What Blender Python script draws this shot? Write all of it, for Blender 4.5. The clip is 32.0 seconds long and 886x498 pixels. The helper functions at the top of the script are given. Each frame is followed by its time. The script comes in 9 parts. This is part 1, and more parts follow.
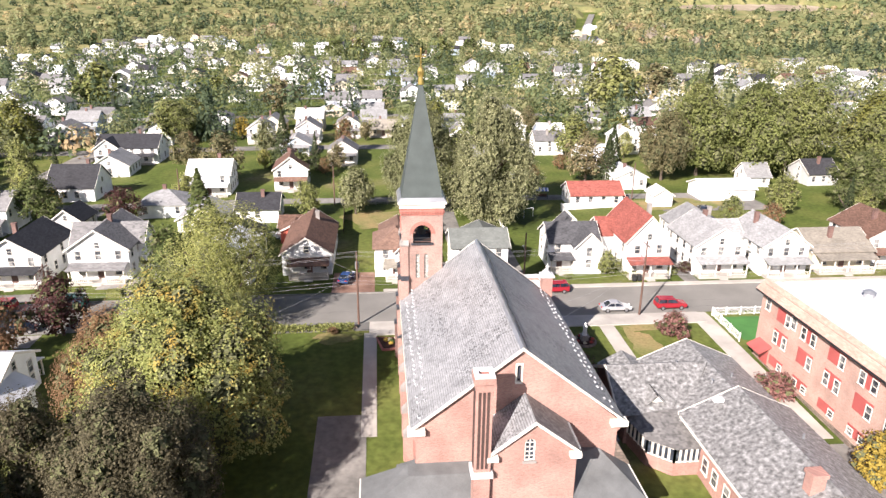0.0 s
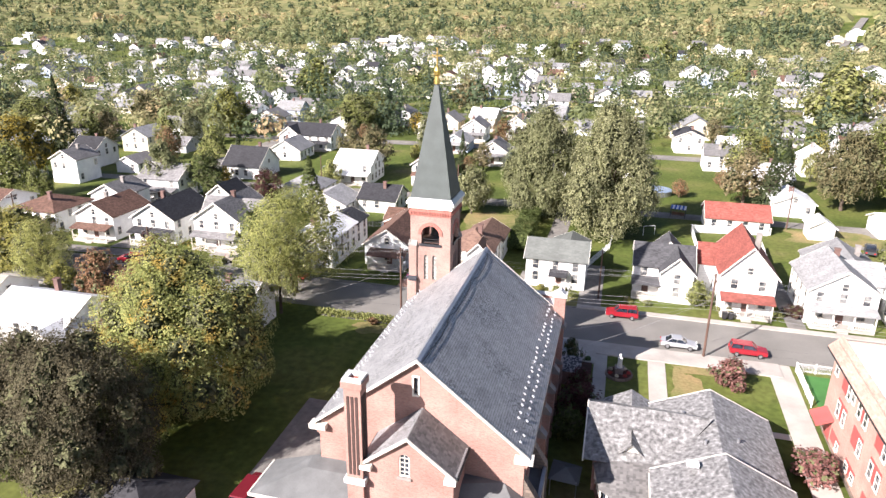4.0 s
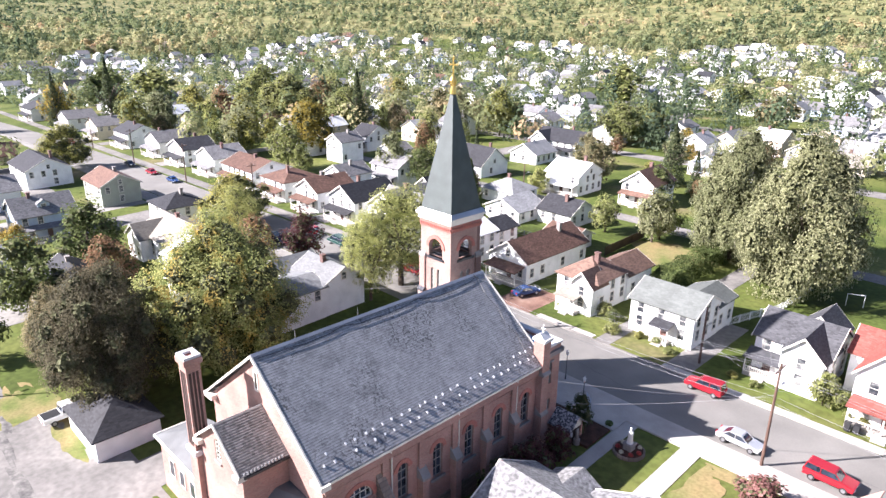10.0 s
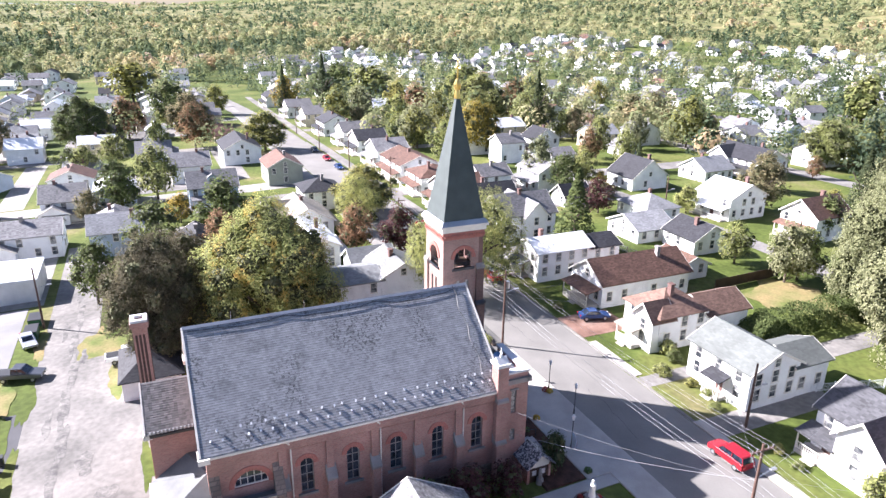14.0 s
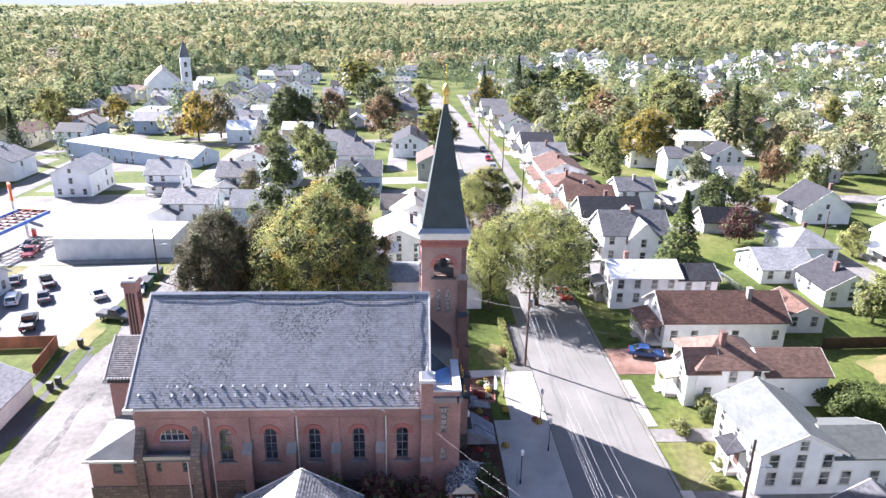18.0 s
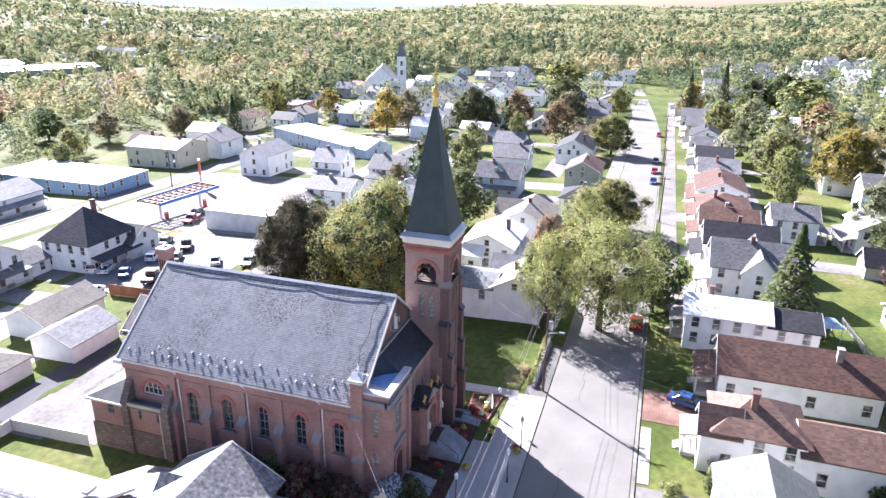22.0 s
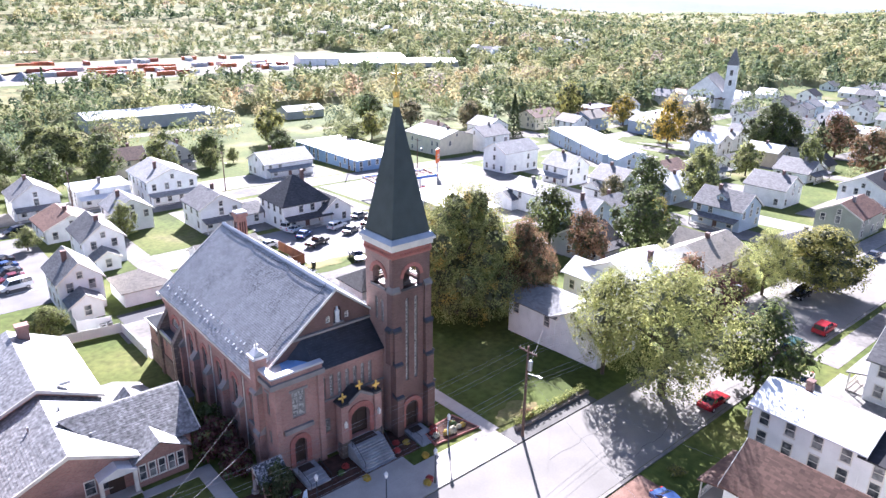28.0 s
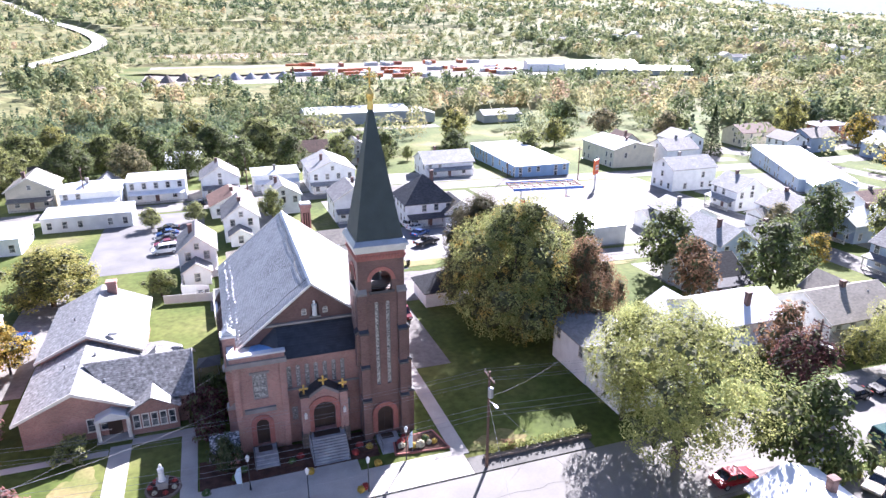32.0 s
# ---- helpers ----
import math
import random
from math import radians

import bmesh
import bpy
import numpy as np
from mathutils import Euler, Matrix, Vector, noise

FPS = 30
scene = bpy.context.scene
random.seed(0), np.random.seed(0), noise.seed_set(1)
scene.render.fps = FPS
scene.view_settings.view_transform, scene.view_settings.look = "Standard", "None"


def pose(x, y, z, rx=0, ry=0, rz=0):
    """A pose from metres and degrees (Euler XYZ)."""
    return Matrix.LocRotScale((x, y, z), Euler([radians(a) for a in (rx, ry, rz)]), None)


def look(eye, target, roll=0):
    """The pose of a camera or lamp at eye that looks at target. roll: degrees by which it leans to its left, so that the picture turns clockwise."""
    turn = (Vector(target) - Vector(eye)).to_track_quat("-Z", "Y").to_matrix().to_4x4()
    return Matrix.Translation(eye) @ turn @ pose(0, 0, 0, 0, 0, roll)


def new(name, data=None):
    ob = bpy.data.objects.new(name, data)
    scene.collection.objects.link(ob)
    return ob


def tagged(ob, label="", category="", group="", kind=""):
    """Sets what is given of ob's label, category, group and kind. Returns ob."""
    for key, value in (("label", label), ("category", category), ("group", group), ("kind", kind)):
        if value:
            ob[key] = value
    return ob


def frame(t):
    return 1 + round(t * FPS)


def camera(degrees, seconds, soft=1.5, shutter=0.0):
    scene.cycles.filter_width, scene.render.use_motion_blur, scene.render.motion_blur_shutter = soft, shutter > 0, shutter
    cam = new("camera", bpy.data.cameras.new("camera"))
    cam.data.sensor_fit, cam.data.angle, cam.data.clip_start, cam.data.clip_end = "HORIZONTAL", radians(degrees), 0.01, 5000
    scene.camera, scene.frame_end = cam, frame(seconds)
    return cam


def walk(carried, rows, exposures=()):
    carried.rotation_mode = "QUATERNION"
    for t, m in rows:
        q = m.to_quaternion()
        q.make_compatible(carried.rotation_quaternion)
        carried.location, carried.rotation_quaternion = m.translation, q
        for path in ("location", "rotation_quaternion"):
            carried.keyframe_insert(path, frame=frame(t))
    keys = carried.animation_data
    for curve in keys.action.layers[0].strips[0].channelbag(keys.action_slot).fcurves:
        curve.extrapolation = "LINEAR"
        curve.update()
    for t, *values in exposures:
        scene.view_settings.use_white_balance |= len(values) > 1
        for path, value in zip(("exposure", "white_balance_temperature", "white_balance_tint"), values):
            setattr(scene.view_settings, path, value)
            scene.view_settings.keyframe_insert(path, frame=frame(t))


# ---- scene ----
cam = camera(66.78, 32.0, soft=1.45)
METRES, EYE, TILT, LEAN, TURN = 206.0, 42.4, 0.0, 0.0, -4.3
ROWS = [
    (0.0, 0.00156, 0.00504, 0.00209, -1.053, -19.515, -0.582),
    (0.5, 0.01661, 0.00600, 0.00197, 1.467, -19.512, -0.654),
    (1.0, 0.03156, 0.00756, 0.00216, 4.028, -19.519, -0.715),
    (1.5, 0.04660, 0.00973, 0.00234, 6.548, -19.526, -0.756),
    (2.0, 0.06125, 0.01259, 0.00233, 9.088, -19.522, -0.807),
    (2.5, 0.07580, 0.01585, 0.00231, 11.618, -19.519, -0.838),
    (3.0, 0.09014, 0.01992, 0.00220, 14.118, -19.536, -0.789),
    (3.5, 0.10412, 0.02489, 0.00155, 16.595, -19.557, -0.691),
    (5.5, 0.15954, 0.05290, 0.00165, 26.874, -19.471, -0.840),
    (6.0, 0.17222, 0.06117, 0.00200, 29.401, -19.501, -0.872),
    (6.5, 0.18492, 0.06980, 0.00265, 32.035, -19.525, -0.884),
    (7.0, 0.19712, 0.07893, 0.00290, 34.579, -19.510, -0.806),
    (7.5, 0.20842, 0.08856, 0.00306, 37.083, -19.554, -0.797),
    (8.0, 0.21972, 0.09899, 0.00351, 39.647, -19.568, -0.769),
    (8.5, 0.23042, 0.10962, 0.00376, 42.241, -19.522, -0.751),
    (9.0, 0.24072, 0.12055, 0.00421, 44.795, -19.526, -0.753),
    (9.5, 0.25024, 0.13215, 0.00456, 47.403, -19.519, -0.726),
    (10.0, 0.25936, 0.14415, 0.00491, 49.931, -19.543, -0.720),
    (10.5, 0.26808, 0.15665, 0.00516, 52.499, -19.546, -0.703),
    (11.0, 0.27619, 0.16945, 0.00581, 55.077, -19.580, -0.717),
    (11.5, 0.28401, 0.18284, 0.00616, 57.725, -19.564, -0.780),
    (12.0, 0.29113, 0.19654, 0.00661, 60.324, -19.597, -0.844),
    (12.5, 0.29742, 0.21039, 0.00665, 62.926, -19.602, -0.801),
    (13.0, 0.30310, 0.22424, 0.00689, 65.458, -19.697, -0.797),
    (13.5, 0.30789, 0.23859, 0.00703, 68.020, -19.743, -0.814),
    (14.0, 0.31208, 0.25345, 0.00696, 70.632, -19.748, -0.791),
    (14.5, 0.31557, 0.26840, 0.00760, 73.214, -19.763, -0.827),
    (16.5, 0.32497, 0.33180, 0.00885, 83.727, -19.898, -0.962),
    (17.0, 0.32584, 0.34781, 0.00909, 86.418, -19.904, -0.995),
    (17.5, 0.32591, 0.36383, 0.00952, 89.048, -19.960, -0.987),
    (18.0, 0.32518, 0.37985, 0.00976, 91.699, -19.957, -1.030),
    (18.5, 0.32337, 0.39472, 0.01001, 94.300, -19.998, -1.057),
    (19.0, 0.32115, 0.41000, 0.00996, 96.842, -20.010, -0.923),
    (19.5, 0.31804, 0.42487, 0.01011, 99.454, -20.041, -0.950),
    (20.0, 0.31423, 0.43965, 0.01016, 102.036, -20.053, -1.027),
    (20.5, 0.30972, 0.45413, 0.01041, 104.618, -20.094, -1.013),
    (21.0, 0.30500, 0.46830, 0.01066, 107.110, -20.136, -0.940),
    (21.5, 0.29890, 0.48230, 0.01032, 109.677, -20.126, -0.844),
    (22.0, 0.29200, 0.49639, 0.01048, 112.284, -20.067, -0.798),
    (22.5, 0.28490, 0.50979, 0.01054, 114.682, -20.077, -0.731),
    (23.0, 0.27700, 0.52288, 0.01049, 117.199, -20.138, -0.695),
    (23.5, 0.26800, 0.53588, 0.01045, 119.767, -20.149, -0.649),
    (24.0, 0.25890, 0.54897, 0.01071, 122.414, -20.129, -0.763),
    (24.5, 0.24889, 0.56208, 0.01142, 125.160, -20.079, -0.825),
    (25.0, 0.23819, 0.57450, 0.01192, 127.866, -20.098, -0.907),
    (25.5, 0.22688, 0.58631, 0.01243, 130.552, -20.157, -0.940),
    (27.5, 0.17641, 0.62685, 0.01066, 141.317, -20.296, -1.047),
    (28.0, 0.16277, 0.63586, 0.01057, 144.014, -20.258, -0.927),
    (28.5, 0.14872, 0.64416, 0.01078, 146.710, -20.249, -0.807),
    (29.0, 0.13418, 0.65157, 0.01100, 149.427, -20.250, -0.738),
    (29.5, 0.11943, 0.65847, 0.01101, 152.143, -20.231, -0.608),
    (30.0, 0.10439, 0.66468, 0.01112, 154.810, -20.232, -0.488),
    (30.5, 0.08973, 0.66971, 0.01068, 157.406, -20.177, -0.429),
    (31.0, 0.07486, 0.67394, 0.01034, 159.973, -20.111, -0.359),
    (31.5, 0.05950, 0.67757, 0.01020, 162.589, -20.045, -0.250),
    (32.0, 0.04394, 0.68050, 0.00995, 165.226, -19.990, -0.190),
]
walk(cam, [(t, pose(0, 0, EYE, TILT, LEAN, TURN) @ pose(METRES * x, METRES * y, METRES * z, 90 + pitch, roll, yaw)) for t, x, y, z, yaw, pitch, roll in ROWS],
     [(0.0, 1.32, 6500, 19), (7.0, 1.67, 6150, 21), (14.0, 2.04, 5850, 22), (22.0, 2.2, 5700, 23), (32.0, 2.26, 5650, 25)])

# ---- light ----
SUN_EL, SUN_AZ = 32.5, 53.0   # degrees: height of the sun, way in which shadows fall (from x towards y)
world = bpy.data.worlds.new("sky")
scene.world = world
world.use_nodes = True
wn = world.node_tree
sky = wn.nodes.new("ShaderNodeTexSky")
sky.sky_type = "NISHITA"
sky.sun_disc = False
sky.sun_elevation = radians(SUN_EL)
sky.sun_rotation = radians(270.0 - SUN_AZ - 0.0)
sky.dust_density = 1.2
sky.air_density = 0.9
wn.nodes["Background"].inputs["Strength"].default_value = 0.05
wn.links.new(sky.outputs["Color"], wn.nodes["Background"].inputs["Color"])
sun = new("sun", bpy.data.lights.new("sun", "SUN"))
sun.data.energy, sun.data.angle, sun.data.color = 5.0, radians(0.6), (1.0, 0.95, 0.86)
_e, _a = radians(SUN_EL), radians(SUN_AZ)
_way = Vector((math.cos(_a) * math.cos(_e), math.sin(_a) * math.cos(_e), -math.sin(_e)))
sun.matrix_world = look(-_way * 200, (0, 0, 0))


# ---- materials ----
def nodes_of(name):
    m = bpy.data.materials.new(name)
    m.use_nodes = True
    t = m.node_tree
    return m, t, t.nodes["Principled BSDF"]


def link(t, a, b):
    t.links.new(a, b)


def place(t):
    g = t.nodes.new("ShaderNodeNewGeometry")
    return g.outputs["Position"]


def noise_node(t, vec, scale, detail=3.0):
    n = t.nodes.new("ShaderNodeTexNoise")
    n.inputs["Scale"].default_value = scale
    n.inputs["Detail"].default_value = detail
    link(t, vec, n.inputs["Vector"])
    return n.outputs["Fac"]


def ramp(t, fac, stops):
    r = t.nodes.new("ShaderNodeValToRGB")
    el = r.color_ramp.elements
    while len(el) < len(stops):
        el.new(0.5)
    for e, (p, c) in zip(el, stops):
        e.position, e.color = p, (*c, 1)
    link(t, fac, r.inputs["Fac"])
    return r.outputs["Color"]


def mix(t, fac, a, b, mode="MIX"):
    n = t.nodes.new("ShaderNodeMix")
    n.data_type, n.blend_type = "RGBA", mode
    for s, v in ((n.inputs[0], fac), (n.inputs[6], a), (n.inputs[7], b)):
        if hasattr(v, "is_linked"):
            link(t, v, s)
        elif isinstance(v, (int, float)):
            s.default_value = v
        else:
            s.default_value = (*v, 1)
    return n.outputs[2]


def bumped(t, b, height, strength, dist=0.02):
    n = t.nodes.new("ShaderNodeBump")
    n.inputs["Strength"].default_value, n.inputs["Distance"].default_value = strength, dist
    link(t, height, n.inputs["Height"])
    link(t, n.outputs["Normal"], b.inputs["Normal"])


def scaled(c, k):
    return tuple(min(1.0, v * k) for v in c)


def plain(name, c, rough=0.75, var=0.25, big=0.5, fine=9.0, metal=0.0, bump=0.15, each=0.0):
    """A surface of one colour with stains at two sizes, and some change from thing to thing."""
    m, t, b = nodes_of(name)
    p = place(t)
    col = ramp(t, noise_node(t, p, big), [(0.3, scaled(c, 1 - var)), (0.7, scaled(c, 1 + var * 0.6))])
    f = noise_node(t, p, fine)
    col = mix(t, 1.0, col, ramp(t, f, [(0.3, (1 - var * 0.5,) * 3), (0.7, (1.0,) * 3)]), "MULTIPLY")
    if each:
        o = t.nodes.new("ShaderNodeObjectInfo")
        col = mix(t, 1.0, col, ramp(t, o.outputs["Random"], [(0.0, (1 - each,) * 3), (1.0, (1.0,) * 3)]), "MULTIPLY")
    link(t, col, b.inputs["Base Color"])
    b.inputs["Roughness"].default_value, b.inputs["Metallic"].default_value = rough, metal
    if bump:
        bumped(t, b, f, bump)
    return m


def coursed(name, c, joint, w, h, rough=0.8, axis="wall", var=0.3, thick=0.012, contrast=1.0):
    """Masonry or shingles: rows of pieces with joints, in metres."""
    m, t, b = nodes_of(name)
    p = place(t)
    s = t.nodes.new("ShaderNodeSeparateXYZ")
    link(t, p, s.inputs[0])
    add = t.nodes.new("ShaderNodeMath")
    add.operation = "ADD"
    link(t, s.outputs[0], add.inputs[0])
    link(t, s.outputs[1], add.inputs[1])
    v = t.nodes.new("ShaderNodeCombineXYZ")
    link(t, add.outputs[0], v.inputs[0])
    link(t, s.outputs[2], v.inputs[1])
    k = t.nodes.new("ShaderNodeTexBrick")
    link(t, v.outputs[0], k.inputs["Vector"])
    for key, val in (("Scale", 1.0), ("Mortar Size", thick), ("Brick Width", w), ("Row Height", h), ("Bias", 0.0)):
        k.inputs[key].default_value = val
    k.inputs["Color1"].default_value = (*scaled(c, 1 - var * 0.6), 1)
    k.inputs["Color2"].default_value = (*scaled(c, 1 + var * 0.6), 1)
    k.inputs["Mortar"].default_value = (*joint, 1)
    st = ramp(t, noise_node(t, p, 0.35, 5), [(0.3, (1 - var,) * 3), (0.7, (1.0,) * 3)])
    col = mix(t, 1.0, k.outputs["Color"], st, "MULTIPLY")
    link(t, col, b.inputs["Base Color"])
    b.inputs["Roughness"].default_value = rough
    bumped(t, b, noise_node(t, p, 14), 0.2)
    return m


def slate_mat(name, c, rough=0.55, row=0.3, var=0.3, lichen=0.0, spot=1.6, z0=0.0, flecks=False):
    """Split slate: every slate its own tone, streaks down the slope, pale spots."""
    m, t, b = nodes_of(name)
    p = place(t)
    mp = t.nodes.new("ShaderNodeMapping")
    mp.inputs["Scale"].default_value = (1 / 0.28, 1 / 0.28, 1 / row)
    link(t, p, mp.inputs[0])
    sn = t.nodes.new("ShaderNodeVectorMath")
    sn.operation = "FLOOR"
    link(t, mp.outputs[0], sn.inputs[0])
    w = t.nodes.new("ShaderNodeTexWhiteNoise")
    link(t, sn.outputs[0], w.inputs["Vector"])
    col = ramp(t, w.outputs["Value"], [(0.0, scaled(c, 1 - var)), (0.6, c), (1.0, scaled(c, 1 + var * 0.7))])
    st = ramp(t, noise_node(t, p, 0.9, 6), [(0.35, (0.84,) * 3), (0.62, (1.0,) * 3)])
    col = mix(t, 1.0, col, st, "MULTIPLY")
    sp = ramp(t, noise_node(t, p, spot, 5), [(0.36, (0.38,) * 3), (0.43, (1.0,) * 3)])
    col = mix(t, lichen, col, mix(t, 1.0, col, sp, "MULTIPLY"))
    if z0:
        # a dark joint line at the foot of every course, fainter in places
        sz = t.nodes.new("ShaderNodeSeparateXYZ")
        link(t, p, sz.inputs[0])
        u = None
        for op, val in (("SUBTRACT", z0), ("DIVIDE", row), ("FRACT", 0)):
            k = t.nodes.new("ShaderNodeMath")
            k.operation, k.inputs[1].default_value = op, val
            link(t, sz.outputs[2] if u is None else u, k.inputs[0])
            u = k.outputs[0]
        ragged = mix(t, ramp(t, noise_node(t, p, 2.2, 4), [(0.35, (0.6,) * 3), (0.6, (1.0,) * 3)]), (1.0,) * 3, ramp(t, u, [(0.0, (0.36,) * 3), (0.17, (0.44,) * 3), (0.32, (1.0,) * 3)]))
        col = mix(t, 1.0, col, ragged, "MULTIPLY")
    if flecks:
        # black moss in branching flecks, thick in some places
        fl = ramp(t, noise_node(t, p, 4.2, 9), [(0.425, (0.0,) * 3), (0.44, (1.0,) * 3)])
        where = ramp(t, noise_node(t, p, 0.2, 2), [(0.47, (1.0,) * 3), (0.62, (0.1,) * 3)])
        keep = mix(t, 1.0, fl, where, "LIGHTEN")
        col = mix(t, keep, scaled(c, 0.22), col)
    link(t, col, b.inputs["Base Color"])
    b.inputs["Roughness"].default_value = rough
    bumped(t, b, w.outputs["Value"], 0.25, 0.01)
    return m


def blotchy(name, stops, scale, fine=6.0, rough=0.9, bump=0.4, soft=0.7):
    m, t, b = nodes_of(name)
    p = place(t)
    col = ramp(t, noise_node(t, p, scale, 5), stops)
    f = noise_node(t, p, fine, 4)
    col = mix(t, 1.0, col, ramp(t, f, [(0.3, (soft,) * 3), (0.7, (1.0,) * 3)]), "MULTIPLY")
    link(t, col, b.inputs["Base Color"])
    b.inputs["Roughness"].default_value = rough
    if rough > 0.8:
        b.inputs["Specular IOR Level"].default_value = 0.15
    bumped(t, b, f, bump, 0.05)
    return m


def mixed(a, c, k):
    return tuple(u + (v - u) * k for u, v in zip(a, c))


def leafy(name, a, c, each=0.3, turn=None, thin=0.5):
    """Leaves: each its own tone between two colours, light coming through; some boughs may have turned."""
    a, c = ((u[0] * 1.05, u[1] * 0.96, u[2] * 1.05) for u in (a, c))
    m, t, b = nodes_of(name)
    g = t.nodes.new("ShaderNodeNewGeometry")
    o = t.nodes.new("ShaderNodeObjectInfo")
    col = ramp(t, g.outputs["Random Per Island"], [(0.0, scaled(a, 0.85)), (0.45, mixed(a, c, 0.25)), (1.0, c)])
    nz = noise_node(t, g.outputs["Position"], 0.35, 3)
    col = mix(t, 1.0, col, ramp(t, nz, [(0.35, (0.72,) * 3), (0.65, (1.0,) * 3)]), "MULTIPLY")
    col = mix(t, 1.0, col, ramp(t, o.outputs["Random"], [(0.0, (1 - each, 1 - each * 0.8, 1 - each)), (1.0, (1.0,) * 3)]), "MULTIPLY")
    if turn:
        w = ramp(t, noise_node(t, g.outputs["Position"], 0.42, 4), [(0.54, (0.0,) * 3), (0.66, (0.85,) * 3)])
        col = mix(t, w, col, turn)
    link(t, col, b.inputs["Base Color"])
    b.inputs["Roughness"].default_value = 0.75
    b.inputs["Specular IOR Level"].default_value = 0.15
    tr = t.nodes.new("ShaderNodeBsdfTranslucent")
    link(t, col, tr.inputs["Color"])
    mx = t.nodes.new("ShaderNodeMixShader")
    mx.inputs[0].default_value = thin
    out = t.nodes["Material Output"]
    link(t, b.outputs[0], mx.inputs[1])
    link(t, tr.outputs[0], mx.inputs[2])
    link(t, mx.outputs[0], out.inputs["Surface"])
    return m


def glass(name, c=(0.03, 0.035, 0.045), rough=0.08):
    m, t, b = nodes_of(name)
    p = place(t)
    link(t, ramp(t, noise_node(t, p, 1.7), [(0.35, scaled(c, 0.6)), (0.7, scaled(c, 2.2))]), b.inputs["Base Color"])
    b.inputs["Roughness"].default_value = rough
    b.inputs["Specular IOR Level"].default_value = 0.8
    return m


BRICK = coursed("red_brick", (0.42, 0.22, 0.18), (0.42, 0.29, 0.245), 0.22, 0.075, var=0.35)
BRICK_TOWER = coursed("weathered_tower_brick", (0.38, 0.225, 0.185), (0.38, 0.29, 0.25), 0.22, 0.075, var=0.35)
# Darker brick: shade of the north front put into its colour; also house chimneys.
BRICK_DARK = coursed("weathered_shaded_brick", (0.20, 0.11, 0.092), (0.2, 0.13, 0.11), 0.22, 0.075, var=0.4)
BRICK_ARCH = coursed("bright_arch_brick", (0.44, 0.15, 0.115), (0.36, 0.18, 0.15), 0.1, 0.2, var=0.3)
BRICK_SCHOOL = coursed("salmon_brick", (0.52, 0.31, 0.25), (0.48, 0.37, 0.31), 0.22, 0.075, var=0.3)
STONE = coursed("rough_stone", (0.26, 0.20, 0.16), (0.16, 0.13, 0.11), 0.7, 0.33, var=0.45, thick=0.04)
STONE_TRIM = plain("weathered_stone_trim", (0.30, 0.275, 0.255), 0.85, 0.3)
WHITE_TRIM = plain("white_painted_trim", (0.74, 0.70, 0.62), 0.6, 0.15, 0.8)
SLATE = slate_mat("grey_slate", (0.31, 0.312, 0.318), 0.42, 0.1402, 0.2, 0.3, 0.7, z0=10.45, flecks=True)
SLATE_BROWN = slate_mat("brownish_slate", (0.19, 0.182, 0.175), 0.6, 0.3, 0.35, 0.5)
SLATE_DARK = plain("wet_dark_slate", (0.045, 0.047, 0.055), 0.35, 0.4, 1.5, 12)
SPIRE_ROOF = plain("green_grey_spire_shingle", (0.055, 0.07, 0.066), 0.6, 0.2, 0.7, 14)
MEMBRANE = plain("pale_roof_membrane", (0.62, 0.62, 0.62), 0.5, 0.15, 0.6)
FELT = plain("grey_roof_felt", (0.135, 0.14, 0.14), 0.75, 0.25, 0.6)
ZINC = plain("grey_metal", (0.45, 0.46, 0.48), 0.4, 0.2, metal=0.7)
GOLD = plain("gilded_metal", (0.75, 0.52, 0.16), 0.3, 0.15, metal=0.9)
DARK_METAL = plain("dark_metal", (0.03, 0.03, 0.032), 0.5, 0.2)
GLASS = glass("dark_window_glass")
STAINED = blotchy("leaded_stained_glass", [(0.3, (0.1, 0.105, 0.11)), (0.46, (0.36, 0.35, 0.32)), (0.62, (0.62, 0.6, 0.54))], 5.0, 16, 0.2, 0.1)
WOOD_DARK = plain("dark_wood", (0.055, 0.032, 0.022), 0.6, 0.3)
WOOD = plain("brown_wood", (0.16, 0.085, 0.05), 0.75, 0.35, 0.8, 12)
POLE_WOOD = plain("pole_wood", (0.13, 0.075, 0.055), 0.85, 0.3)
MARBLE = plain("white_statue_stone", (0.78, 0.77, 0.74), 0.6, 0.1)
CONCRETE = plain("concrete", (0.42, 0.39, 0.35), 0.85, 0.2, 0.35, 7)
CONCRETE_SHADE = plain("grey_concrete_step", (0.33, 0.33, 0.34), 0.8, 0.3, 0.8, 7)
ASPHALT = plain("worn_asphalt", (0.20, 0.19, 0.172), 0.9, 0.18, 0.18, 5)
ASPHALT_PALE = blotchy("pale_patched_asphalt", [(0.3, (0.165, 0.158, 0.146)), (0.5, (0.235, 0.222, 0.205)), (0.75, (0.31, 0.29, 0.265))], 0.16, 1.5, 0.92, 0.1)
ASPHALT_DARK = plain("dark_asphalt", (0.07, 0.07, 0.075), 0.9, 0.25, 0.25, 5)
LINE = plain("road_paint", (0.7, 0.7, 0.68), 0.8, 0.2)
GRASS = blotchy("lawn", [(0.25, (0.045, 0.062, 0.014)), (0.46, (0.098, 0.13, 0.028)), (0.6, (0.15, 0.165, 0.045)), (0.7, (0.22, 0.19, 0.095)), (0.8, (0.27, 0.23, 0.15))], 0.055, 1.2, soft=0.6)
GRASS_DRY = blotchy("dry_lawn", [(0.3, (0.12, 0.16, 0.04)), (0.5, (0.24, 0.21, 0.09)), (0.75, (0.34, 0.24, 0.12))], 0.2, 3)
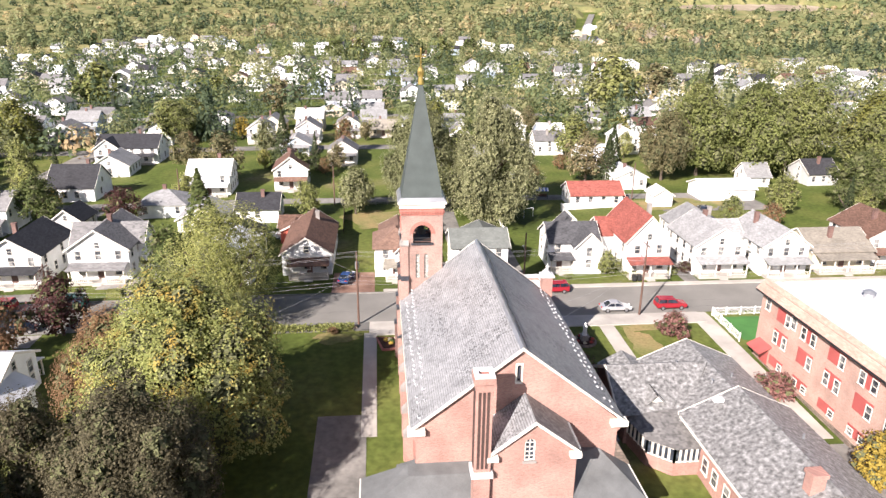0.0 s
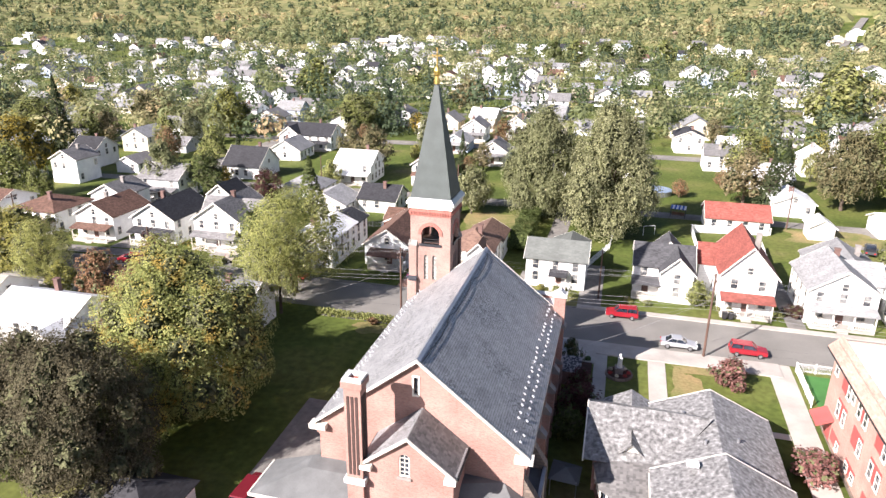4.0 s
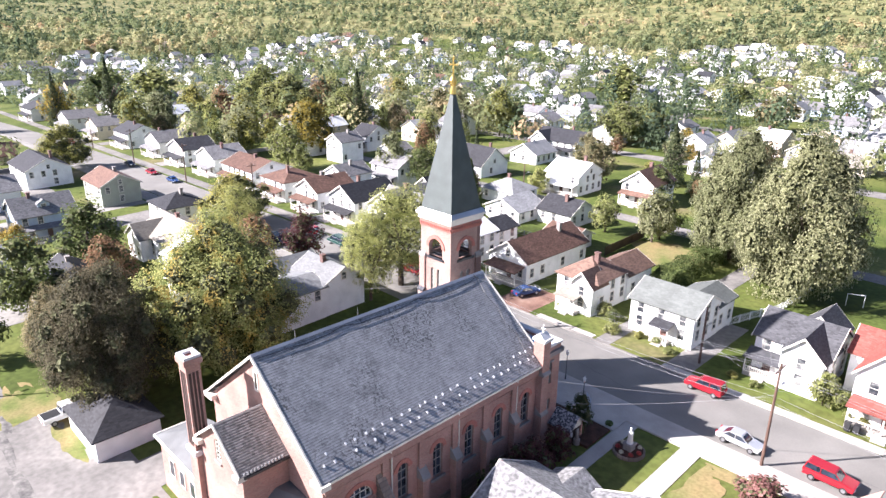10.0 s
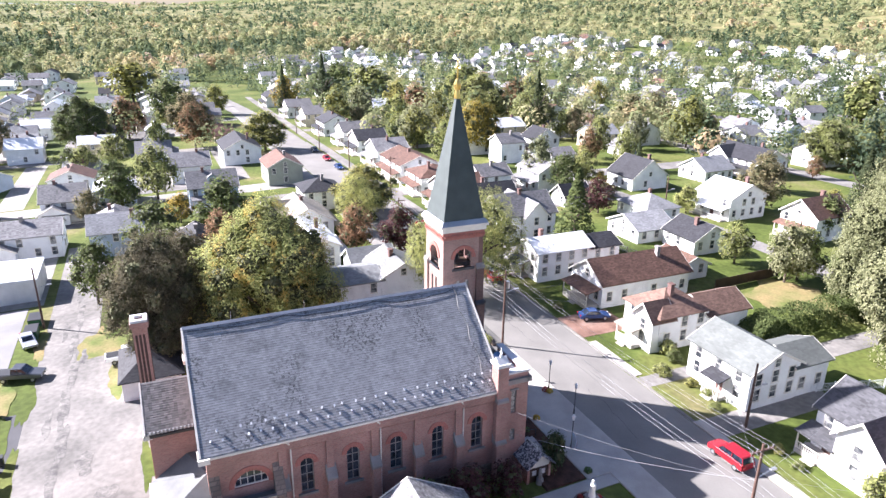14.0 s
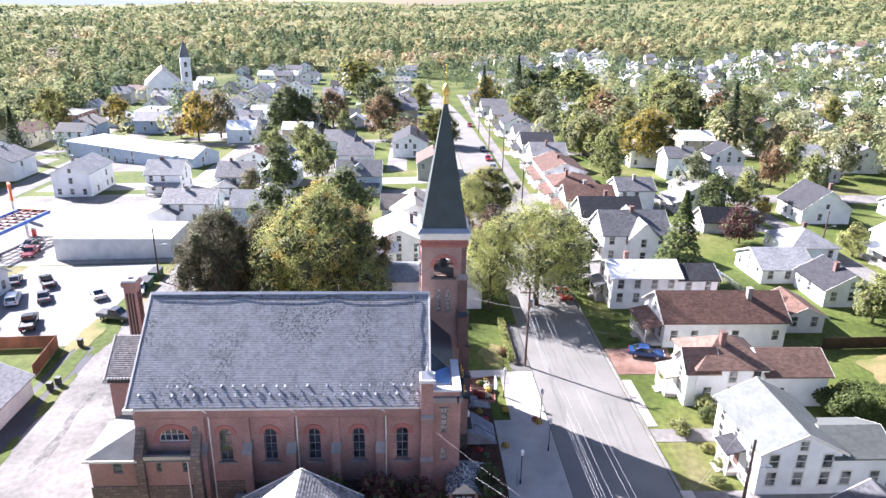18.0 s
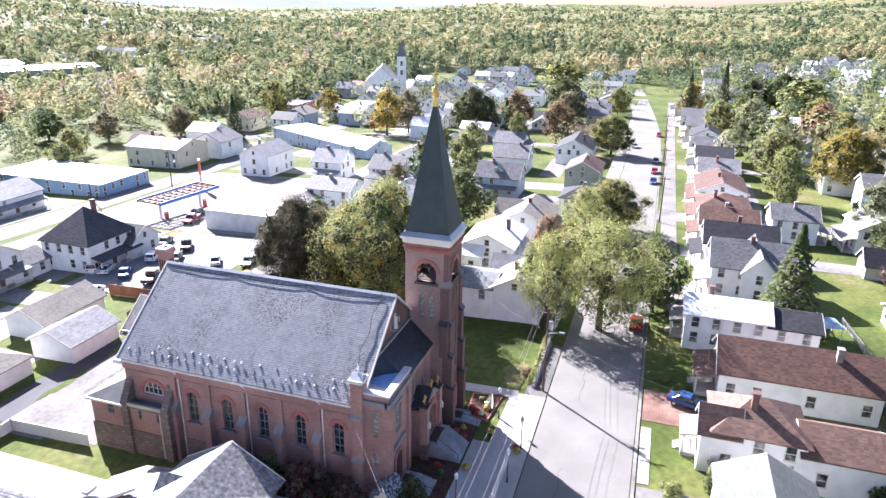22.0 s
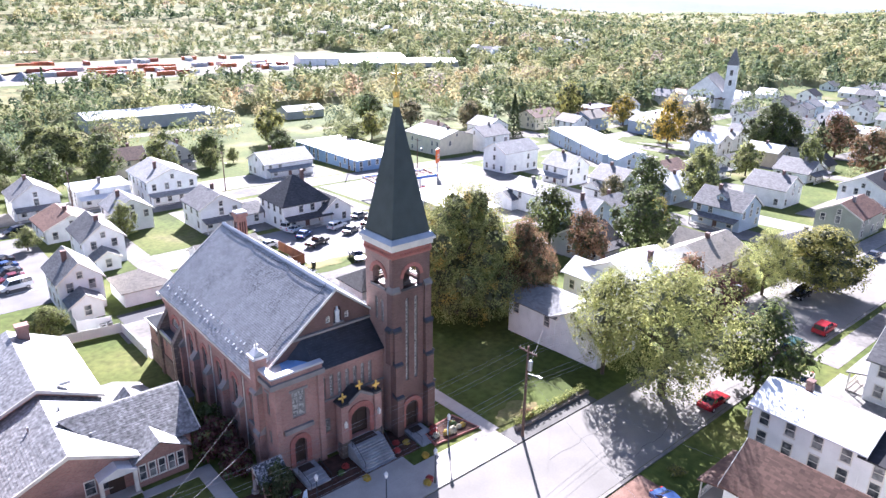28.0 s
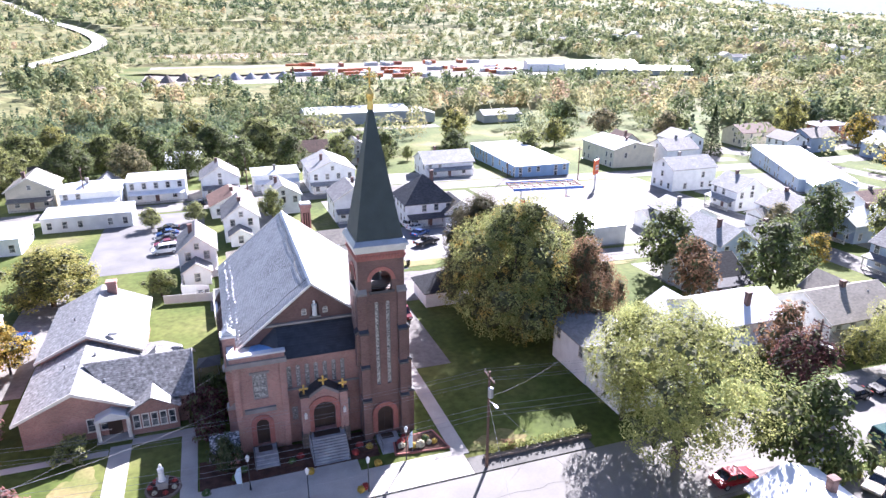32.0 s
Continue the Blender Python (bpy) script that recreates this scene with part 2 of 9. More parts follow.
SOIL = blotchy("planting_soil", [(0.3, (0.05, 0.03, 0.022)), (0.7, (0.12, 0.06, 0.045))], 1.2, 9)


# ---- mesh building ----
class Geo:
    """Vertices and faces, gathered from simple solids; each face may have a material slot."""

    def __init__(self):
        self.v, self.f, self.s = [], [], []

    def add(self, vs, fs, slot=0):
        n = len(self.v)
        self.v += [tuple(p) for p in vs]
        self.f += [tuple(i + n for i in f) for f in fs]
        self.s += [slot] * len(fs)
        return self

    def box(self, x0, x1, y0, y1, z0, z1, slot=0):
        vs = [(x, y, z) for z in (z0, z1) for y in (y0, y1) for x in (x0, x1)]
        return self.add(vs, [(0, 2, 3, 1), (4, 5, 7, 6), (0, 1, 5, 4), (2, 6, 7, 3), (0, 4, 6, 2), (1, 3, 7, 5)], slot)

    def prism(self, pts, a0, a1, axis="y", slot=0):
        n = len(pts)
        put = {"x": lambda a, u, v: (a, u, v), "y": lambda a, u, v: (u, a, v), "z": lambda a, u, v: (u, v, a)}[axis]
        vs = [put(a0, *p) for p in pts] + [put(a1, *p) for p in pts]
        fs = [tuple(range(n)), tuple(range(2 * n - 1, n - 1, -1))]
        fs += [((i + 1) % n, i, i + n, (i + 1) % n + n) for i in range(n)]
        return self.add(vs, fs, slot)

    def tube(self, p, q, r0, r1, n=8, slot=0):
        p, q = Vector(p), Vector(q)
        rot = (q - p).to_track_quat("Z", "Y").to_matrix()
        vs = []
        for c, r in ((p, r0), (q, r1)):
            vs += [c + rot @ Vector((r * math.cos(6.2832 * i / n), r * math.sin(6.2832 * i / n), 0)) for i in range(n)]
        fs = [(i, (i + 1) % n, (i + 1) % n + n, i + n) for i in range(n)]
        return self.add(vs, fs + [tuple(range(n - 1, -1, -1)), tuple(range(n, 2 * n))], slot)

    def slab(self, quad, thick, slot=0):
        a = [Vector(p) for p in quad]
        nrm = (a[1] - a[0]).cross(a[2] - a[0]).normalized() * thick
        n = len(a)
        vs = a + [p - nrm for p in a]
        fs = [tuple(range(n)), tuple(range(2 * n - 1, n - 1, -1))] + [((i + 1) % n, i, i + n, (i + 1) % n + n) for i in range(n)]
        return self.add(vs, fs, slot)

    def ball(self, c, rx, ry, rz, n=8, m=5, slot=0):
        vs = [(c[0], c[1], c[2] - rz)]
        for j in range(1, m):
            t = math.pi * j / m
            vs += [(c[0] + rx * math.sin(t) * math.cos(6.2832 * i / n), c[1] + ry * math.sin(t) * math.sin(6.2832 * i / n), c[2] - rz * math.cos(t)) for i in range(n)]
        vs.append((c[0], c[1], c[2] + rz))
        fs = [(0, 1 + (i + 1) % n, 1 + i) for i in range(n)]
        for j in range(m - 2):
            b = 1 + j * n
            fs += [(b + i, b + (i + 1) % n, b + n + (i + 1) % n, b + n + i) for i in range(n)]
        b = 1 + (m - 2) * n
        fs += [(b + i, b + (i + 1) % n, len(vs) - 1) for i in range(n)]
        return self.add(vs, fs, slot)

    def panel(self, outline, holes, a0, a1, axis="y", slot=0):
        """A wall between two planes, with openings that go through it."""
        from mathutils.geometry import tessellate_polygon
        put = {"x": lambda a, u, v: (a, u, v), "y": lambda a, u, v: (u, a, v), "z": lambda a, u, v: (u, v, a)}[axis]
        loops = [outline] + holes
        flat = [p for l in loops for p in l]
        tris = tessellate_polygon([[Vector((p[0], p[1], 0)) for p in l] for l in loops])
        n = len(flat)
        self.add([put(a0, *p) for p in flat] + [put(a1, *p) for p in flat],
                 [tuple(t) for t in tris] + [tuple(i + n for i in t[::-1]) for t in tris], slot)
        for l in loops:
            k = len(l)
            self.add([put(a0, *p) for p in l] + [put(a1, *p) for p in l], [(i, (i + 1) % k, (i + 1) % k + k, i + k) for i in range(k)], slot)
        return self


def mesh_of(name, geo, mats):
    me = bpy.data.meshes.new(name)
    me.from_pydata(geo.v, [], geo.f)
    for m in (mats if isinstance(mats, (list, tuple)) else [mats]):
        me.materials.append(m)
    if any(geo.s):
        me.polygons.foreach_set("material_index", geo.s)
    me.update()
    return me


def part(name, geo, material, parent=None, label=""):
    ob = new(name, geo if isinstance(geo, bpy.types.Mesh) else mesh_of(name, geo, material))
    if parent:
        ob.parent = parent
    return tagged(ob, label)


def thing(name, label, category, group="", x=0, y=0, z=0, rz=0):
    ob = new(name)
    ob.empty_display_size = 0.3
    ob.matrix_world = pose(x, y, z, 0, 0, rz)
    return tagged(ob, label, category, group)


def structure(name, geo, material, label):
    return tagged(part(name, geo, material), label, kind="structure")


def arch(u, z0, w, zs, n=8):
    """Outline of a round-headed opening: middle, sill, width, springing height."""
    r = w / 2
    return [(u - r, z0), (u + r, z0)] + [(u + r * math.cos(math.pi * i / n), zs + r * math.sin(math.pi * i / n)) for i in range(n + 1)]


def rect(u0, u1, z0, z1):
    return [(u0, z0), (u1, z0), (u1, z1), (u0, z1)]


def grown(pts, k):
    cu = sum(p[0] for p in pts) / len(pts)
    cz = sum(p[1] for p in pts) / len(pts)
    hu = max(abs(p[0] - cu) for p in pts)
    hz = max(abs(p[1] - cz) for p in pts)
    return [(cu + (p[0] - cu) * (hu + k) / hu, cz + (p[1] - cz) * (hz + k) / hz) for p in pts]


# ---- ground ----
RIDGES = ((-180, 26), (-165, 27), (-158, 14), (-152, 2), (-145, 2), (-138, 16), (-130, 44), (-110, 50), (-85, 54), (-60, 52), (0, 20), (60, 8), (150, 6), (160, 3), (170, 14), (180, 26))


def skyline(a):
    """Height of the far ridges by bearing in degrees."""
    for (a0, h0), (a1, h1) in zip(RIDGES, RIDGES[1:]):
        if a <= a1:
            return h0 + (h1 - h0) * (a - a0) / (a1 - a0)
    return 26


def gz(x, y):
    z = 0.8 - 0.03 * max(0, 85 - y) - 0.02 * max(0, -x - 30)
    z = max(z, -5.5)
    dx, dy = x - 10, y - 70
    r = math.hypot(dx, dy)
    if r > 300:
        n = max(0, dy / r)
        q = r - 300
        z += 0.75 * n * (0.000105 * min(q, 900) ** 2 + 0.12 * max(0, q - 900))
        # rolling ridges far off, with a valley to the south-west
        a = math.degrees(math.atan2(dy, dx))
        k = min(1.0, max(0.0, (r - 550) / 1000))
        z += k * k * (3 - 2 * k) * skyline(a)
        z += max(0, q - 200) * (0.015 + 0.015 * n) * noise.noise(Vector((x * 0.0022, y * 0.0022, 3.0)))
    return z


def sheet(name, x0, x1, y0, y1, dz, material, label, step=4.0, thick=0.0):
    g = Geo()
    nx, ny = max(1, round((x1 - x0) / step)), max(1, round((y1 - y0) / step))
    xs = [x0 + (x1 - x0) * i / nx for i in range(nx + 1)]
    ys = [y0 + (y1 - y0) * i / ny for i in range(ny + 1)]
    g.add([(x, y, gz(x, y) + dz) for y in ys for x in xs],
          [(j * (nx + 1) + i, j * (nx + 1) + i + 1, (j + 1) * (nx + 1) + i + 1, (j + 1) * (nx + 1) + i) for j in range(ny) for i in range(nx)])
    if thick:
        n = len(g.v)
        rim = [i for i in range(nx + 1)] + [j * (nx + 1) + nx for j in range(1, ny + 1)] + [ny * (nx + 1) + i for i in range(nx - 1, -1, -1)] + [j * (nx + 1) for j in range(ny - 1, 0, -1)]
        k = len(rim)
        g.add([g.v[i] for i in rim] + [(g.v[i][0], g.v[i][1], g.v[i][2] - thick) for i in rim], [(i, i + k, (i + 1) % k + k, (i + 1) % k) for i in range(k)])
    return structure(name, g, material, label)


def terrain():
    g = Geo()
    rings = [0] + [6 * i for i in range(1, 22)] + [126 * 1.075 ** i for i in range(1, 52)]
    n = 144
    vs = [(10, 70, gz(10, 70))]
    for r in rings[1:]:
        for i in range(n):
            a = 6.283185 * i / n
            x, y = 10 + r * math.cos(a), 70 + r * math.sin(a)
            vs.append((x, y, gz(x, y)))
    fs = [(0, 1 + i, 1 + (i + 1) % n) for i in range(n)]
    for j in range(len(rings) - 2):
        b = 1 + j * n
        fs += [(b + i, b + n + i, b + n + (i + 1) % n, b + (i + 1) % n) for i in range(n)]
    g.add(vs, fs)
    ob = structure("ground", g, GRASS, "green and dry lawns of the town running up to wooded hills")
    for p in ob.data.polygons:
        p.use_smooth = True
    return ob


terrain()
sheet("road", -170, 330, 88.5, 98.8, 0.05, ASPHALT, "worn grey asphalt street in front of the church", 6)
sheet("pavement", -1.5, 47, 85.0, 88.4, 0.16, CONCRETE, "pale concrete pavement along the church side", 4, 0.3)
sheet("pavement", -15, -1.55, 85.9, 88.4, 0.14, plain("dull_grey_pavement", (0.13, 0.125, 0.115), 0.92, 0.3, 0.5, 6), "dull grey pavement below the hedge wall", 4, 0.3)
sheet("pavement", -170, 21, 98.9, 99.25, 0.12, ASPHALT_PALE, "narrow worn concrete kerb across the street", 6, 0.3)
sheet("pavement", 21, 330, 98.9, 100.1, 0.16, CONCRETE, "pale concrete kerb and pavement across the street", 6, 0.3)


# ---- the church ----
NX0, NX1, NY0, NY1 = 2.9, 20.1, 48.3, 74.6      # nave walls
EAVE, RIDGE, MID = 10.45, 17.6, 11.5
church = thing("church", "red brick church with grey slate roof and green-grey spire", "church", z=0.0)


def window_in(parent, pts, a, axis, out, glass_m=GLASS, frame_m=WHITE_TRIM, bars=(1, 3), depth=0.28, fw=0.1, name="window"):
    """A frame with bars and a pane, set back in a wall's opening. out: +1 or -1, the way that the wall faces."""
    us, zs = [p[0] for p in pts], [p[1] for p in pts]
    u0, u1, z0, z1 = min(us), max(us), min(zs), max(zs)
    g = Geo()
    inner = grown(pts, -fw)
    g.panel(pts, [inner], a - out * depth, a - out * (depth - 0.1), axis)
    put = (lambda b, c0, c1, d0, d1: g.box(min(b), max(b), c0, c1, d0, d1)) if axis == "x" else (lambda b, c0, c1, d0, d1: g.box(c0, c1, min(b), max(b), d0, d1))
    b = (a - out * depth, a - out * (depth - 0.06))
    for i in range(1, bars[0] + 1):
        u = u0 + (u1 - u0) * i / (bars[0] + 1)
        put(b, u - 0.03, u + 0.03, z0, z1 - 0.02)
    for i in range(1, bars[1] + 1):
        z = z0 + (z1 - z0) * i / (bars[1] + 1)
        put(b, u0 + 0.02, u1 - 0.02, z - 0.03, z + 0.03)
    w = part(name, g, frame_m, parent)
    part("pane", Geo().prism(grown(pts, -0.02), a - out * (depth + 0.03), a - out * (depth + 0.005), axis), glass_m, w)
    return w


def arch_ring(parent, u, zs, w, a0, a1, axis, band=0.35, z0=None, m=None, name="arch_band"):
    r0, r1, n = w / 2, w / 2 + band, 10
    out_ = [(u + r1 * math.cos(math.pi * i / n), zs + r1 * math.sin(math.pi * i / n)) for i in range(n + 1)]
    in_ = [(u + r0 * math.cos(math.pi * i / n), zs + r0 * math.sin(math.pi * i / n)) for i in range(n, -1, -1)]
    if z0 is not None:
        out_ = [(u + r1, z0)] + out_ + [(u - r1, z0)]
        in_ = [(u - r0, z0)] + in_ + [(u + r0, z0)]
    return part(name, Geo().panel(out_ + in_, [], a0, a1, axis), m or BRICK_ARCH, parent)


def course_roof(p00, p10, p11, p01, row, lift=0.026, thick=0.09):
    """A slope from the eaves line p00-p10 up to the ridge line p01-p11, laid in lapped courses."""
    g = Geo()
    a, b, c, d = (Vector(p) for p in (p00, p10, p11, p01))
    n = max(1, round(((d - a).length) / row))
    nrm = (b - a).cross(d - a).normalized()
    if nrm.z < 0:
        nrm = -nrm
    rows = []
    for i in range(n):
        s, e = i / n, (i + 1) / n
        rows += [(a.lerp(d, s) + nrm * lift, b.lerp(c, s) + nrm * lift), (a.lerp(d, e), b.lerp(c, e))]
    rows = [(a - nrm * thick, b - nrm * thick)] + rows + [(d - nrm * thick, c - nrm * thick)]
    k = len(rows)
    g.add([p for r_ in rows for p in r_], [(2 * i, 2 * i + 1, 2 * i + 3, 2 * i + 2) for i in range(k - 1)] + [(2 * k - 2, 2 * k - 1, 1, 0), tuple(range(0, 2 * k, 2)), tuple(range(2 * k - 1, 0, -2))])
    return g


def eaves_z(x):
    return EAVE + (RIDGE - EAVE) * (1 - abs(x - MID) / (MID - 2.5))


# nave: side walls with round-headed windows in recessed bays
bays = [56.2, 60.25, 64.25, 68.3, 72.3]
for x0, x1, out in ((NX1 - 0.5, NX1, 1), (NX0, NX0 + 0.5, -1)):
    holes = [arch(y, 4.4, 1.15, 7.3) for y in bays]
    holes.append(arch(51.6, 6.5, 2.8, 6.6, 10))
    face = x1 if out > 0 else x0
    part("side_wall", Geo().panel(rect(NY0, NY1, -1.0, EAVE - 0.1), holes, x0, x1, "x"), BRICK, church)
    for y in bays:
        window_in(church, arch(y, 4.4, 1.15, 7.3), face, "x", out, STAINED if out < 0 else GLASS, STONE_TRIM, bars=(1, 3), fw=0.07)
        arch_ring(church, y, 7.3, 1.2, face, face + out * 0.07, "x", 0.42)
        part("window_sill", Geo().box(face - 0.1 if out > 0 else face - 0.2, face + 0.2 if out > 0 else face + 0.1, y - 0.85, y + 0.85, 4.2, 4.4), STONE_TRIM, church)
    window_in(church, arch(51.6, 6.5, 2.8, 6.6, 10), face, "x", out, bars=(4, 1))
    arch_ring(church, 51.6, 6.6, 2.8, face, face + out * 0.07, "x", 0.45)
    # buttresses with sloped stone caps, pilasters above, corbel band under the eaves
    for y in (54.2, 58.2, 62.2, 66.25, 70.3):
        f0, f1 = face, face + out * 0.75
        part("buttress", Geo().box(min(f0, f1), max(f0, f1), y - 0.38, y + 0.38, -1.0, 5.6), BRICK, church)
        part("buttress_cap", Geo().prism([(face, 5.6), (face + out * 0.85, 5.6), (face + out * 0.85, 5.8), (face, 6.75)], y - 0.45, y + 0.45, "y"), STONE_TRIM, church, "pale weathered stone cap")
        p1 = face + out * 0.22
        part("pilaster", Geo().box(min(f0, p1), max(f0, p1), y - 0.32, y + 0.32, 6.4, 9.3), BRICK, church)
    g = Geo()
    for k in range(105):
        y = NY0 + 0.15 + k * 0.25
        g.box(min(face, face + out * 0.16), max(face, face + out * 0.16), y, y + 0.13, 9.05, 9.3)
    g.box(min(face, face + out * 0.24), max(face, face + out * 0.24), NY0, NY1, 9.3, EAVE - 0.3)
    part("corbel_band", g, BRICK, church)
    g = Geo().box(min(face, face + out * 0.5), max(face, face + out * 0.5), NY0 - 0.2, NY1, EAVE - 0.3, EAVE - 0.08)
    part("eaves_gutter", g, WHITE_TRIM, church, "pale painted eaves gutter")
    part("stone_base", Geo().box(min(face, face + out * 0.14), max(face, face + out * 0.14), NY0, NY1, -1.2, 2.2), STONE, church, "rough stone base course")
    for y in (54.9, 62.75, 70.8):
        g = Geo().tube((face + out * 0.12, y, 0.2), (face + out * 0.12, y, 9.6), 0.07, 0.07, 6).tube((face + out * 0.12, y, 9.6), (face + out * 0.45, y - 0.4, 10.15), 0.07, 0.07, 6)
        part("downpipe", g, WHITE_TRIM, church)
    for y in (57.9, 62.1, 66.0, 70.0):
        part("basement_window", Geo().box(min(face + out * 0.1, face + out * 0.16), max(face + out * 0.1, face + out * 0.16), y - 0.5, y + 0.5, 0.5, 1.2), GLASS, church)

# gable ends
part("gable_wall", Geo().panel([(NX0 + 0.006, -1), (NX1 - 0.006, -1), (NX1 - 0.006, EAVE - 0.1), (MID, RIDGE - 0.2), (NX0 + 0.006, EAVE - 0.1)], [rect(11.15, 11.5, 14.4, 15.9)], NY0 - 0.02, NY0 + 0.5, "y"), BRICK, church)
part("slit_window", Geo().box(11.15, 11.5, NY0 + 0.2, NY0 + 0.3, 14.4, 15.9), GLASS, church)
part("slit_frame", Geo().panel(rect(11.02, 11.63, 14.2, 16.05), [rect(11.15, 11.5, 14.4, 15.9)], NY0 - 0.08, NY0 + 0.1), WHITE_TRIM, church)
# North gable in the darker brick, coloured for its shaded side.
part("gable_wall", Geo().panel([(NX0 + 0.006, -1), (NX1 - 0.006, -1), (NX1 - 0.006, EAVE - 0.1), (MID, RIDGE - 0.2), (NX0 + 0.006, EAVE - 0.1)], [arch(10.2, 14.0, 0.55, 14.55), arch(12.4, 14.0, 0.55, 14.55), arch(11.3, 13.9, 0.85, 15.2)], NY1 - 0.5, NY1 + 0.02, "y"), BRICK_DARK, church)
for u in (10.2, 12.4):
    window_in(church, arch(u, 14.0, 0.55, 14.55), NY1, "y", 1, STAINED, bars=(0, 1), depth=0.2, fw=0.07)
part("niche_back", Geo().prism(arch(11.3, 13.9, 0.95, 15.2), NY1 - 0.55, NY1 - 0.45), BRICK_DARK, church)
part("niche_sill", Geo().box(10.7, 11.9, NY1 - 0.4, NY1 + 0.25, 13.72, 13.9), STONE_TRIM, church)

# main roof, ridge, verge boards
for sx, m_ in ((-1, SLATE), (1, SLATE)):
    xe = MID + sx * 9.05
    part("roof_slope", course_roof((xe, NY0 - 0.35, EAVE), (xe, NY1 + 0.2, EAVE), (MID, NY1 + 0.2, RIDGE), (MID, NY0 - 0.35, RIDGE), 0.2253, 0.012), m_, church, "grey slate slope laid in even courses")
    for y0, y1 in ((NY0 - 0.5, NY0 - 0.34), (NY1 + 0.19, NY1 + 0.35)):
        part("verge_board", Geo().prism([(xe, EAVE - 0.16), (xe, EAVE + 0.06), (MID, RIDGE + 0.06), (MID, RIDGE - 0.2)], y0, y1), WHITE_TRIM, church, "pale painted verge board")
    # returns of the cornice at the gable's foot
    part("cornice_return", Geo().box(xe - 0.25 if sx < 0 else xe - 1.2, xe + 1.2 if sx < 0 else xe + 0.25, NY0 - 0.6, NY0 + 0.3, EAVE - 0.5, EAVE - 0.05), WHITE_TRIM, church)
part("ridge_cap", Geo().prism([(MID - 0.25, RIDGE - 0.08), (MID, RIDGE + 0.12), (MID + 0.25, RIDGE - 0.08)], NY0 - 0.4, NY1 + 0.25), ZINC, church)
for y in (52.0, 58.5, 66.0):
    part("lightning_rod", Geo().tube((MID, y, RIDGE), (MID, y, RIDGE + 0.9), 0.025, 0.015, 5), ZINC, church)
# sagging lightning cable below the ridge
g = Geo()
pts = []
for k in range(61):
    u = k / 60
    y = NY0 + (NY1 - 1.2 - NY0) * u
    drop = 0.35 + 0.4 * abs(math.sin(u * math.pi * 3)) * (0.2 + 0.8 * u) + 0.12 * noise.noise(Vector((u * 14, 3, 1)))
    pts.append((MID + drop * 1.15, y, RIDGE + 0.11 - drop * 0.91))
for a_, b_ in zip(pts, pts[1:]):
    g.tube(a_, b_, 0.03, 0.03, 4)
for k in range(20):
    u = k / 20
    g.tube((MID + 8.6 * u + 0.2, NY1 - 1.3 + 0.15 * math.sin(k), RIDGE + 0.05 - 6.8 * u), (MID + 8.6 * (u + 0.05) + 0.2, NY1 - 1.3 + 0.15 * math.sin(k + 1), RIDGE + 0.05 - 6.8 * (u + 0.05)), 0.03, 0.03, 4)
part("lightning_cable", g, DARK_METAL, church, "thin dark cable along the ridge")

# snow guards: two staggered rows on both slopes
gd = Geo()
gd.box(-0.16, 0.16, -0.03, 0.03, 0.0, 0.05)
gd.prism([(-0.16, 0.03), (-0.05, 0.03), (0.02, 0.26), (-0.1, 0.26)], -0.12, 0.12)
gd.v = [(x_ * 0.75, y_ * 0.6, z_ * 0.9) for x_, y_, z_ in gd.v]
guard = mesh_of("snow_guard", gd, plain("bright_galvanised_metal", (0.75, 0.76, 0.78), 0.35, 0.15, metal=0.3))
rng = random.Random(4)
for sx in (-1, 1):
    for row, off in ((0.8, 0.0), (1.45, 0.48)):
        for k in range(27):
            if rng.random() < 0.14:
                continue
            y = NY0 + 0.5 + off + k * 0.96 + rng.uniform(-0.16, 0.16)
            x = MID + sx * (9.05 - row)
            ob = part("snow_guard", guard, None, church)
            ob.matrix_local = pose(x + rng.uniform(-.08, .08), y, eaves_z(x) + 0.06, 0, -38.3, rng.uniform(-25, 25)) if sx < 0 else pose(x + rng.uniform(-.08, .08), y, eaves_z(x) + 0.06, 0, 38.3, 180 + rng.uniform(-25, 25)) @ Matrix.Scale(1, 4)

# ---- tower ----
TX0, TX1, TY0, TY1 = 2.75, 7.45, 74.2, 78.85
TM, TN = (TX0 + TX1) / 2, (TY0 + TY1) / 2
hb = lambda u: [arch(u, 17.6, 2.1, 18.7)]
long_n = [arch(4.5, 6.9, 0.42, 16.2), arch(5.65, 6.9, 0.42, 16.2)]
# North tower wall and buttresses are darker: their shade is in the colour.
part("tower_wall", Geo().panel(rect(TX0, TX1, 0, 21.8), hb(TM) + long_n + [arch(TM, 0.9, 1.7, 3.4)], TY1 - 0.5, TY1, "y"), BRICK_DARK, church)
part("tower_wall", Geo().panel(rect(TX0, TX1, 0, 21.8), hb(TM) + [arch(4.6, 13.2, 0.5, 16.0), arch(5.6, 13.2, 0.5, 16.0)], TY0, TY0 + 0.5, "y"), BRICK_TOWER, church)
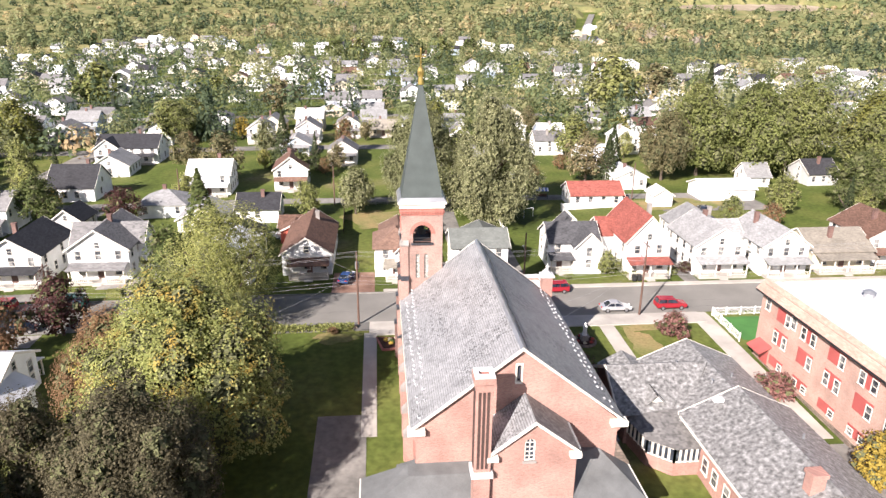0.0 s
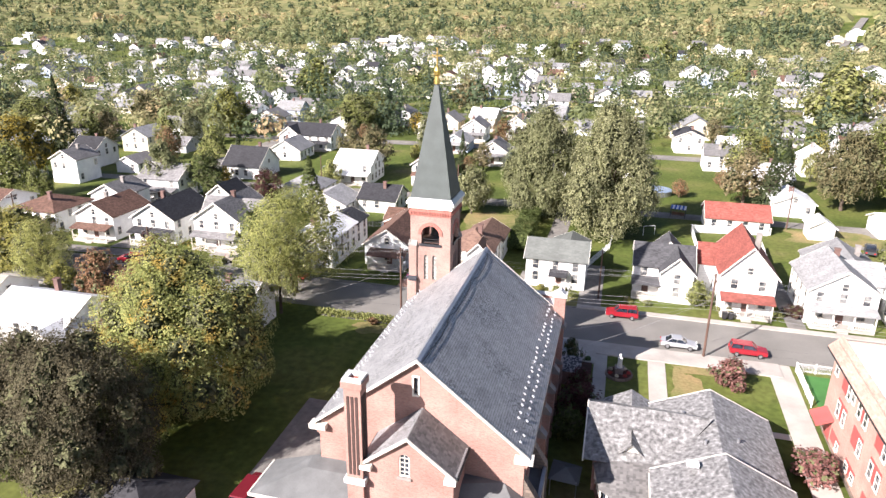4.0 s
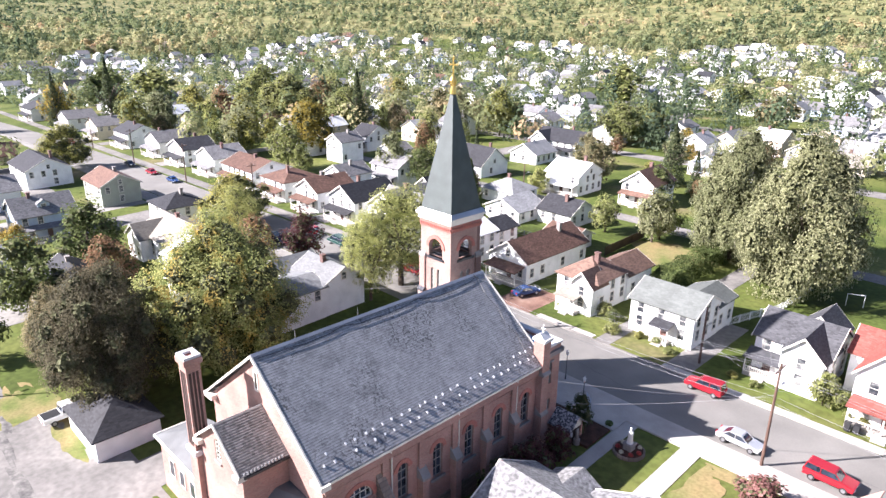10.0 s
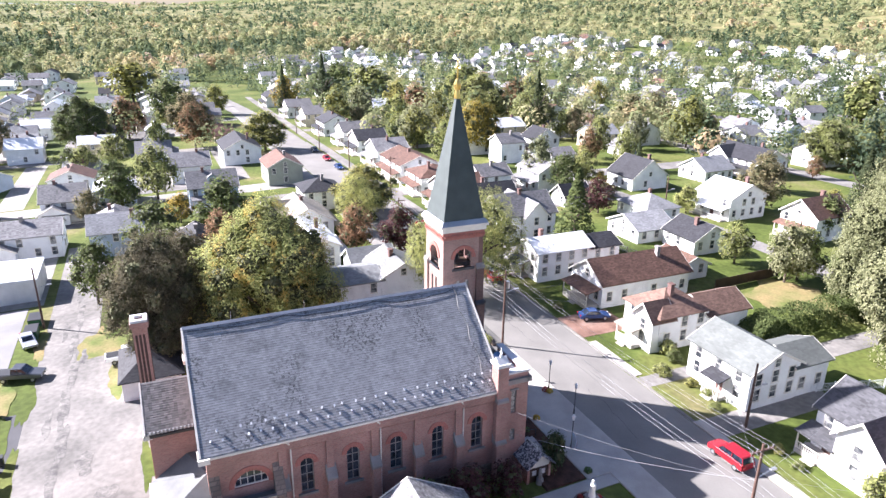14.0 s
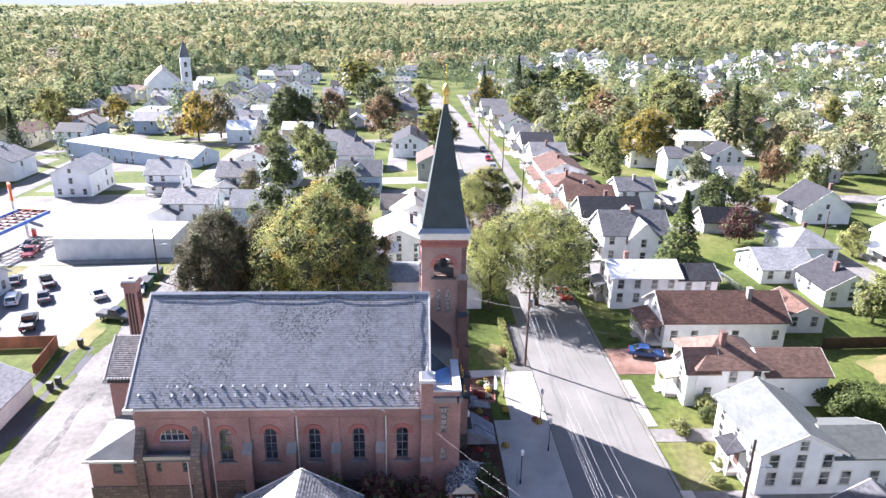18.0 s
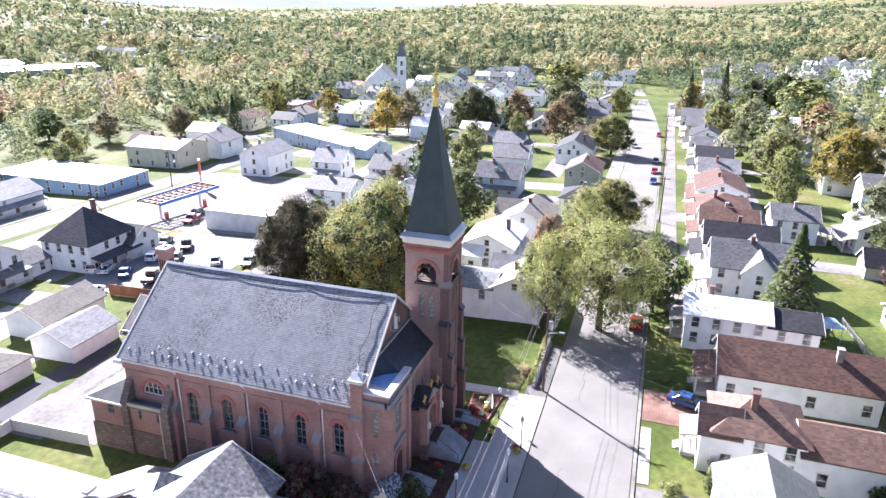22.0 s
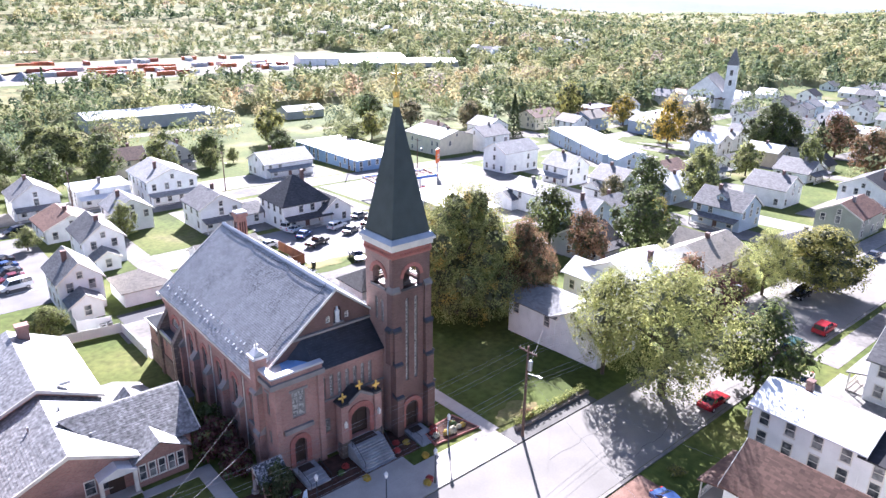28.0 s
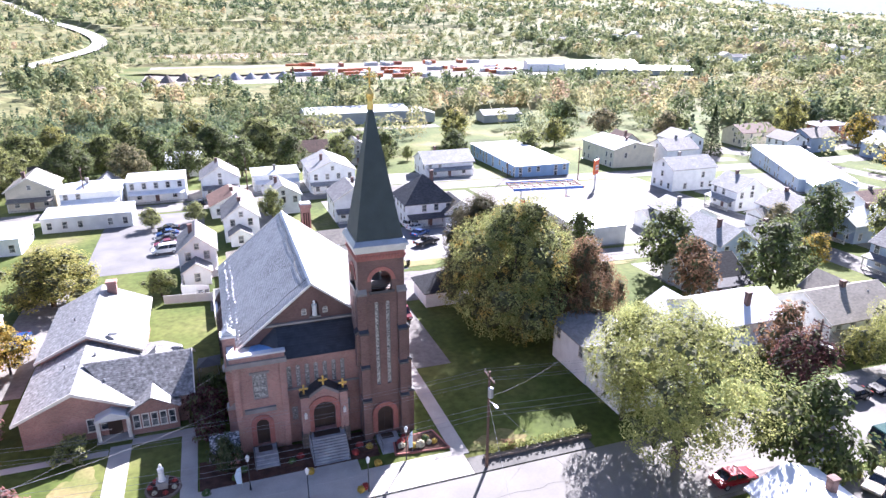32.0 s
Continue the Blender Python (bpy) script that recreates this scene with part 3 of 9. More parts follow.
for x0, x1, m_ in ((TX1 - 0.5, TX1, BRICK_TOWER), (TX0, TX0 + 0.5, BRICK_TOWER)):
    part("tower_wall", Geo().panel(rect(TY0 + 0.5, TY1 - 0.5, 0, 21.8), hb(TN) + [arch(76.0, 13.6, 0.55, 15.9), arch(77.0, 13.6, 0.55, 15.9)], x0, x1, "x"), m_, church)
    o_ = 1 if x1 == TX1 else -1
    f_ = x1 if o_ > 0 else x0
    for u in (76.0, 77.0):
        window_in(church, arch(u, 13.6, 0.55, 15.9), f_, "x", o_, STAINED, bars=(0, 4), depth=0.2, fw=0.07, frame_m=STONE_TRIM)
    arch_ring(church, TN, 18.7, 2.1, f_, f_ + o_ * 0.1, "x", 0.4)
    part("belfry_sill", Geo().box(min(f_ - 0.3 * o_, f_ + 0.15 * o_), max(f_ - 0.3 * o_, f_ + 0.15 * o_), TN - 1.3, TN + 1.3, 17.35, 17.6), SLATE_DARK, church)
for f_, o_ in ((TY0, -1), (TY1, 1)):
    arch_ring(church, TM, 18.7, 2.1, f_, f_ + o_ * 0.1, "y", 0.4)
    part("belfry_sill", Geo().box(TM - 1.3, TM + 1.3, min(f_ - 0.3 * o_, f_ + 0.15 * o_), max(f_ - 0.3 * o_, f_ + 0.15 * o_), 17.35, 17.6), SLATE_DARK, church)
for u in (4.5, 5.65):
    window_in(church, arch(u, 6.9, 0.42, 16.2), TY1, "y", 1, STAINED, frame_m=STONE_TRIM, bars=(0, 11), depth=0.2, fw=0.05)
for u in (4.6, 5.6):
    window_in(church, arch(u, 13.2, 0.5, 16.0), TY0, "y", -1, STAINED, frame_m=STONE_TRIM, bars=(0, 4), depth=0.2, fw=0.05)
part("belfry_floor", Geo().box(TX0 + 0.4, TX1 - 0.4, TY0 + 0.4, TY1 - 0.4, 17.2, 17.4), WOOD_DARK, church)
g = Geo()
for f_ in (TN - 1.05, TN + 1.05):
    g.box(TX0 + 0.3, TX0 + 0.4, f_ - 0.05, f_ + 0.05, 17.6, 18.2)
for z in (17.75, 18.05):
    g.box(TX0 + 0.25, TX0 + 0.3, TN - 1.05, TN + 1.05, z, z + 0.06).box(TX1 - 0.3, TX1 - 0.25, TN - 1.05, TN + 1.05, z, z + 0.06)
    g.box(TM - 1.05, TM + 1.05, TY0 + 0.25, TY0 + 0.3, z, z + 0.06).box(TM - 1.05, TM + 1.05, TY1 - 0.3, TY1 - 0.25, z, z + 0.06)
part("belfry_rail", g, DARK_METAL, church)
bell = Geo()
for (z0, r0), (z1, r1) in zip([(18.0, 0.62), (18.15, 0.55), (18.5, 0.42), (18.9, 0.33), (19.0, 0.2)], [(18.15, 0.55), (18.5, 0.42), (18.9, 0.33), (19.0, 0.2), (19.05, 0.05)]):
    bell.tube((TM, TN, z0), (TM, TN, z1), r0, r1, 12)
bell.box(TX0 + 0.5, TX1 - 0.5, TN - 0.1, TN + 0.1, 19.05, 19.25)
part("bell", bell, DARK_METAL, church)
# corner buttresses that step in, with sloped stone weatherings
for cx, sx in ((TX0, -1), (TX1, 1)):
    for cy, sy in ((TY0, -1), (TY1, 1)):
        if cy == TY0 and sx > 0:
            continue
        tiers = [(0.0, 5.6, 0.85), (5.6, 9.4, 0.62), (9.4, 13.2, 0.42), (13.2, 17.4, 0.18)]
        for z0, z1, d in tiers:
            if cy == TY0 and z0 < 5:
                d = min(d, 0.6)
            xa, xb = sorted((cx - sx * 0.75, cx + sx * 0.1))
            ya, yb = sorted((cy - sy * 0.02, cy + sy * d))
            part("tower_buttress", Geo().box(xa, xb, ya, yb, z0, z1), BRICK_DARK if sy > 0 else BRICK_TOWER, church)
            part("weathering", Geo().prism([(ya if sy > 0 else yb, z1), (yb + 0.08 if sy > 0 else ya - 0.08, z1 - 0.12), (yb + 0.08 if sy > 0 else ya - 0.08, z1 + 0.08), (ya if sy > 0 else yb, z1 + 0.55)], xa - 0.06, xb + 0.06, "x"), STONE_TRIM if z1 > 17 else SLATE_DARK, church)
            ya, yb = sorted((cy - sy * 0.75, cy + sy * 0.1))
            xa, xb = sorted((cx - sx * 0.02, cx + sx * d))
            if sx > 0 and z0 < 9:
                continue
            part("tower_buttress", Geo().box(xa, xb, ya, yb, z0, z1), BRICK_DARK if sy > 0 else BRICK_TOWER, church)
            part("weathering", Geo().prism([(xa if sx > 0 else xb, z1), (xb + 0.08 if sx > 0 else xa - 0.08, z1 - 0.12), (xb + 0.08 if sx > 0 else xa - 0.08, z1 + 0.08), (xa if sx > 0 else xb, z1 + 0.55)], ya - 0.06, yb + 0.06, "y"), STONE_TRIM if z1 > 17 else SLATE_DARK, church)
# frieze with dentils, pale two-step cornice
part("tower_frieze", Geo().box(TX0 - 0.08, TX1 + 0.08, TY0 - 0.08, TY1 + 0.08, 20.9, 21.75), BRICK_ARCH, church)
g = Geo()
for k in range(16):
    u = k * 0.305
    g.box(TX0 + u, TX0 + u + 0.15, TY0 - 0.2, TY1 + 0.2, 21.1, 21.4).box(TX0 - 0.2, TX1 + 0.2, TY0 + u, TY0 + u + 0.15, 21.1, 21.4)
part("dentils", g, BRICK_ARCH, church)
g = Geo().box(TX0 - 0.22, TX1 + 0.22, TY0 - 0.22, TY1 + 0.22, 21.75, 22.25).box(TX0 - 0.42, TX1 + 0.42, TY0 - 0.42, TY1 + 0.42, 22.25, 22.5)
part("cornice", g, WHITE_TRIM, church, "broad cream-painted cornice")
g = Geo()
lo, hi = 0.42, 0.1
q = [(TX0 - lo, TY0 - lo, 22.5), (TX1 + lo, TY0 - lo, 22.5), (TX1 + lo, TY1 + lo, 22.5), (TX0 - lo, TY1 + lo, 22.5), (TX0 - hi, TY0 - hi, 22.95), (TX1 + hi, TY0 - hi, 22.95), (TX1 + hi, TY1 + hi, 22.95), (TX0 - hi, TY1 + hi, 22.95)]
g.add(q, [(0, 1, 5, 4), (1, 2, 6, 5), (2, 3, 7, 6), (3, 0, 4, 7), (4, 5, 6, 7)])
part("cornice_flashing", g, ZINC, church, "pale metal flashing under the spire")
g = Geo()
apex = (TM, TN, 36.3)
b = [(TX0 + 0.02, TY0 + 0.02, 22.9), (TX1 - 0.02, TY0 + 0.02, 22.9), (TX1 - 0.02, TY1 - 0.02, 22.9), (TX0 + 0.02, TY1 - 0.02, 22.9)]
levels = 44
c_ = Vector((TM, TN, 0))
rings = []
for k in range(levels):
    for u, grow in ((k / levels, 0.035), ((k + 1) / levels, 0.0)):
        ring = [Vector(p).lerp(Vector(apex), min(u, 0.985)) for p in b]
        rings.append([v + (Vector((v.x, v.y, 0)) - c_).normalized() * grow for v in ring])
g.add([v for r_ in rings for v in r_], [(4 * i + m, 4 * i + (m + 1) % 4, 4 * i + 4 + (m + 1) % 4, 4 * i + 4 + m) for i in range(len(rings) - 1) for m in range(4)] + [(3, 2, 1, 0)])
part("spire", g, SPIRE_ROOF, church, "tall four-sided green-grey shingled spire")
turned = [(35.2, 0.34), (35.6, 0.3), (36.0, 0.24), (36.2, 0.34), (36.6, 0.38), (36.95, 0.26), (37.2, 0.06)]
g = Geo().add([(TM + r_ * math.cos(k * 0.6283), TN + r_ * math.sin(k * 0.6283), z_) for z_, r_ in turned for k in range(10)],
              [(10 * j + k, 10 * j + (k + 1) % 10, 10 * j + 10 + (k + 1) % 10, 10 * j + 10 + k) for j in range(6) for k in range(10)] + [tuple(range(9, -1, -1)), tuple(range(60, 70))])
part("finial", g, GOLD, church, "gilded finial")
g = Geo().box(TM - 0.06, TM + 0.06, TN - 0.06, TN + 0.06, 37.0, 38.9).box(TM - 0.5, TM + 0.5, TN - 0.06, TN + 0.06, 38.1, 38.24)
for p in ((TM - 0.5, 38.17), (TM + 0.5, 38.17), (TM, 38.92)):
    g.ball((p[0], TN, p[1]), 0.12, 0.1, 0.12, 8, 5)
part("cross", g, GOLD, church, "gilded cross")
# tower door
window_in(church, arch(TM, 0.9, 1.7, 3.4), TY1, "y", 1, WOOD_DARK, WOOD_DARK, bars=(1, 2), depth=0.4, name="door")
arch_ring(church, TM, 3.4, 1.7, TY1, TY1 + 0.16, "y", 0.55, 1.2)

# ---- vestibule and corner block ----
VY = 77.0
hv = [arch(9.1 + i * 0.92, 7.2, 0.46, 9.5) for i in range(7)]
part("vestibule_wall", Geo().panel(rect(TX1, 15.2, 0, 10.7), hv + [rect(8.5, 9.1, 3.3, 4.9), rect(14.0, 14.6, 3.3, 4.9)], VY - 0.4, VY, "y"), BRICK, church)
for p in hv:
    window_in(church, p, VY, "y", 1, STAINED, STONE_TRIM, bars=(0, 3), depth=0.2, fw=0.06)
for u0 in (8.5, 14.0):
    window_in(church, rect(u0, u0 + 0.6, 3.3, 4.9), VY, "y", 1, STAINED, STONE_TRIM, bars=(0, 1), depth=0.2, fw=0.06)
part("sill_band", Geo().box(TX1, 15.0, VY, VY + 0.15, 6.95, 7.15), STONE_TRIM, church)
part("corbel_band", Geo().box(TX1, 15.2, VY, VY + 0.2, 10.1, 10.65), BRICK, church)
part("vestibule_roof", course_roof((TX1 + 0.05, VY + 0.35, 10.72), (15.4, VY + 0.35, 10.72), (15.4, NY1, 13.35), (TX1 + 0.05, NY1, 13.35), 0.3), SLATE_DARK, church, "dark wet slate lean-to roof")
part("roof_flashing", Geo().box(TX1, 16.6, NY1 + 0.02, NY1 + 0.3, 13.3, 13.55), STONE_TRIM, church)
part("cricket_roof", Geo().add([(15.4, VY + 0.3, 10.75), (15.4, NY1, 13.3), (17.2, NY1, 11.6), (15.6, NY1, 13.3)], [(0, 2, 1), (1, 2, 3)]), SLATE_DARK, church)
BX0, BX1, BY0, BY1 = 14.95, 20.15, 74.6, 77.35
part("corner_wall", Geo().panel(rect(BX0, BX1, 0, 11.0), [rect(16.85, 18.3, 6.7, 9.6), arch(17.7, 1.3, 1.25, 3.7)], BY1 - 0.4, BY1, "y"), BRICK, church)
part("corner_wall", Geo().panel(rect(BY0, BY1 - 0.4, 0, 11.0), [rect(75.85, 76.4, 7.3, 9.8), arch(76.15, 4.2, 0.55, 5.3)], BX1 - 0.4, BX1, "x"), BRICK, church)
part("corner_wall", Geo().box(BX0, BX0 + 0.3, BY0, BY1 - 0.4, 9.5, 11.0), BRICK, church)
window_in(church, rect(16.85, 18.3, 6.7, 9.6), BY1, "y", 1, STAINED, STONE_TRIM, bars=(1, 3), depth=0.2)
part("lintel", Geo().box(16.6, 18.55, BY1, BY1 + 0.12, 9.6, 9.85), STONE_TRIM, church)
window_in(church, rect(75.85, 76.4, 7.3, 9.8), BX1, "x", 1, STAINED, STONE_TRIM, bars=(0, 3), depth=0.2, fw=0.06)
part("lintel", Geo().box(BX1, BX1 + 0.1, 75.7, 76.55, 9.8, 10.0), STONE_TRIM, church)
window_in(church, arch(76.15, 4.2, 0.55, 5.3), BX1, "x", 1, STAINED, STONE_TRIM, bars=(0, 1), depth=0.2, fw=0.06)
window_in(church, arch(17.7, 1.3, 1.25, 3.7), BY1, "y", 1, WOOD_DARK, WOOD_DARK, bars=(1, 2), depth=0.35, name="door")
arch_ring(church, 17.7, 3.7, 1.3, BY1, BY1 + 0.14, "y", 0.5, 1.4)
part("string_course", Geo().box(16.2, 19.3, BY1, BY1 + 0.3, 5.3, 5.75), STONE_TRIM, church)
for a0, a1, b0, b1 in ((BX0 - 0.15, BX1 + 0.4, BY1 - 0.1, BY1 + 0.4), (BX1 - 0.1, BX1 + 0.4, BY0, BY1 + 0.1)):
    part("parapet_cornice", Geo().box(a0, a1, b0, b1, 10.7, 11.2), STONE_TRIM, church)
part("parapet", Geo().box(BX0, BX1 + 0.15, BY1 - 0.35, BY1 + 0.15, 11.2, 11.75).box(BX1 - 0.35, BX1 + 0.15, BY0, BY1 - 0.35, 11.2, 11.75), BRICK, church)
part("parapet_coping", Geo().box(BX0 - 0.1, BX1 + 0.28, BY1 - 0.45, BY1 + 0.28, 11.75, 11.95).box(BX1 - 0.45, BX1 + 0.28, BY0, BY1 - 0.45, 11.75, 11.95), MEMBRANE, church, "pale coping")
part("flat_roof", Geo().box(BX0 + 0.2, BX1 - 0.3, BY0, BY1 - 0.3, 11.25, 11.4), MEMBRANE, church, "pale flat roof")
for x0, x1 in ((BX0, BX0 + 0.6), (BX1 - 0.6, BX1)):
    part("pilaster", Geo().box(x0, x1, BY1, BY1 + 0.28, 0, 10.7), BRICK, church)
part("tarp", Geo().add([(15.6, BY0 + 0.1, 11.62), (18.0, BY0 + 0.05, 11.44), (18.6, BY1 - 0.7, 11.42), (15.5, BY1 - 0.5, 11.43), (16.8, BY0 + 0.9, 11.56)], [(0, 4, 1), (1, 4, 2), (2, 4, 3), (3, 4, 0)]), plain("pale_blue_tarp", (0.22, 0.42, 0.72), 0.4, 0.2, 1.5), church, "crumpled pale blue tarpaulin on the flat roof")
# pinnacle pier at the corner of nave and block
part("pier", Geo().box(19.5, 20.75, 74.0, 75.1, 0, 12.9), BRICK, church)
part("pier_cap", Geo().box(19.35, 20.9, 73.85, 75.25, 12.9, 13.2).prism([(19.5, 13.2), (20.75, 13.2), (20.12, 13.75)], 74.0, 75.1), MEMBRANE, church, "white pinnacle cap")
part("pier_finial", Geo().tube((20.12, 74.55, 13.6), (20.12, 74.55, 14.6), 0.16, 0.03, 6).box(19.9, 20.34, 74.5, 74.6, 14.1, 14.2), MARBLE, church)
for z in (4.6, 9.2):
    part("buttress_cap", Geo().prism([(20.1, z), (21.0, z), (21.0, z + 0.2), (20.1, z + 0.9)], 73.96, 75.14, "y"), STONE_TRIM, church)
part("pier_foot", Geo().box(20.1, 20.95, 74.05, 75.05, 0, 4.6), BRICK, church)

# portal with gable, gilded crosses, steps
PX0, PX1, PY = 9.45, 13.45, 78.5
pm = (PX0 + PX1) / 2
part("portal", Geo().panel([(PX0, 0), (PX1, 0), (PX1, 6.3), (pm, 7.5), (PX0, 6.3)], [arch(pm, 2.5, 2.3, 4.75)], PY - 0.6, PY, "y").box(PX0, PX0 + 0.5, VY, PY - 0.6, 0, 6.2).box(PX1 - 0.5, PX1, VY, PY - 0.6, 0, 6.2), BRICK, church)
arch_ring(church, pm, 4.75, 2.3, PY, PY + 0.15, "y", 0.6, 2.5)
window_in(church, arch(pm, 2.5, 2.3, 4.75), PY - 0.35, "y", 1, WOOD_DARK, WOOD_DARK, bars=(1, 2), depth=0.3, name="door")
for sx in (-1, 1):
    part("portal_roof", Geo().slab([(pm, VY, 7.75), (pm, PY + 0.15, 7.75), (pm + sx * 2.15, PY + 0.15, 6.45), (pm + sx * 2.15, VY, 6.45)][::sx], 0.15), SLATE_DARK, church)
    part("portal_coping", Geo().prism([(pm, 7.55), (pm, 7.85), (pm + sx * 2.2, 6.5), (pm + sx * 2.2, 6.2)], PY + 0.02, PY + 0.22), STONE_TRIM, church)
    u = pm + sx * 2.0
    part("portal_pier", Geo().box(u - 0.4, u + 0.4, PY - 0.4, PY + 0.4, 0, 6.9), BRICK, church)
    part("pier_cap", Geo().box(u - 0.48, u + 0.48, PY - 0.48, PY + 0.48, 6.9, 7.1), SLATE_DARK, church)
    part("lantern", Geo().box(u - 0.14, u + 0.14, PY + 0.4, PY + 0.65, 4.5, 5.0).tube((u, PY + 0.52, 5.0), (u, PY + 0.52, 5.25), 0.16, 0.02, 6), WHITE_TRIM, church)
    part("base_block", Geo().box(u - 0.5, u + 0.5, PY - 0.3, PY + 0.5, 0, 2.6), STONE, church)
for u, z in ((pm - 2.0, 7.1), (pm, 7.8), (pm + 2.0, 7.1)):
    g = Geo().box(u - 0.09, u + 0.09, PY - 0.06, PY + 0.06, z, z + 1.0).box(u - 0.34, u + 0.34, PY - 0.06, PY + 0.06, z + 0.5, z + 0.7)
    for du, dz in ((-0.36, 0.6), (0.36, 0.6), (0, 1.0)):
        g.ball((u + du, PY, z + dz), 0.13, 0.08, 0.13, 8, 5)
    part("portal_cross", g, GOLD, church, "small gilded cross")


def steps(x0, x1, y0, y1, z0, z1, n, landing):
    st = thing("front_steps", "grey concrete steps leading up to a church door", "steps", "church steps")
    for k in range(n):
        f = y1 - (y1 - y0 - landing) * k / n
        part("step", Geo().box(x0, x1, y0, f, z0 + (z1 - z0) * k / n - (0 if k else 0.5), z0 + (z1 - z0) * (k + 1) / n), CONCRETE_SHADE, st)
    part("door_mat", Geo().box(x0 + 0.5, x1 - 0.5, y0 + 0.1, y0 + landing - 0.15, z1, z1 + 0.02), WOOD_DARK, st, "dark rubber mat")
    for x in (x0 + 0.08, x1 - 0.08):
        g = Geo()
        for y, z in ((y0 + landing, z1), (y1 - 0.2, z0 + 0.2)):
            g.tube((x, y, z - 0.1), (x, y, z + 0.9), 0.03, 0.03, 6)
        g.tube((x, y0 + landing, z1 + 0.9), (x, y1 - 0.2, z0 + 1.1), 0.03, 0.03, 6)
        part("handrail", g, DARK_METAL, st)
    return st


steps(9.6, 13.3, PY + 0.01, 82.2, 0.78, 2.45, 10, 1.2)
steps(16.5, 18.9, BY1 + 0.3, 81.4, 0.75, 1.35, 5, 1.2)
steps(4.0, 6.3, TY1 + 0.2, 82.3, 0.75, 1.0, 3, 1.2)

# ---- rear: chancel, chimney, sacristy and side annex ----
SX0, SX1, SY0 = 8.45, 15.4, 44.35
part("chancel_wall", Geo().panel([(SX0, -1), (SX1, -1), (SX1, 10.45), (11.92, 13.1), (SX0, 10.45)], [arch(11.6, 9.6, 0.85, 11.2)], SY0, SY0 + 0.4, "y").box(SX0, SX0 + 0.35, SY0 + 0.4, NY0, -1, 10.4).box(SX1 - 0.35, SX1, SY0 + 0.4, NY0, -1, 10.4), BRICK, church)
window_in(church, arch(11.6, 9.6, 0.85, 11.2), SY0, "y", -1, GLASS, bars=(1, 4), depth=0.15)
part("window_sill", Geo().box(11.05, 12.15, SY0 - 0.15, SY0 + 0.1, 9.42, 9.6), STONE_TRIM, church)
for sx in (-1, 1):
    xe = 11.92 + sx * 3.75
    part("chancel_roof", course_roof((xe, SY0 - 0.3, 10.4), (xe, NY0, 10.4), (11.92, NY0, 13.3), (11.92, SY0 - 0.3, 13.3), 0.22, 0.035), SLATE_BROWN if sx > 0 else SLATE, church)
    part("verge_board", Geo().prism([(xe, 10.2), (xe, 10.46), (11.92, 13.36), (11.92, 13.1)], SY0 - 0.42, SY0 - 0.29), WHITE_TRIM, church)
    part("cornice_return", Geo().box(min(xe, xe - sx * 0.9), max(xe, xe - sx * 0.9), SY0 - 0.5, SY0 + 0.2, 9.95, 10.35), WHITE_TRIM, church)
    x_ = SX1 if sx > 0 else SX0
    part("eaves_gutter", Geo().box(min(x_, x_ + sx * 0.4), max(x_, x_ + sx * 0.4), SY0, NY0, 10.15, 10.35), DARK_METAL, church)
for k in range(12):
    part("snow_guard", Geo().box(SX1 + 0.15, SX1 + 0.3, SY0 + 0.3 * k, SY0 + 0.3 * k + 0.12, 10.4, 10.62), ZINC, church)
g = Geo().box(7.15, 8.45, 43.9, 45.1, -1, 17.0)
# Flutes are flat strips; the dark of the recesses is put into their colour.
FLUTE_BRICK = plain("dark_flute_brick", (0.07, 0.042, 0.036), 0.9, 0.3)
part("chimney", g, BRICK, church, "tall square brick chimney with flutes")
g = Geo()
for k in range(3):
    part("chimney_flute", Geo().box(7.35 + k * 0.33, 7.56 + k * 0.33, 43.86, 43.91, 9.4, 16.2), FLUTE_BRICK, church)
    part("chimney_flute", Geo().box(7.35 + k * 0.33, 7.56 + k * 0.33, 45.09, 45.14, 9.4, 16.2), FLUTE_BRICK, church)
    for x_ in (7.11, 8.44):
        part("chimney_flute", Geo().box(x_, x_ + 0.05, 44.07 + k * 0.31, 44.26 + k * 0.31, 9.4, 16.2), FLUTE_BRICK, church)
part("chimney_band", Geo().box(6.95, 8.65, 43.7, 45.3, 8.6, 9.05), MEMBRANE, church)
part("chimney_corbel", Geo().panel(rect(6.98, 8.62, 43.73, 45.27), [rect(7.4, 8.2, 44.15, 44.85)], 16.9, 17.4, "z"), BRICK, church)
part("chimney_cap", Geo().panel(rect(7.05, 8.55, 43.8, 45.2), [rect(7.4, 8.2, 44.15, 44.85)], 17.4, 17.62, "z"), MEMBRANE, church, "thin white chimney cap")
part("flue", Geo().box(7.35, 8.25, 44.1, 44.9, 16.6, 17.35), BRICK_ARCH, church)
# low sacristy on the west, with a felt hip roof
WX0, WX1, WY0, WY1 = -1.4, 8.4, 44.5, 50.0
part("sacristy_wall", Geo().box(WX0, WX1, WY0, WY1 - 1.7, -1.2, 5.35).box(1.6, NX0, 48.3, WY1, -1.2, 5.35), BRICK, church)
g = Geo().add([(WX0 - 0.35, WY0 - 0.35, 5.35), (WX1, WY0 - 0.35, 5.35), (WX1, 48.3, 5.35), (WX0 - 0.35, 48.65, 5.35), (2.2, 46.9, 6.7), (WX1, 46.9, 6.7), (WX1, 48.3, 6.9), (2.2, 48.3, 6.9)],
              [(0, 1, 5, 4), (0, 4, 7, 3), (4, 5, 6, 7), (3, 7, 6, 2), (3, 2, 1, 0)])
part("sacristy_roof", g, FELT, church, "grey felt hip roof")
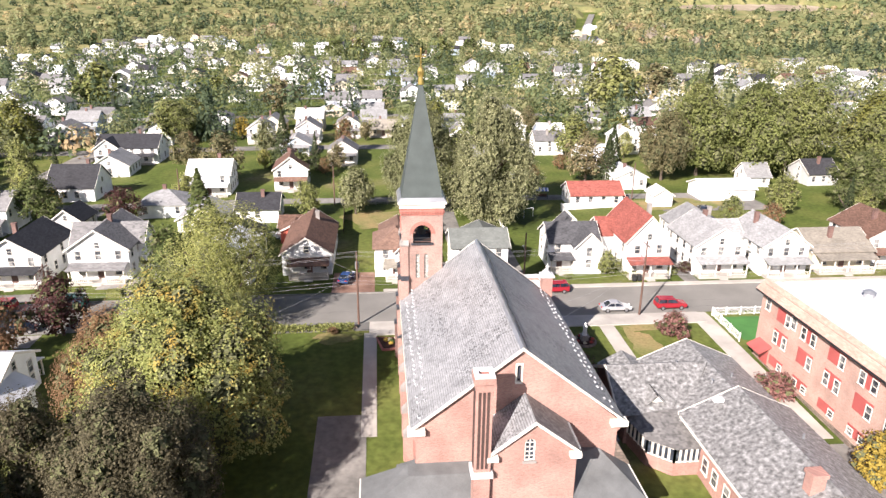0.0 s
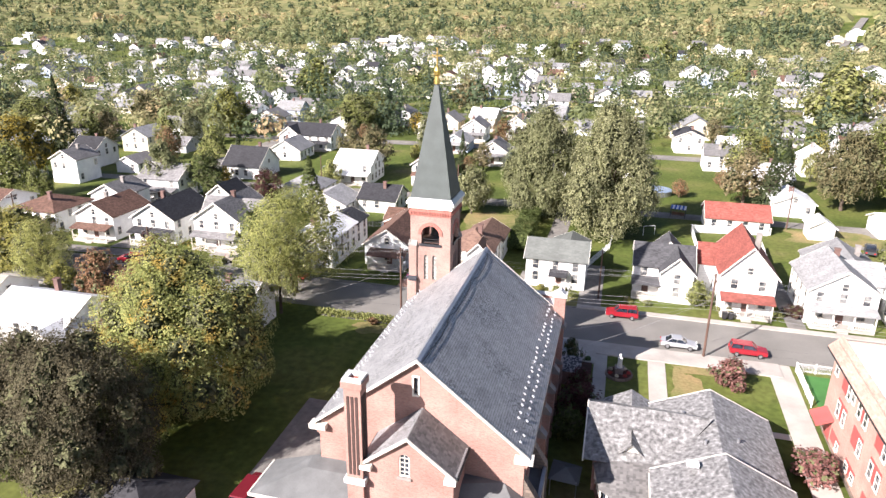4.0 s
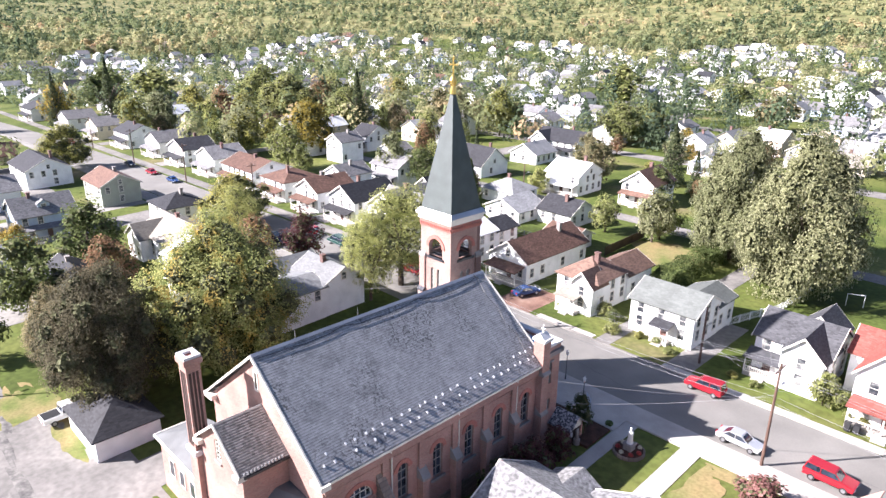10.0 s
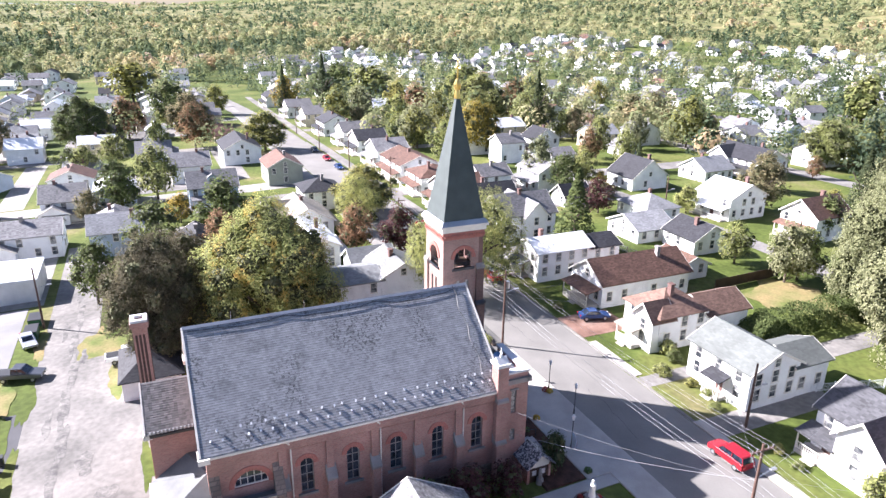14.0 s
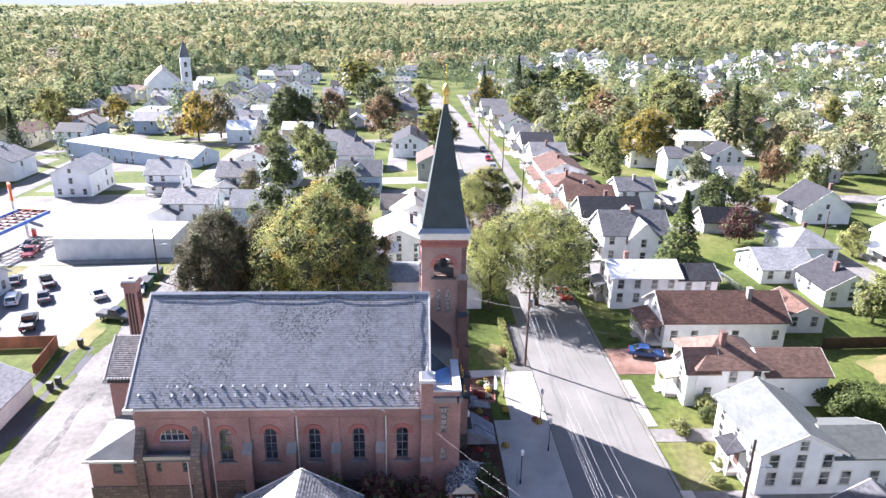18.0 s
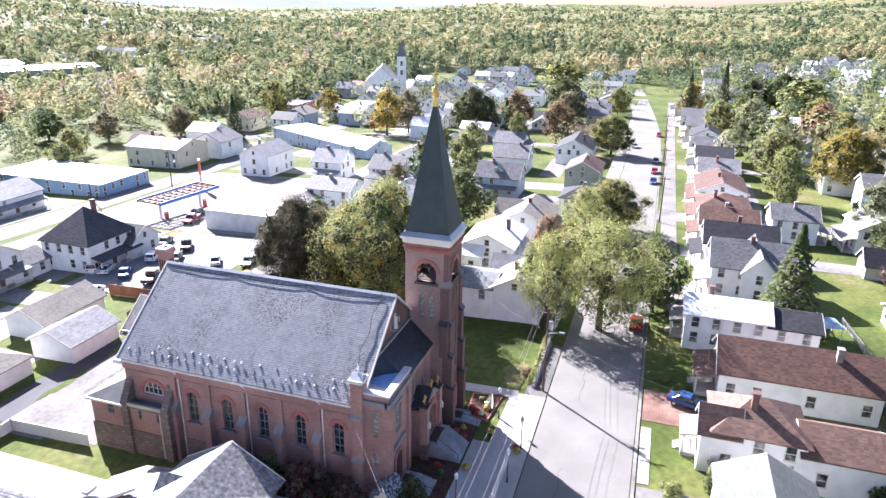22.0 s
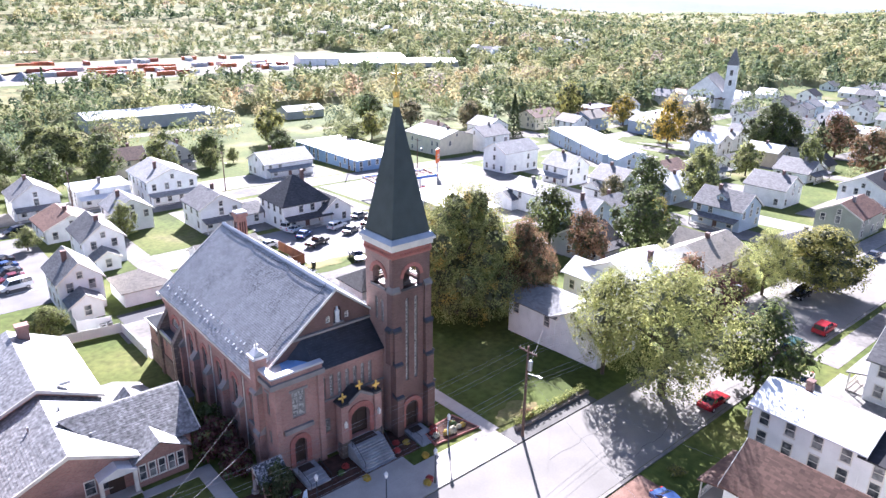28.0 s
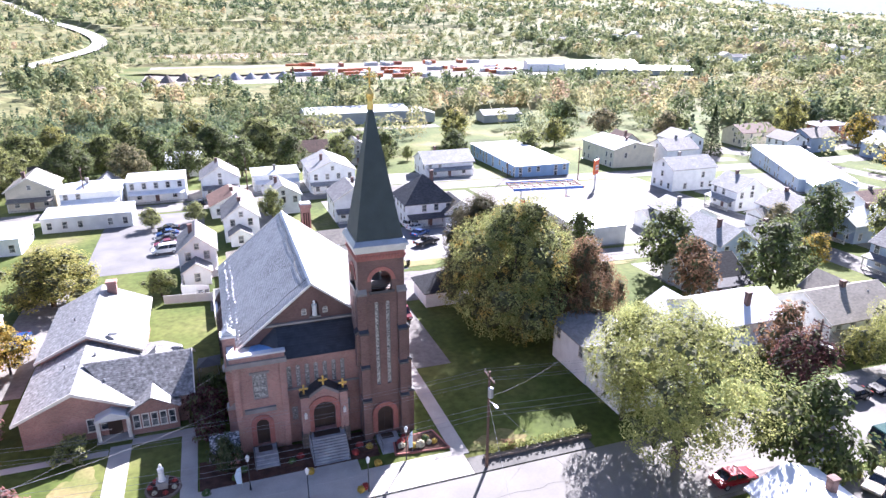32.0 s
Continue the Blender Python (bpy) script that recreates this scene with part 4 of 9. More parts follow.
part("sacristy_roof", Geo().add([(1.3, 48.3, 5.4), (1.3, 50.2, 5.4), (2.9, 50.2, 5.9), (2.9, 48.3, 5.9)], [(0, 3, 2, 1)]).box(1.3, 2.9, 48.3, 50.2, 5.2, 5.38), FELT, church)
part("sacristy_eaves_board", Geo().box(WX0 - 0.4, WX1, WY0 - 0.42, WY0 - 0.3, 5.15, 5.4).box(WX0 - 0.45, WX0 - 0.33, WY0 - 0.4, 48.6, 5.15, 5.4), WHITE_TRIM, church)
for u in (0.5, 2.6, 4.7):
    part("window", Geo().box(u, u + 0.9, WY0 - 0.04, WY0 + 0.02, 2.0, 3.7), GLASS, church)
    part("window_frame", Geo().panel(rect(u - 0.1, u + 1.0, 1.9, 3.8), [rect(u, u + 0.9, 2.0, 3.7)], WY0 - 0.08, WY0 + 0.02), WHITE_TRIM, church)
for y in (45.6, 47.1):
    part("window", Geo().box(WX0 - 0.04, WX0 + 0.02, y - 0.4, y + 0.4, 2.0, 3.7), GLASS, church)
# side annex on the east: hipped part and deck under the lunette
AX1, AY0, AY1 = 21.15, 44.2, 53.9
part("annex_wall", Geo().panel(rect(AY0, AY1, -1.5, 5.55), [rect(46.2, 47.1, 4.0, 5.2), rect(50.1, 50.6, 4.1, 5.1), rect(52.4, 52.9, 4.1, 5.1)], AX1 - 0.4, AX1, "x").box(SX1, AX1 - 0.4, AY0, AY0 + 0.4, -1.5, 5.55).box(NX1, AX1 - 0.4, AY1 - 0.4, AY1, -1.5, 5.55), BRICK, church)
for a0, a1, z0, z1 in ((46.2, 47.1, 4.0, 5.2), (50.1, 50.6, 4.1, 5.1), (52.4, 52.9, 4.1, 5.1)):
    window_in(church, rect(a0, a1, z0, z1), AX1, "x", 1, GLASS, STONE_TRIM, bars=(0, 1), depth=0.15, fw=0.07)
part("annex_base", Geo().box(SX1, AX1 + 0.12, AY0 - 0.12, AY1 + 0.1, -1.8, 2.6), STONE, church, "rough stone base course")
g = Geo().add([(SX1, AY0 - 0.35, 5.6), (AX1 + 0.35, AY0 - 0.35, 5.6), (AX1 + 0.35, 48.6, 5.6), (SX1, 48.3, 7.8), (18.6, 48.3, 7.6), (SX1, 47.0, 7.8)], [(0, 1, 4, 5), (1, 2, 4), (5, 4, 3), (2, 1, 0)])
part("annex_roof", g, FELT, church, "grey shingled hip roof")
part("annex_eaves", Geo().box(SX1, AX1 + 0.4, AY0 - 0.42, AY0 - 0.3, 5.4, 5.64).box(AX1 + 0.3, AX1 + 0.42, AY0 - 0.4, 48.6, 5.4, 5.64), WHITE_TRIM, church)
part("deck", Geo().box(NX1, AX1 + 0.3, 48.9, AY1, 5.4, 5.6), FELT, church)
part("deck_parapet", Geo().box(AX1, AX1 + 0.3, 48.9, AY1, 5.6, 5.95).box(NX1, AX1, AY1 - 0.2, AY1, 5.6, 5.95), ZINC, church)
for y in (48.75, 53.75):
    part("annex_buttress", Geo().prism([(NX1, -1.2), (21.5, -1.2), (21.5, 5.9), (NX1, 8.2)], y - 0.4, y + 0.4, "y"), STONE, church, "rough stone raking buttress")
part("downpipe", Geo().tube((AX1 + 0.2, 53.0, 0), (AX1 + 0.2, 53.0, 5.5), 0.07, 0.07, 6), WHITE_TRIM, church)
ROOF_MOTTLED = blotchy("mottled_wet_slate", [(0.42, (0.05, 0.052, 0.06)), (0.5, (0.16, 0.165, 0.18)), (0.58, (0.5, 0.5, 0.5))], 4.5, 12, 0.4, 0.2)
# side porch at the corner block
sp = thing("side_porch", "small brick porch with a mottled gabled slate roof beside the church", "porch")
part("porch_wall", Geo().box(20.3, 22.6, 79.0, 79.25, 0, 2.7).box(20.3, 22.6, 76.65, 76.9, 0, 2.7), BRICK, sp)
part("porch_front", Geo().prism([(76.65, 2.3), (79.25, 2.3), (79.25, 2.7), (77.95, 3.75), (76.65, 2.7)], 22.4, 22.6, "x"), WHITE_TRIM, sp)
for sy in (-1, 1):
    part("porch_roof", course_roof((20.1, 77.95 + sy * 1.6, 2.5), (23.0, 77.95 + sy * 1.6, 2.5), (23.0, 77.95, 3.85), (20.1, 77.95, 3.85), 0.22, 0.03), ROOF_MOTTLED, sp)
    part("porch_door", Geo().box(22.42, 22.5, 77.95 + sy * 0.5 - 0.46, 77.95 + sy * 0.5 + 0.46, 0.2, 2.3), WOOD_DARK, sp)
    part("door_light", Geo().box(22.5, 22.53, 77.95 + sy * 0.5 - 0.22, 77.95 + sy * 0.5 + 0.22, 1.35, 1.9), MEMBRANE, sp)
# gable statue
st = Geo()
for (z0, r0), (z1, r1) in zip([(13.9, 0.3), (14.1, 0.26), (14.7, 0.24), (15.1, 0.28), (15.25, 0.1)], [(14.1, 0.26), (14.7, 0.24), (15.1, 0.28), (15.25, 0.1), (15.3, 0.09)]):
    st.tube((11.3, NY1 - 0.05, z0), (11.3, NY1 - 0.05, z1), r0, r1, 10)
st.ball((11.3, NY1 - 0.05, 15.42), 0.14, 0.14, 0.17, 8, 6)
tagged(part("statue", st, MARBLE), "white stone statue in the gable niche", "statue")


# ---- house materials ----
def siding(name, c, row=0.13, var=0.06):
    """Painted clapboard: faint shadow line at each lap, a little dirt."""
    m, t, b = nodes_of(name)
    p = place(t)
    s = t.nodes.new("ShaderNodeSeparateXYZ")
    link(t, p, s.inputs[0])
    k = t.nodes.new("ShaderNodeMath")
    k.operation = "MULTIPLY"
    k.inputs[1].default_value = 1 / row
    link(t, s.outputs[2], k.inputs[0])
    f = t.nodes.new("ShaderNodeMath")
    f.operation = "FRACT"
    link(t, k.outputs[0], f.inputs[0])
    lap = ramp(t, f.outputs[0], [(0.0, (0.8,) * 3), (0.12, (1.0,) * 3)])
    dirt = ramp(t, noise_node(t, p, 0.6, 5), [(0.3, (1 - var * 2.5,) * 3), (0.6, (1.0,) * 3)])
    link(t, mix(t, 1.0, mix(t, 1.0, c, lap, "MULTIPLY"), dirt, "MULTIPLY"), b.inputs["Base Color"])
    b.inputs["Roughness"].default_value = 0.6
    bumped(t, b, f.outputs[0], 0.3, 0.01)
    return m


def shingle(name, c, var=0.35, rough=0.5):
    m, t, b = nodes_of(name)
    p = place(t)
    mp = t.nodes.new("ShaderNodeMapping")
    mp.inputs["Scale"].default_value = (1 / 0.4, 1 / 0.4, 1 / 0.12)
    link(t, p, mp.inputs[0])
    sn = t.nodes.new("ShaderNodeVectorMath")
    sn.operation = "FLOOR"
    link(t, mp.outputs[0], sn.inputs[0])
    w = t.nodes.new("ShaderNodeTexWhiteNoise")
    link(t, sn.outputs[0], w.inputs["Vector"])
    col = ramp(t, w.outputs["Value"], [(0.0, scaled(c, 1 - var)), (1.0, scaled(c, 1 + var * 0.5))])
    st = ramp(t, noise_node(t, p, 0.45, 5), [(0.3, (0.78,) * 3), (0.65, (1.0,) * 3)])
    o = t.nodes.new("ShaderNodeObjectInfo")
    tone = ramp(t, o.outputs["Random"], [(0.0, (0.8,) * 3), (1.0, (1.1,) * 3)])
    link(t, mix(t, 1.0, mix(t, 1.0, col, st, "MULTIPLY"), tone, "MULTIPLY"), b.inputs["Base Color"])
    b.inputs["Roughness"].default_value, b.inputs["Specular IOR Level"].default_value = max(rough, 0.7), 0.25
    bumped(t, b, w.outputs["Value"], 0.3, 0.01)
    return m


WALLS = {
    "white": siding("white_clapboard", (0.85, 0.85, 0.835)),
    "cream": siding("cream_clapboard", (0.66, 0.60, 0.46)),
    "tan": siding("tan_clapboard", (0.50, 0.42, 0.31)),
    "blue": siding("pale_blue_clapboard", (0.42, 0.50, 0.60)),
    "green": siding("grey_green_clapboard", (0.34, 0.36, 0.29)),
    "grey": siding("grey_clapboard", (0.48, 0.48, 0.47)),
    "store": plain("blue_store_wall", (0.25, 0.38, 0.55), 0.7, 0.12),
    "brick": BRICK, "red": plain("red_board", (0.42, 0.09, 0.06), 0.7, 0.2),
    "rust": plain("rusty_red_brick", (0.33, 0.13, 0.08), 0.8, 0.25),
    "block": plain("white_block_wall", (0.72, 0.71, 0.68), 0.8, 0.15),
}
ROOFS = {
    "grey": shingle("grey_shingle", (0.215, 0.21, 0.21)),
    "dark": shingle("black_shingle", (0.045, 0.045, 0.05)),
    "char": shingle("charcoal_shingle", (0.085, 0.085, 0.09)),
    "mid": shingle("mid_grey_shingle", (0.23, 0.235, 0.235), 0.2),
    "moss": shingle("grey_green_shingle", (0.15, 0.16, 0.148), 0.15, 0.75),
    "tawny": shingle("tawny_brown_shingle", (0.20, 0.125, 0.095), 0.3),
    "brown": shingle("brown_shingle", (0.165, 0.095, 0.07)),
    "tan": shingle("tan_shingle", (0.30, 0.27, 0.225), 0.2),
    "red": shingle("red_shingle", (0.30, 0.095, 0.075), 0.3, 0.65),
    "pale": shingle("pale_grey_shingle", (0.30, 0.30, 0.30), 0.25),
    "white": plain("white_coated_roof", (0.72, 0.73, 0.74), 0.45, 0.15, 0.5),
    "slate": blotchy("mottled_slate", [(0.36, (0.12, 0.118, 0.115)), (0.46, (0.21, 0.207, 0.203)), (0.56, (0.265, 0.262, 0.258)), (0.68, (0.42, 0.415, 0.41))], 2.6, 11.0, 0.42, 0.3, 0.75),
    "metal": plain("pale_metal_roof", (0.62, 0.63, 0.64), 0.35, 0.12, 0.5),
}
HOUSE_GLASS = blotchy("house_window_glass", [(0.4, (0.04, 0.045, 0.055)), (0.5, (0.11, 0.115, 0.12)), (0.6, (0.3, 0.3, 0.29))], 0.9, 3.0, 0.12, 0.0)
DOOR_PAINT = plain("door_paint", (0.22, 0.12, 0.10), 0.5, 0.3, each=0.5)
WIN = {}
HOMES = []


def window_mesh(w, h):
    """One sash window, facing -y, middle of its sill at the origin: frame and sash bar, pane."""
    key = (round(w, 2), round(h, 2))
    if key not in WIN:
        f = Geo().panel(rect(-w / 2 - 0.1, w / 2 + 0.1, -0.1, h + 0.12), [rect(-w / 2, w / 2, 0, h)], -0.07, 0.02)
        f.box(-w / 2, w / 2, -0.06, 0.0, h / 2 - 0.03, h / 2 + 0.03).box(-w / 2 - 0.14, w / 2 + 0.14, -0.13, 0.0, -0.14, -0.06)
        p = Geo().box(-w / 2, w / 2, -0.03, 0.01, 0, h)
        b = Geo().panel(rect(-w / 2 - 0.1, w / 2 + 0.1, -0.1, h + 0.12), [rect(-w / 2, w / 2, 0, h)], -0.07, 0.02).box(-w / 2, w / 2, -0.06, 0.0, h / 2 - 0.03, h / 2 + 0.03)
        b.box(-w / 2, w / 2, -0.03, 0.01, 0, h, 1)
        WIN[key] = mesh_of("window", f, WHITE_TRIM), mesh_of("pane", p, HOUSE_GLASS), mesh_of("window", b, [WHITE_TRIM, HOUSE_GLASS])
    return WIN[key]


def put_window(house_ob, m, w=0.9, h=1.45, fine=True):
    """fine: frame and pane apart; far windows are one mesh of two materials."""
    f, p, both = window_mesh(w, h)
    wi = part("window", f if fine else both, None, house_ob)
    wi.matrix_local = m
    if fine:
        part("pane", p, None, wi)


def gable_roof(w, d, eave, rise, axis, over=0.4, thick=0.16):
    g = Geo()
    hw = (w if axis == "y" else d) / 2
    hl = (d if axis == "y" else w) / 2 + over
    k = rise / hw
    xe, ze = hw + over, eave - k * over
    for s in (-1, 1):
        pr = [(0, eave + rise + thick), (s * xe, ze + thick), (s * xe, ze), (0, eave + rise)]
        g.prism(pr, -hl, hl, "y" if axis == "y" else "x")
    return g


def hip_roof(w, d, eave, rise, over=0.4):
    a, b = w / 2 + over, d / 2 + over
    r = max(0.0, (w - d) / 2), max(0.0, (d - w) / 2)
    base = [(-a, -b), (a, -b), (a, b), (-a, b)]
    g = Geo().add([(*p, eave - 0.12) for p in base] + [(*p, eave) for p in base] + [(-r[0], -r[1], eave + rise), (r[0], r[1], eave + rise)],
                  [(0, 1, 5, 4), (1, 2, 6, 5), (2, 3, 7, 6), (3, 0, 4, 7), (3, 2, 1, 0)])
    if w >= d:
        g.add([(*p, eave) for p in base] + [(-r[0], 0, eave + rise), (r[0], 0, eave + rise)], [(0, 1, 5, 4), (1, 2, 5), (2, 3, 4, 5), (3, 0, 4)])
    else:
        g.add([(*p, eave) for p in base] + [(0, -r[1], eave + rise), (0, r[1], eave + rise)], [(0, 1, 4), (1, 2, 5, 4), (2, 3, 5), (3, 0, 4, 5)])
    return g


SIDE = {"s": (0, lambda w, d: (w, d / 2)), "n": (180, lambda w, d: (w, d / 2)), "e": (90, lambda w, d: (d, w / 2)), "w": (-90, lambda w, d: (d, w / 2))}


def house(x, y, w, d, eave, rise, axis="y", wall="white", roof="grey", porch="", chimney=True, label="", wing=None, kind="gable", rz=0.0, windows=True, dormer="", name="house", seed=None, stoop=None, wing_roof="", bare=0.07):
    """A frame house: w along x, d along y, ridge along axis; porch on a side (n, s, e, w); wing: (dx, dy, w, d, eave, rise, axis)."""
    rr = random.Random(seed if seed is not None else int(x * 31 + y * 17))
    z = min(gz(x + sx * w / 2, y + sy * d / 2) for sx in (-1, 1) for sy in (-1, 1))
    text = label or "%s %s house with a %s roof%s" % ({"white": "white clapboard", "cream": "cream clapboard", "tan": "tan clapboard", "blue": "pale blue", "green": "grey-green", "grey": "grey clapboard"}.get(wall, wall), "two-storey" if eave > 4.4 else "low", {"white": "white coated", "slate": "mottled slate"}.get(roof, roof + (" shingle" if roof != "metal" else "")), " and porch" if porch else "")
    ob = thing(name, text, "house" if name == "house" else name.replace("_", " "), "houses of the town" if name == "house" else "", x, y, z, rz)
    wm, rm = WALLS[wall], ROOFS[roof]
    near = math.hypot(x - 15, y - 85) < 75
    mid = math.hypot(x - 15, y - 85) < 170
    HOMES.append((x, y, max(w, d)))

    def body(dx, dy, w, d, eave, rise, axis, kind):
        off = pose(dx, dy, 0)
        if kind == "gable":
            if axis == "y":
                g = Geo().prism([(-w / 2, -0.8), (w / 2, -0.8), (w / 2, eave), (0, eave + rise), (-w / 2, eave)], -d / 2, d / 2, "y")
            else:
                g = Geo().prism([(-d / 2, -0.8), (d / 2, -0.8), (d / 2, eave), (0, eave + rise), (-d / 2, eave)], -w / 2, w / 2, "x")
            r = gable_roof(w, d, eave, rise, axis)
        else:
            g = Geo().box(-w / 2, w / 2, -d / 2, d / 2, -0.8, eave)
            r = hip_roof(w, d, eave, rise) if kind == "hip" else Geo().box(-w / 2 - 0.15, w / 2 + 0.15, -d / 2 - 0.15, d / 2 + 0.15, eave, eave + 0.25)
        part("wall", g, wm, ob).matrix_local = off
        part("roof", r, rm, ob).matrix_local = off
        if kind == "gable":
            hw = (w if axis == "y" else d) / 2
            hl = (d if axis == "y" else w) / 2 + 0.4
            k = rise / hw
            xo, zo = hw + 0.42, eave - k * 0.42
            pr = [(-xo, zo - 0.12), (-xo, zo + 0.17), (0, eave + rise + 0.17), (xo, zo + 0.17), (xo, zo - 0.12), (0, eave + rise - 0.12)]
            for e0 in ((-hl - 0.05, hl - 0.01) if mid else ()):
                part("trim", Geo().panel(pr, [], e0, e0 + 0.06, "y" if axis == "y" else "x"), WHITE_TRIM, ob).matrix_local = off
        if windows:
            st = 2 if eave > 4.4 else 1
            for sd, (ang, fn) in SIDE.items():
                ln, dist = fn(w, d)
                n = max(1, int(ln / 2.6))
                for lv in range(st):
                    if lv == 0 and porch == sd and dx == 0 and dy == 0:
                        continue
                    for i in range(n):
                        if rr.random() < (bare if near else 0.4 if mid else 0.6):
                            continue
                        u = (i + 0.5 - n / 2) * ln / n
                        put_window(ob, off @ pose(0, 0, 0, 0, 0, ang) @ pose(u, -dist, 1.1 if st == 1 else 1.15 if lv == 0 else min(3.95, eave - 1.78)), fine=near)
                gable_end = kind == "gable" and ((axis == "y" and sd in "ns") or (axis == "x" and sd in "ew"))
                if gable_end and rise > 1.8 and ln > 5:
                    put_window(ob, off @ pose(0, 0, 0, 0, 0, ang) @ pose(0, -dist, eave + 0.15), 0.75, 1.0, near)

    body(0, 0, w, d, eave, rise, axis, kind)
    for wg in ([wing] if wing and not isinstance(wing[0], (tuple, list)) else (wing or [])):
        rm = ROOFS[wing_roof or roof]
        body(*wg, "gable")
        rm = ROOFS[roof]
    if dormer:
        ang, fn = SIDE[dormer]
        ln, dist = fn(w, d)
        off = pose(0, 0, 0, 0, 0, ang) @ pose(0, -dist * 0.45, eave + rise * 0.25)
        part("dormer", Geo().prism([(-1.1, 0), (1.1, 0), (1.1, 1.1), (0, 1.9), (-1.1, 1.1)], -0.9, 1.6, "y"), wm, ob).matrix_local = off
        part("dormer_roof", gable_roof(2.2, 2.4, 1.1, 0.8, "y", 0.2, 0.1), rm, ob).matrix_local = off @ pose(0, 0.2, 0)
        put_window(ob, off @ pose(0, -0.92, 0.2), 0.8, 0.85, near)
    if porch:
        ang, fn = SIDE[porch]
        ln, dist = fn(w, d)
        off = pose(0, 0, 0, 0, 0, ang) @ pose(0, -dist, 0)
        pd, pw = 2.0, ln * 0.92
        part("porch_floor", Geo().box(-pw / 2, pw / 2, -pd, 0, -0.6, 0.45), CONCRETE, ob).matrix_local = off
        part("porch_roof", Geo().prism([(0, 3.35), (0, 3.2), (-pd - 0.3, 2.65), (-pd - 0.3, 2.8)], -pw / 2 - 0.2, pw / 2 + 0.2, "x"), rm, ob).matrix_local = off
        np_ = max(2, int(pw / 2.4) + 1)
        for i in range(np_ if near else 2):
            u = -pw / 2 + 0.1 + (pw - 0.2) * i / ((np_ if near else 2) - 1)
            part("post", Geo().box(u - 0.08, u + 0.08, -pd + 0.02, -pd + 0.18, 0.45, 2.75), WHITE_TRIM, ob).matrix_local = off
        r = Geo().box(-pw / 2, -0.7, -pd + 0.05, -pd + 0.12, 1.2, 1.3).box(0.7, pw / 2, -pd + 0.05, -pd + 0.12, 1.2, 1.3).box(-pw / 2, -0.7, -pd + 0.05, -pd + 0.12, 0.55, 0.62).box(0.7, pw / 2, -pd + 0.05, -pd + 0.12, 0.55, 0.62)
        for i in range(int(pw / 0.3)):
            u = -pw / 2 + 0.15 + i * 0.3
            if abs(u) > 0.75:
                r.box(u - 0.03, u + 0.03, -pd + 0.06, -pd + 0.11, 0.6, 1.22)
        part("railing", r, WHITE_TRIM, ob).matrix_local = off
        s_ = Geo()
        for k in range(3):
            s_.box(-0.7, 0.7, -pd - 0.3 * (k + 1), -pd - 0.3 * k, -0.6, 0.33 - 0.15 * k)
        part("porch_steps", s_, CONCRETE, ob).matrix_local = off
        part("door", Geo().box(-0.48, 0.48, -0.06, 0.02, 0.45, 2.55), DOOR_PAINT, ob).matrix_local = off
        for u in (-ln * 0.3, ln * 0.3):
            put_window(ob, off @ pose(u, 0, 1.2), 1.0, 1.3, near)
    if stoop:
        side, su, sw, sd, sm = stoop
        ang, fn = SIDE[side]
        ln, dist = fn(w, d)
        off = pose(0, 0, 0, 0, 0, ang) @ pose(su, -dist, 0)
        part("stoop_floor", Geo().box(-sw / 2, sw / 2, -sd, 0, -0.6, 0.45), CONCRETE, ob).matrix_local = off
        part("stoop_roof", Geo().prism([(0.0, 3.2), (0.0, 3.05), (-sd - 0.3, 2.5), (-sd - 0.3, 2.65)], -sw / 2 - 0.2, sw / 2 + 0.2, "x"), ROOFS[sm], ob).matrix_local = off
        for u in (-sw / 2 + 0.1, sw / 2 - 0.1):
            part("post", Geo().box(u - 0.06, u + 0.06, -sd + 0.02, -sd + 0.14, 0.45, 2.6), WHITE_TRIM, ob).matrix_local = off
        r_ = Geo().box(-sw / 2, sw / 2, -sd + 0.04, -sd + 0.1, 1.25, 1.32).box(-sw / 2, sw / 2, -sd + 0.04, -sd + 0.1, 0.55, 0.62)
        for i in range(int(sw / 0.25)):
            r_.box(-sw / 2 + i * 0.25, -sw / 2 + i * 0.25 + 0.05, -sd + 0.05, -sd + 0.1, 0.6, 1.25)
        part("railing", r_, WHITE_TRIM, ob).matrix_local = off
        part("door", Geo().box(-0.48, 0.48, -0.06, 0.02, 0.45, 2.5), DOOR_PAINT, ob).matrix_local = off
        part("stoop_steps", Geo().box(-0.7, 0.7, -sd - 0.35, -sd, -0.6, 0.25).box(-0.7, 0.7, -sd - 0.7, -sd - 0.35, -0.6, 0.08), CONCRETE, ob).matrix_local = off
    if chimney:
        u, v = rr.uniform(-0.2, 0.2) * w, rr.uniform(-0.25, 0.25) * d
        part("chimney", Geo().box(u - 0.35, u + 0.35, v - 0.3, v + 0.3, eave, eave + rise + 0.9).box(u - 0.42, u + 0.42, v - 0.37, v + 0.37, eave + rise + 0.75, eave + rise + 0.95), BRICK_DARK if rr.random() < 0.7 else STONE_TRIM, ob)
    return ob


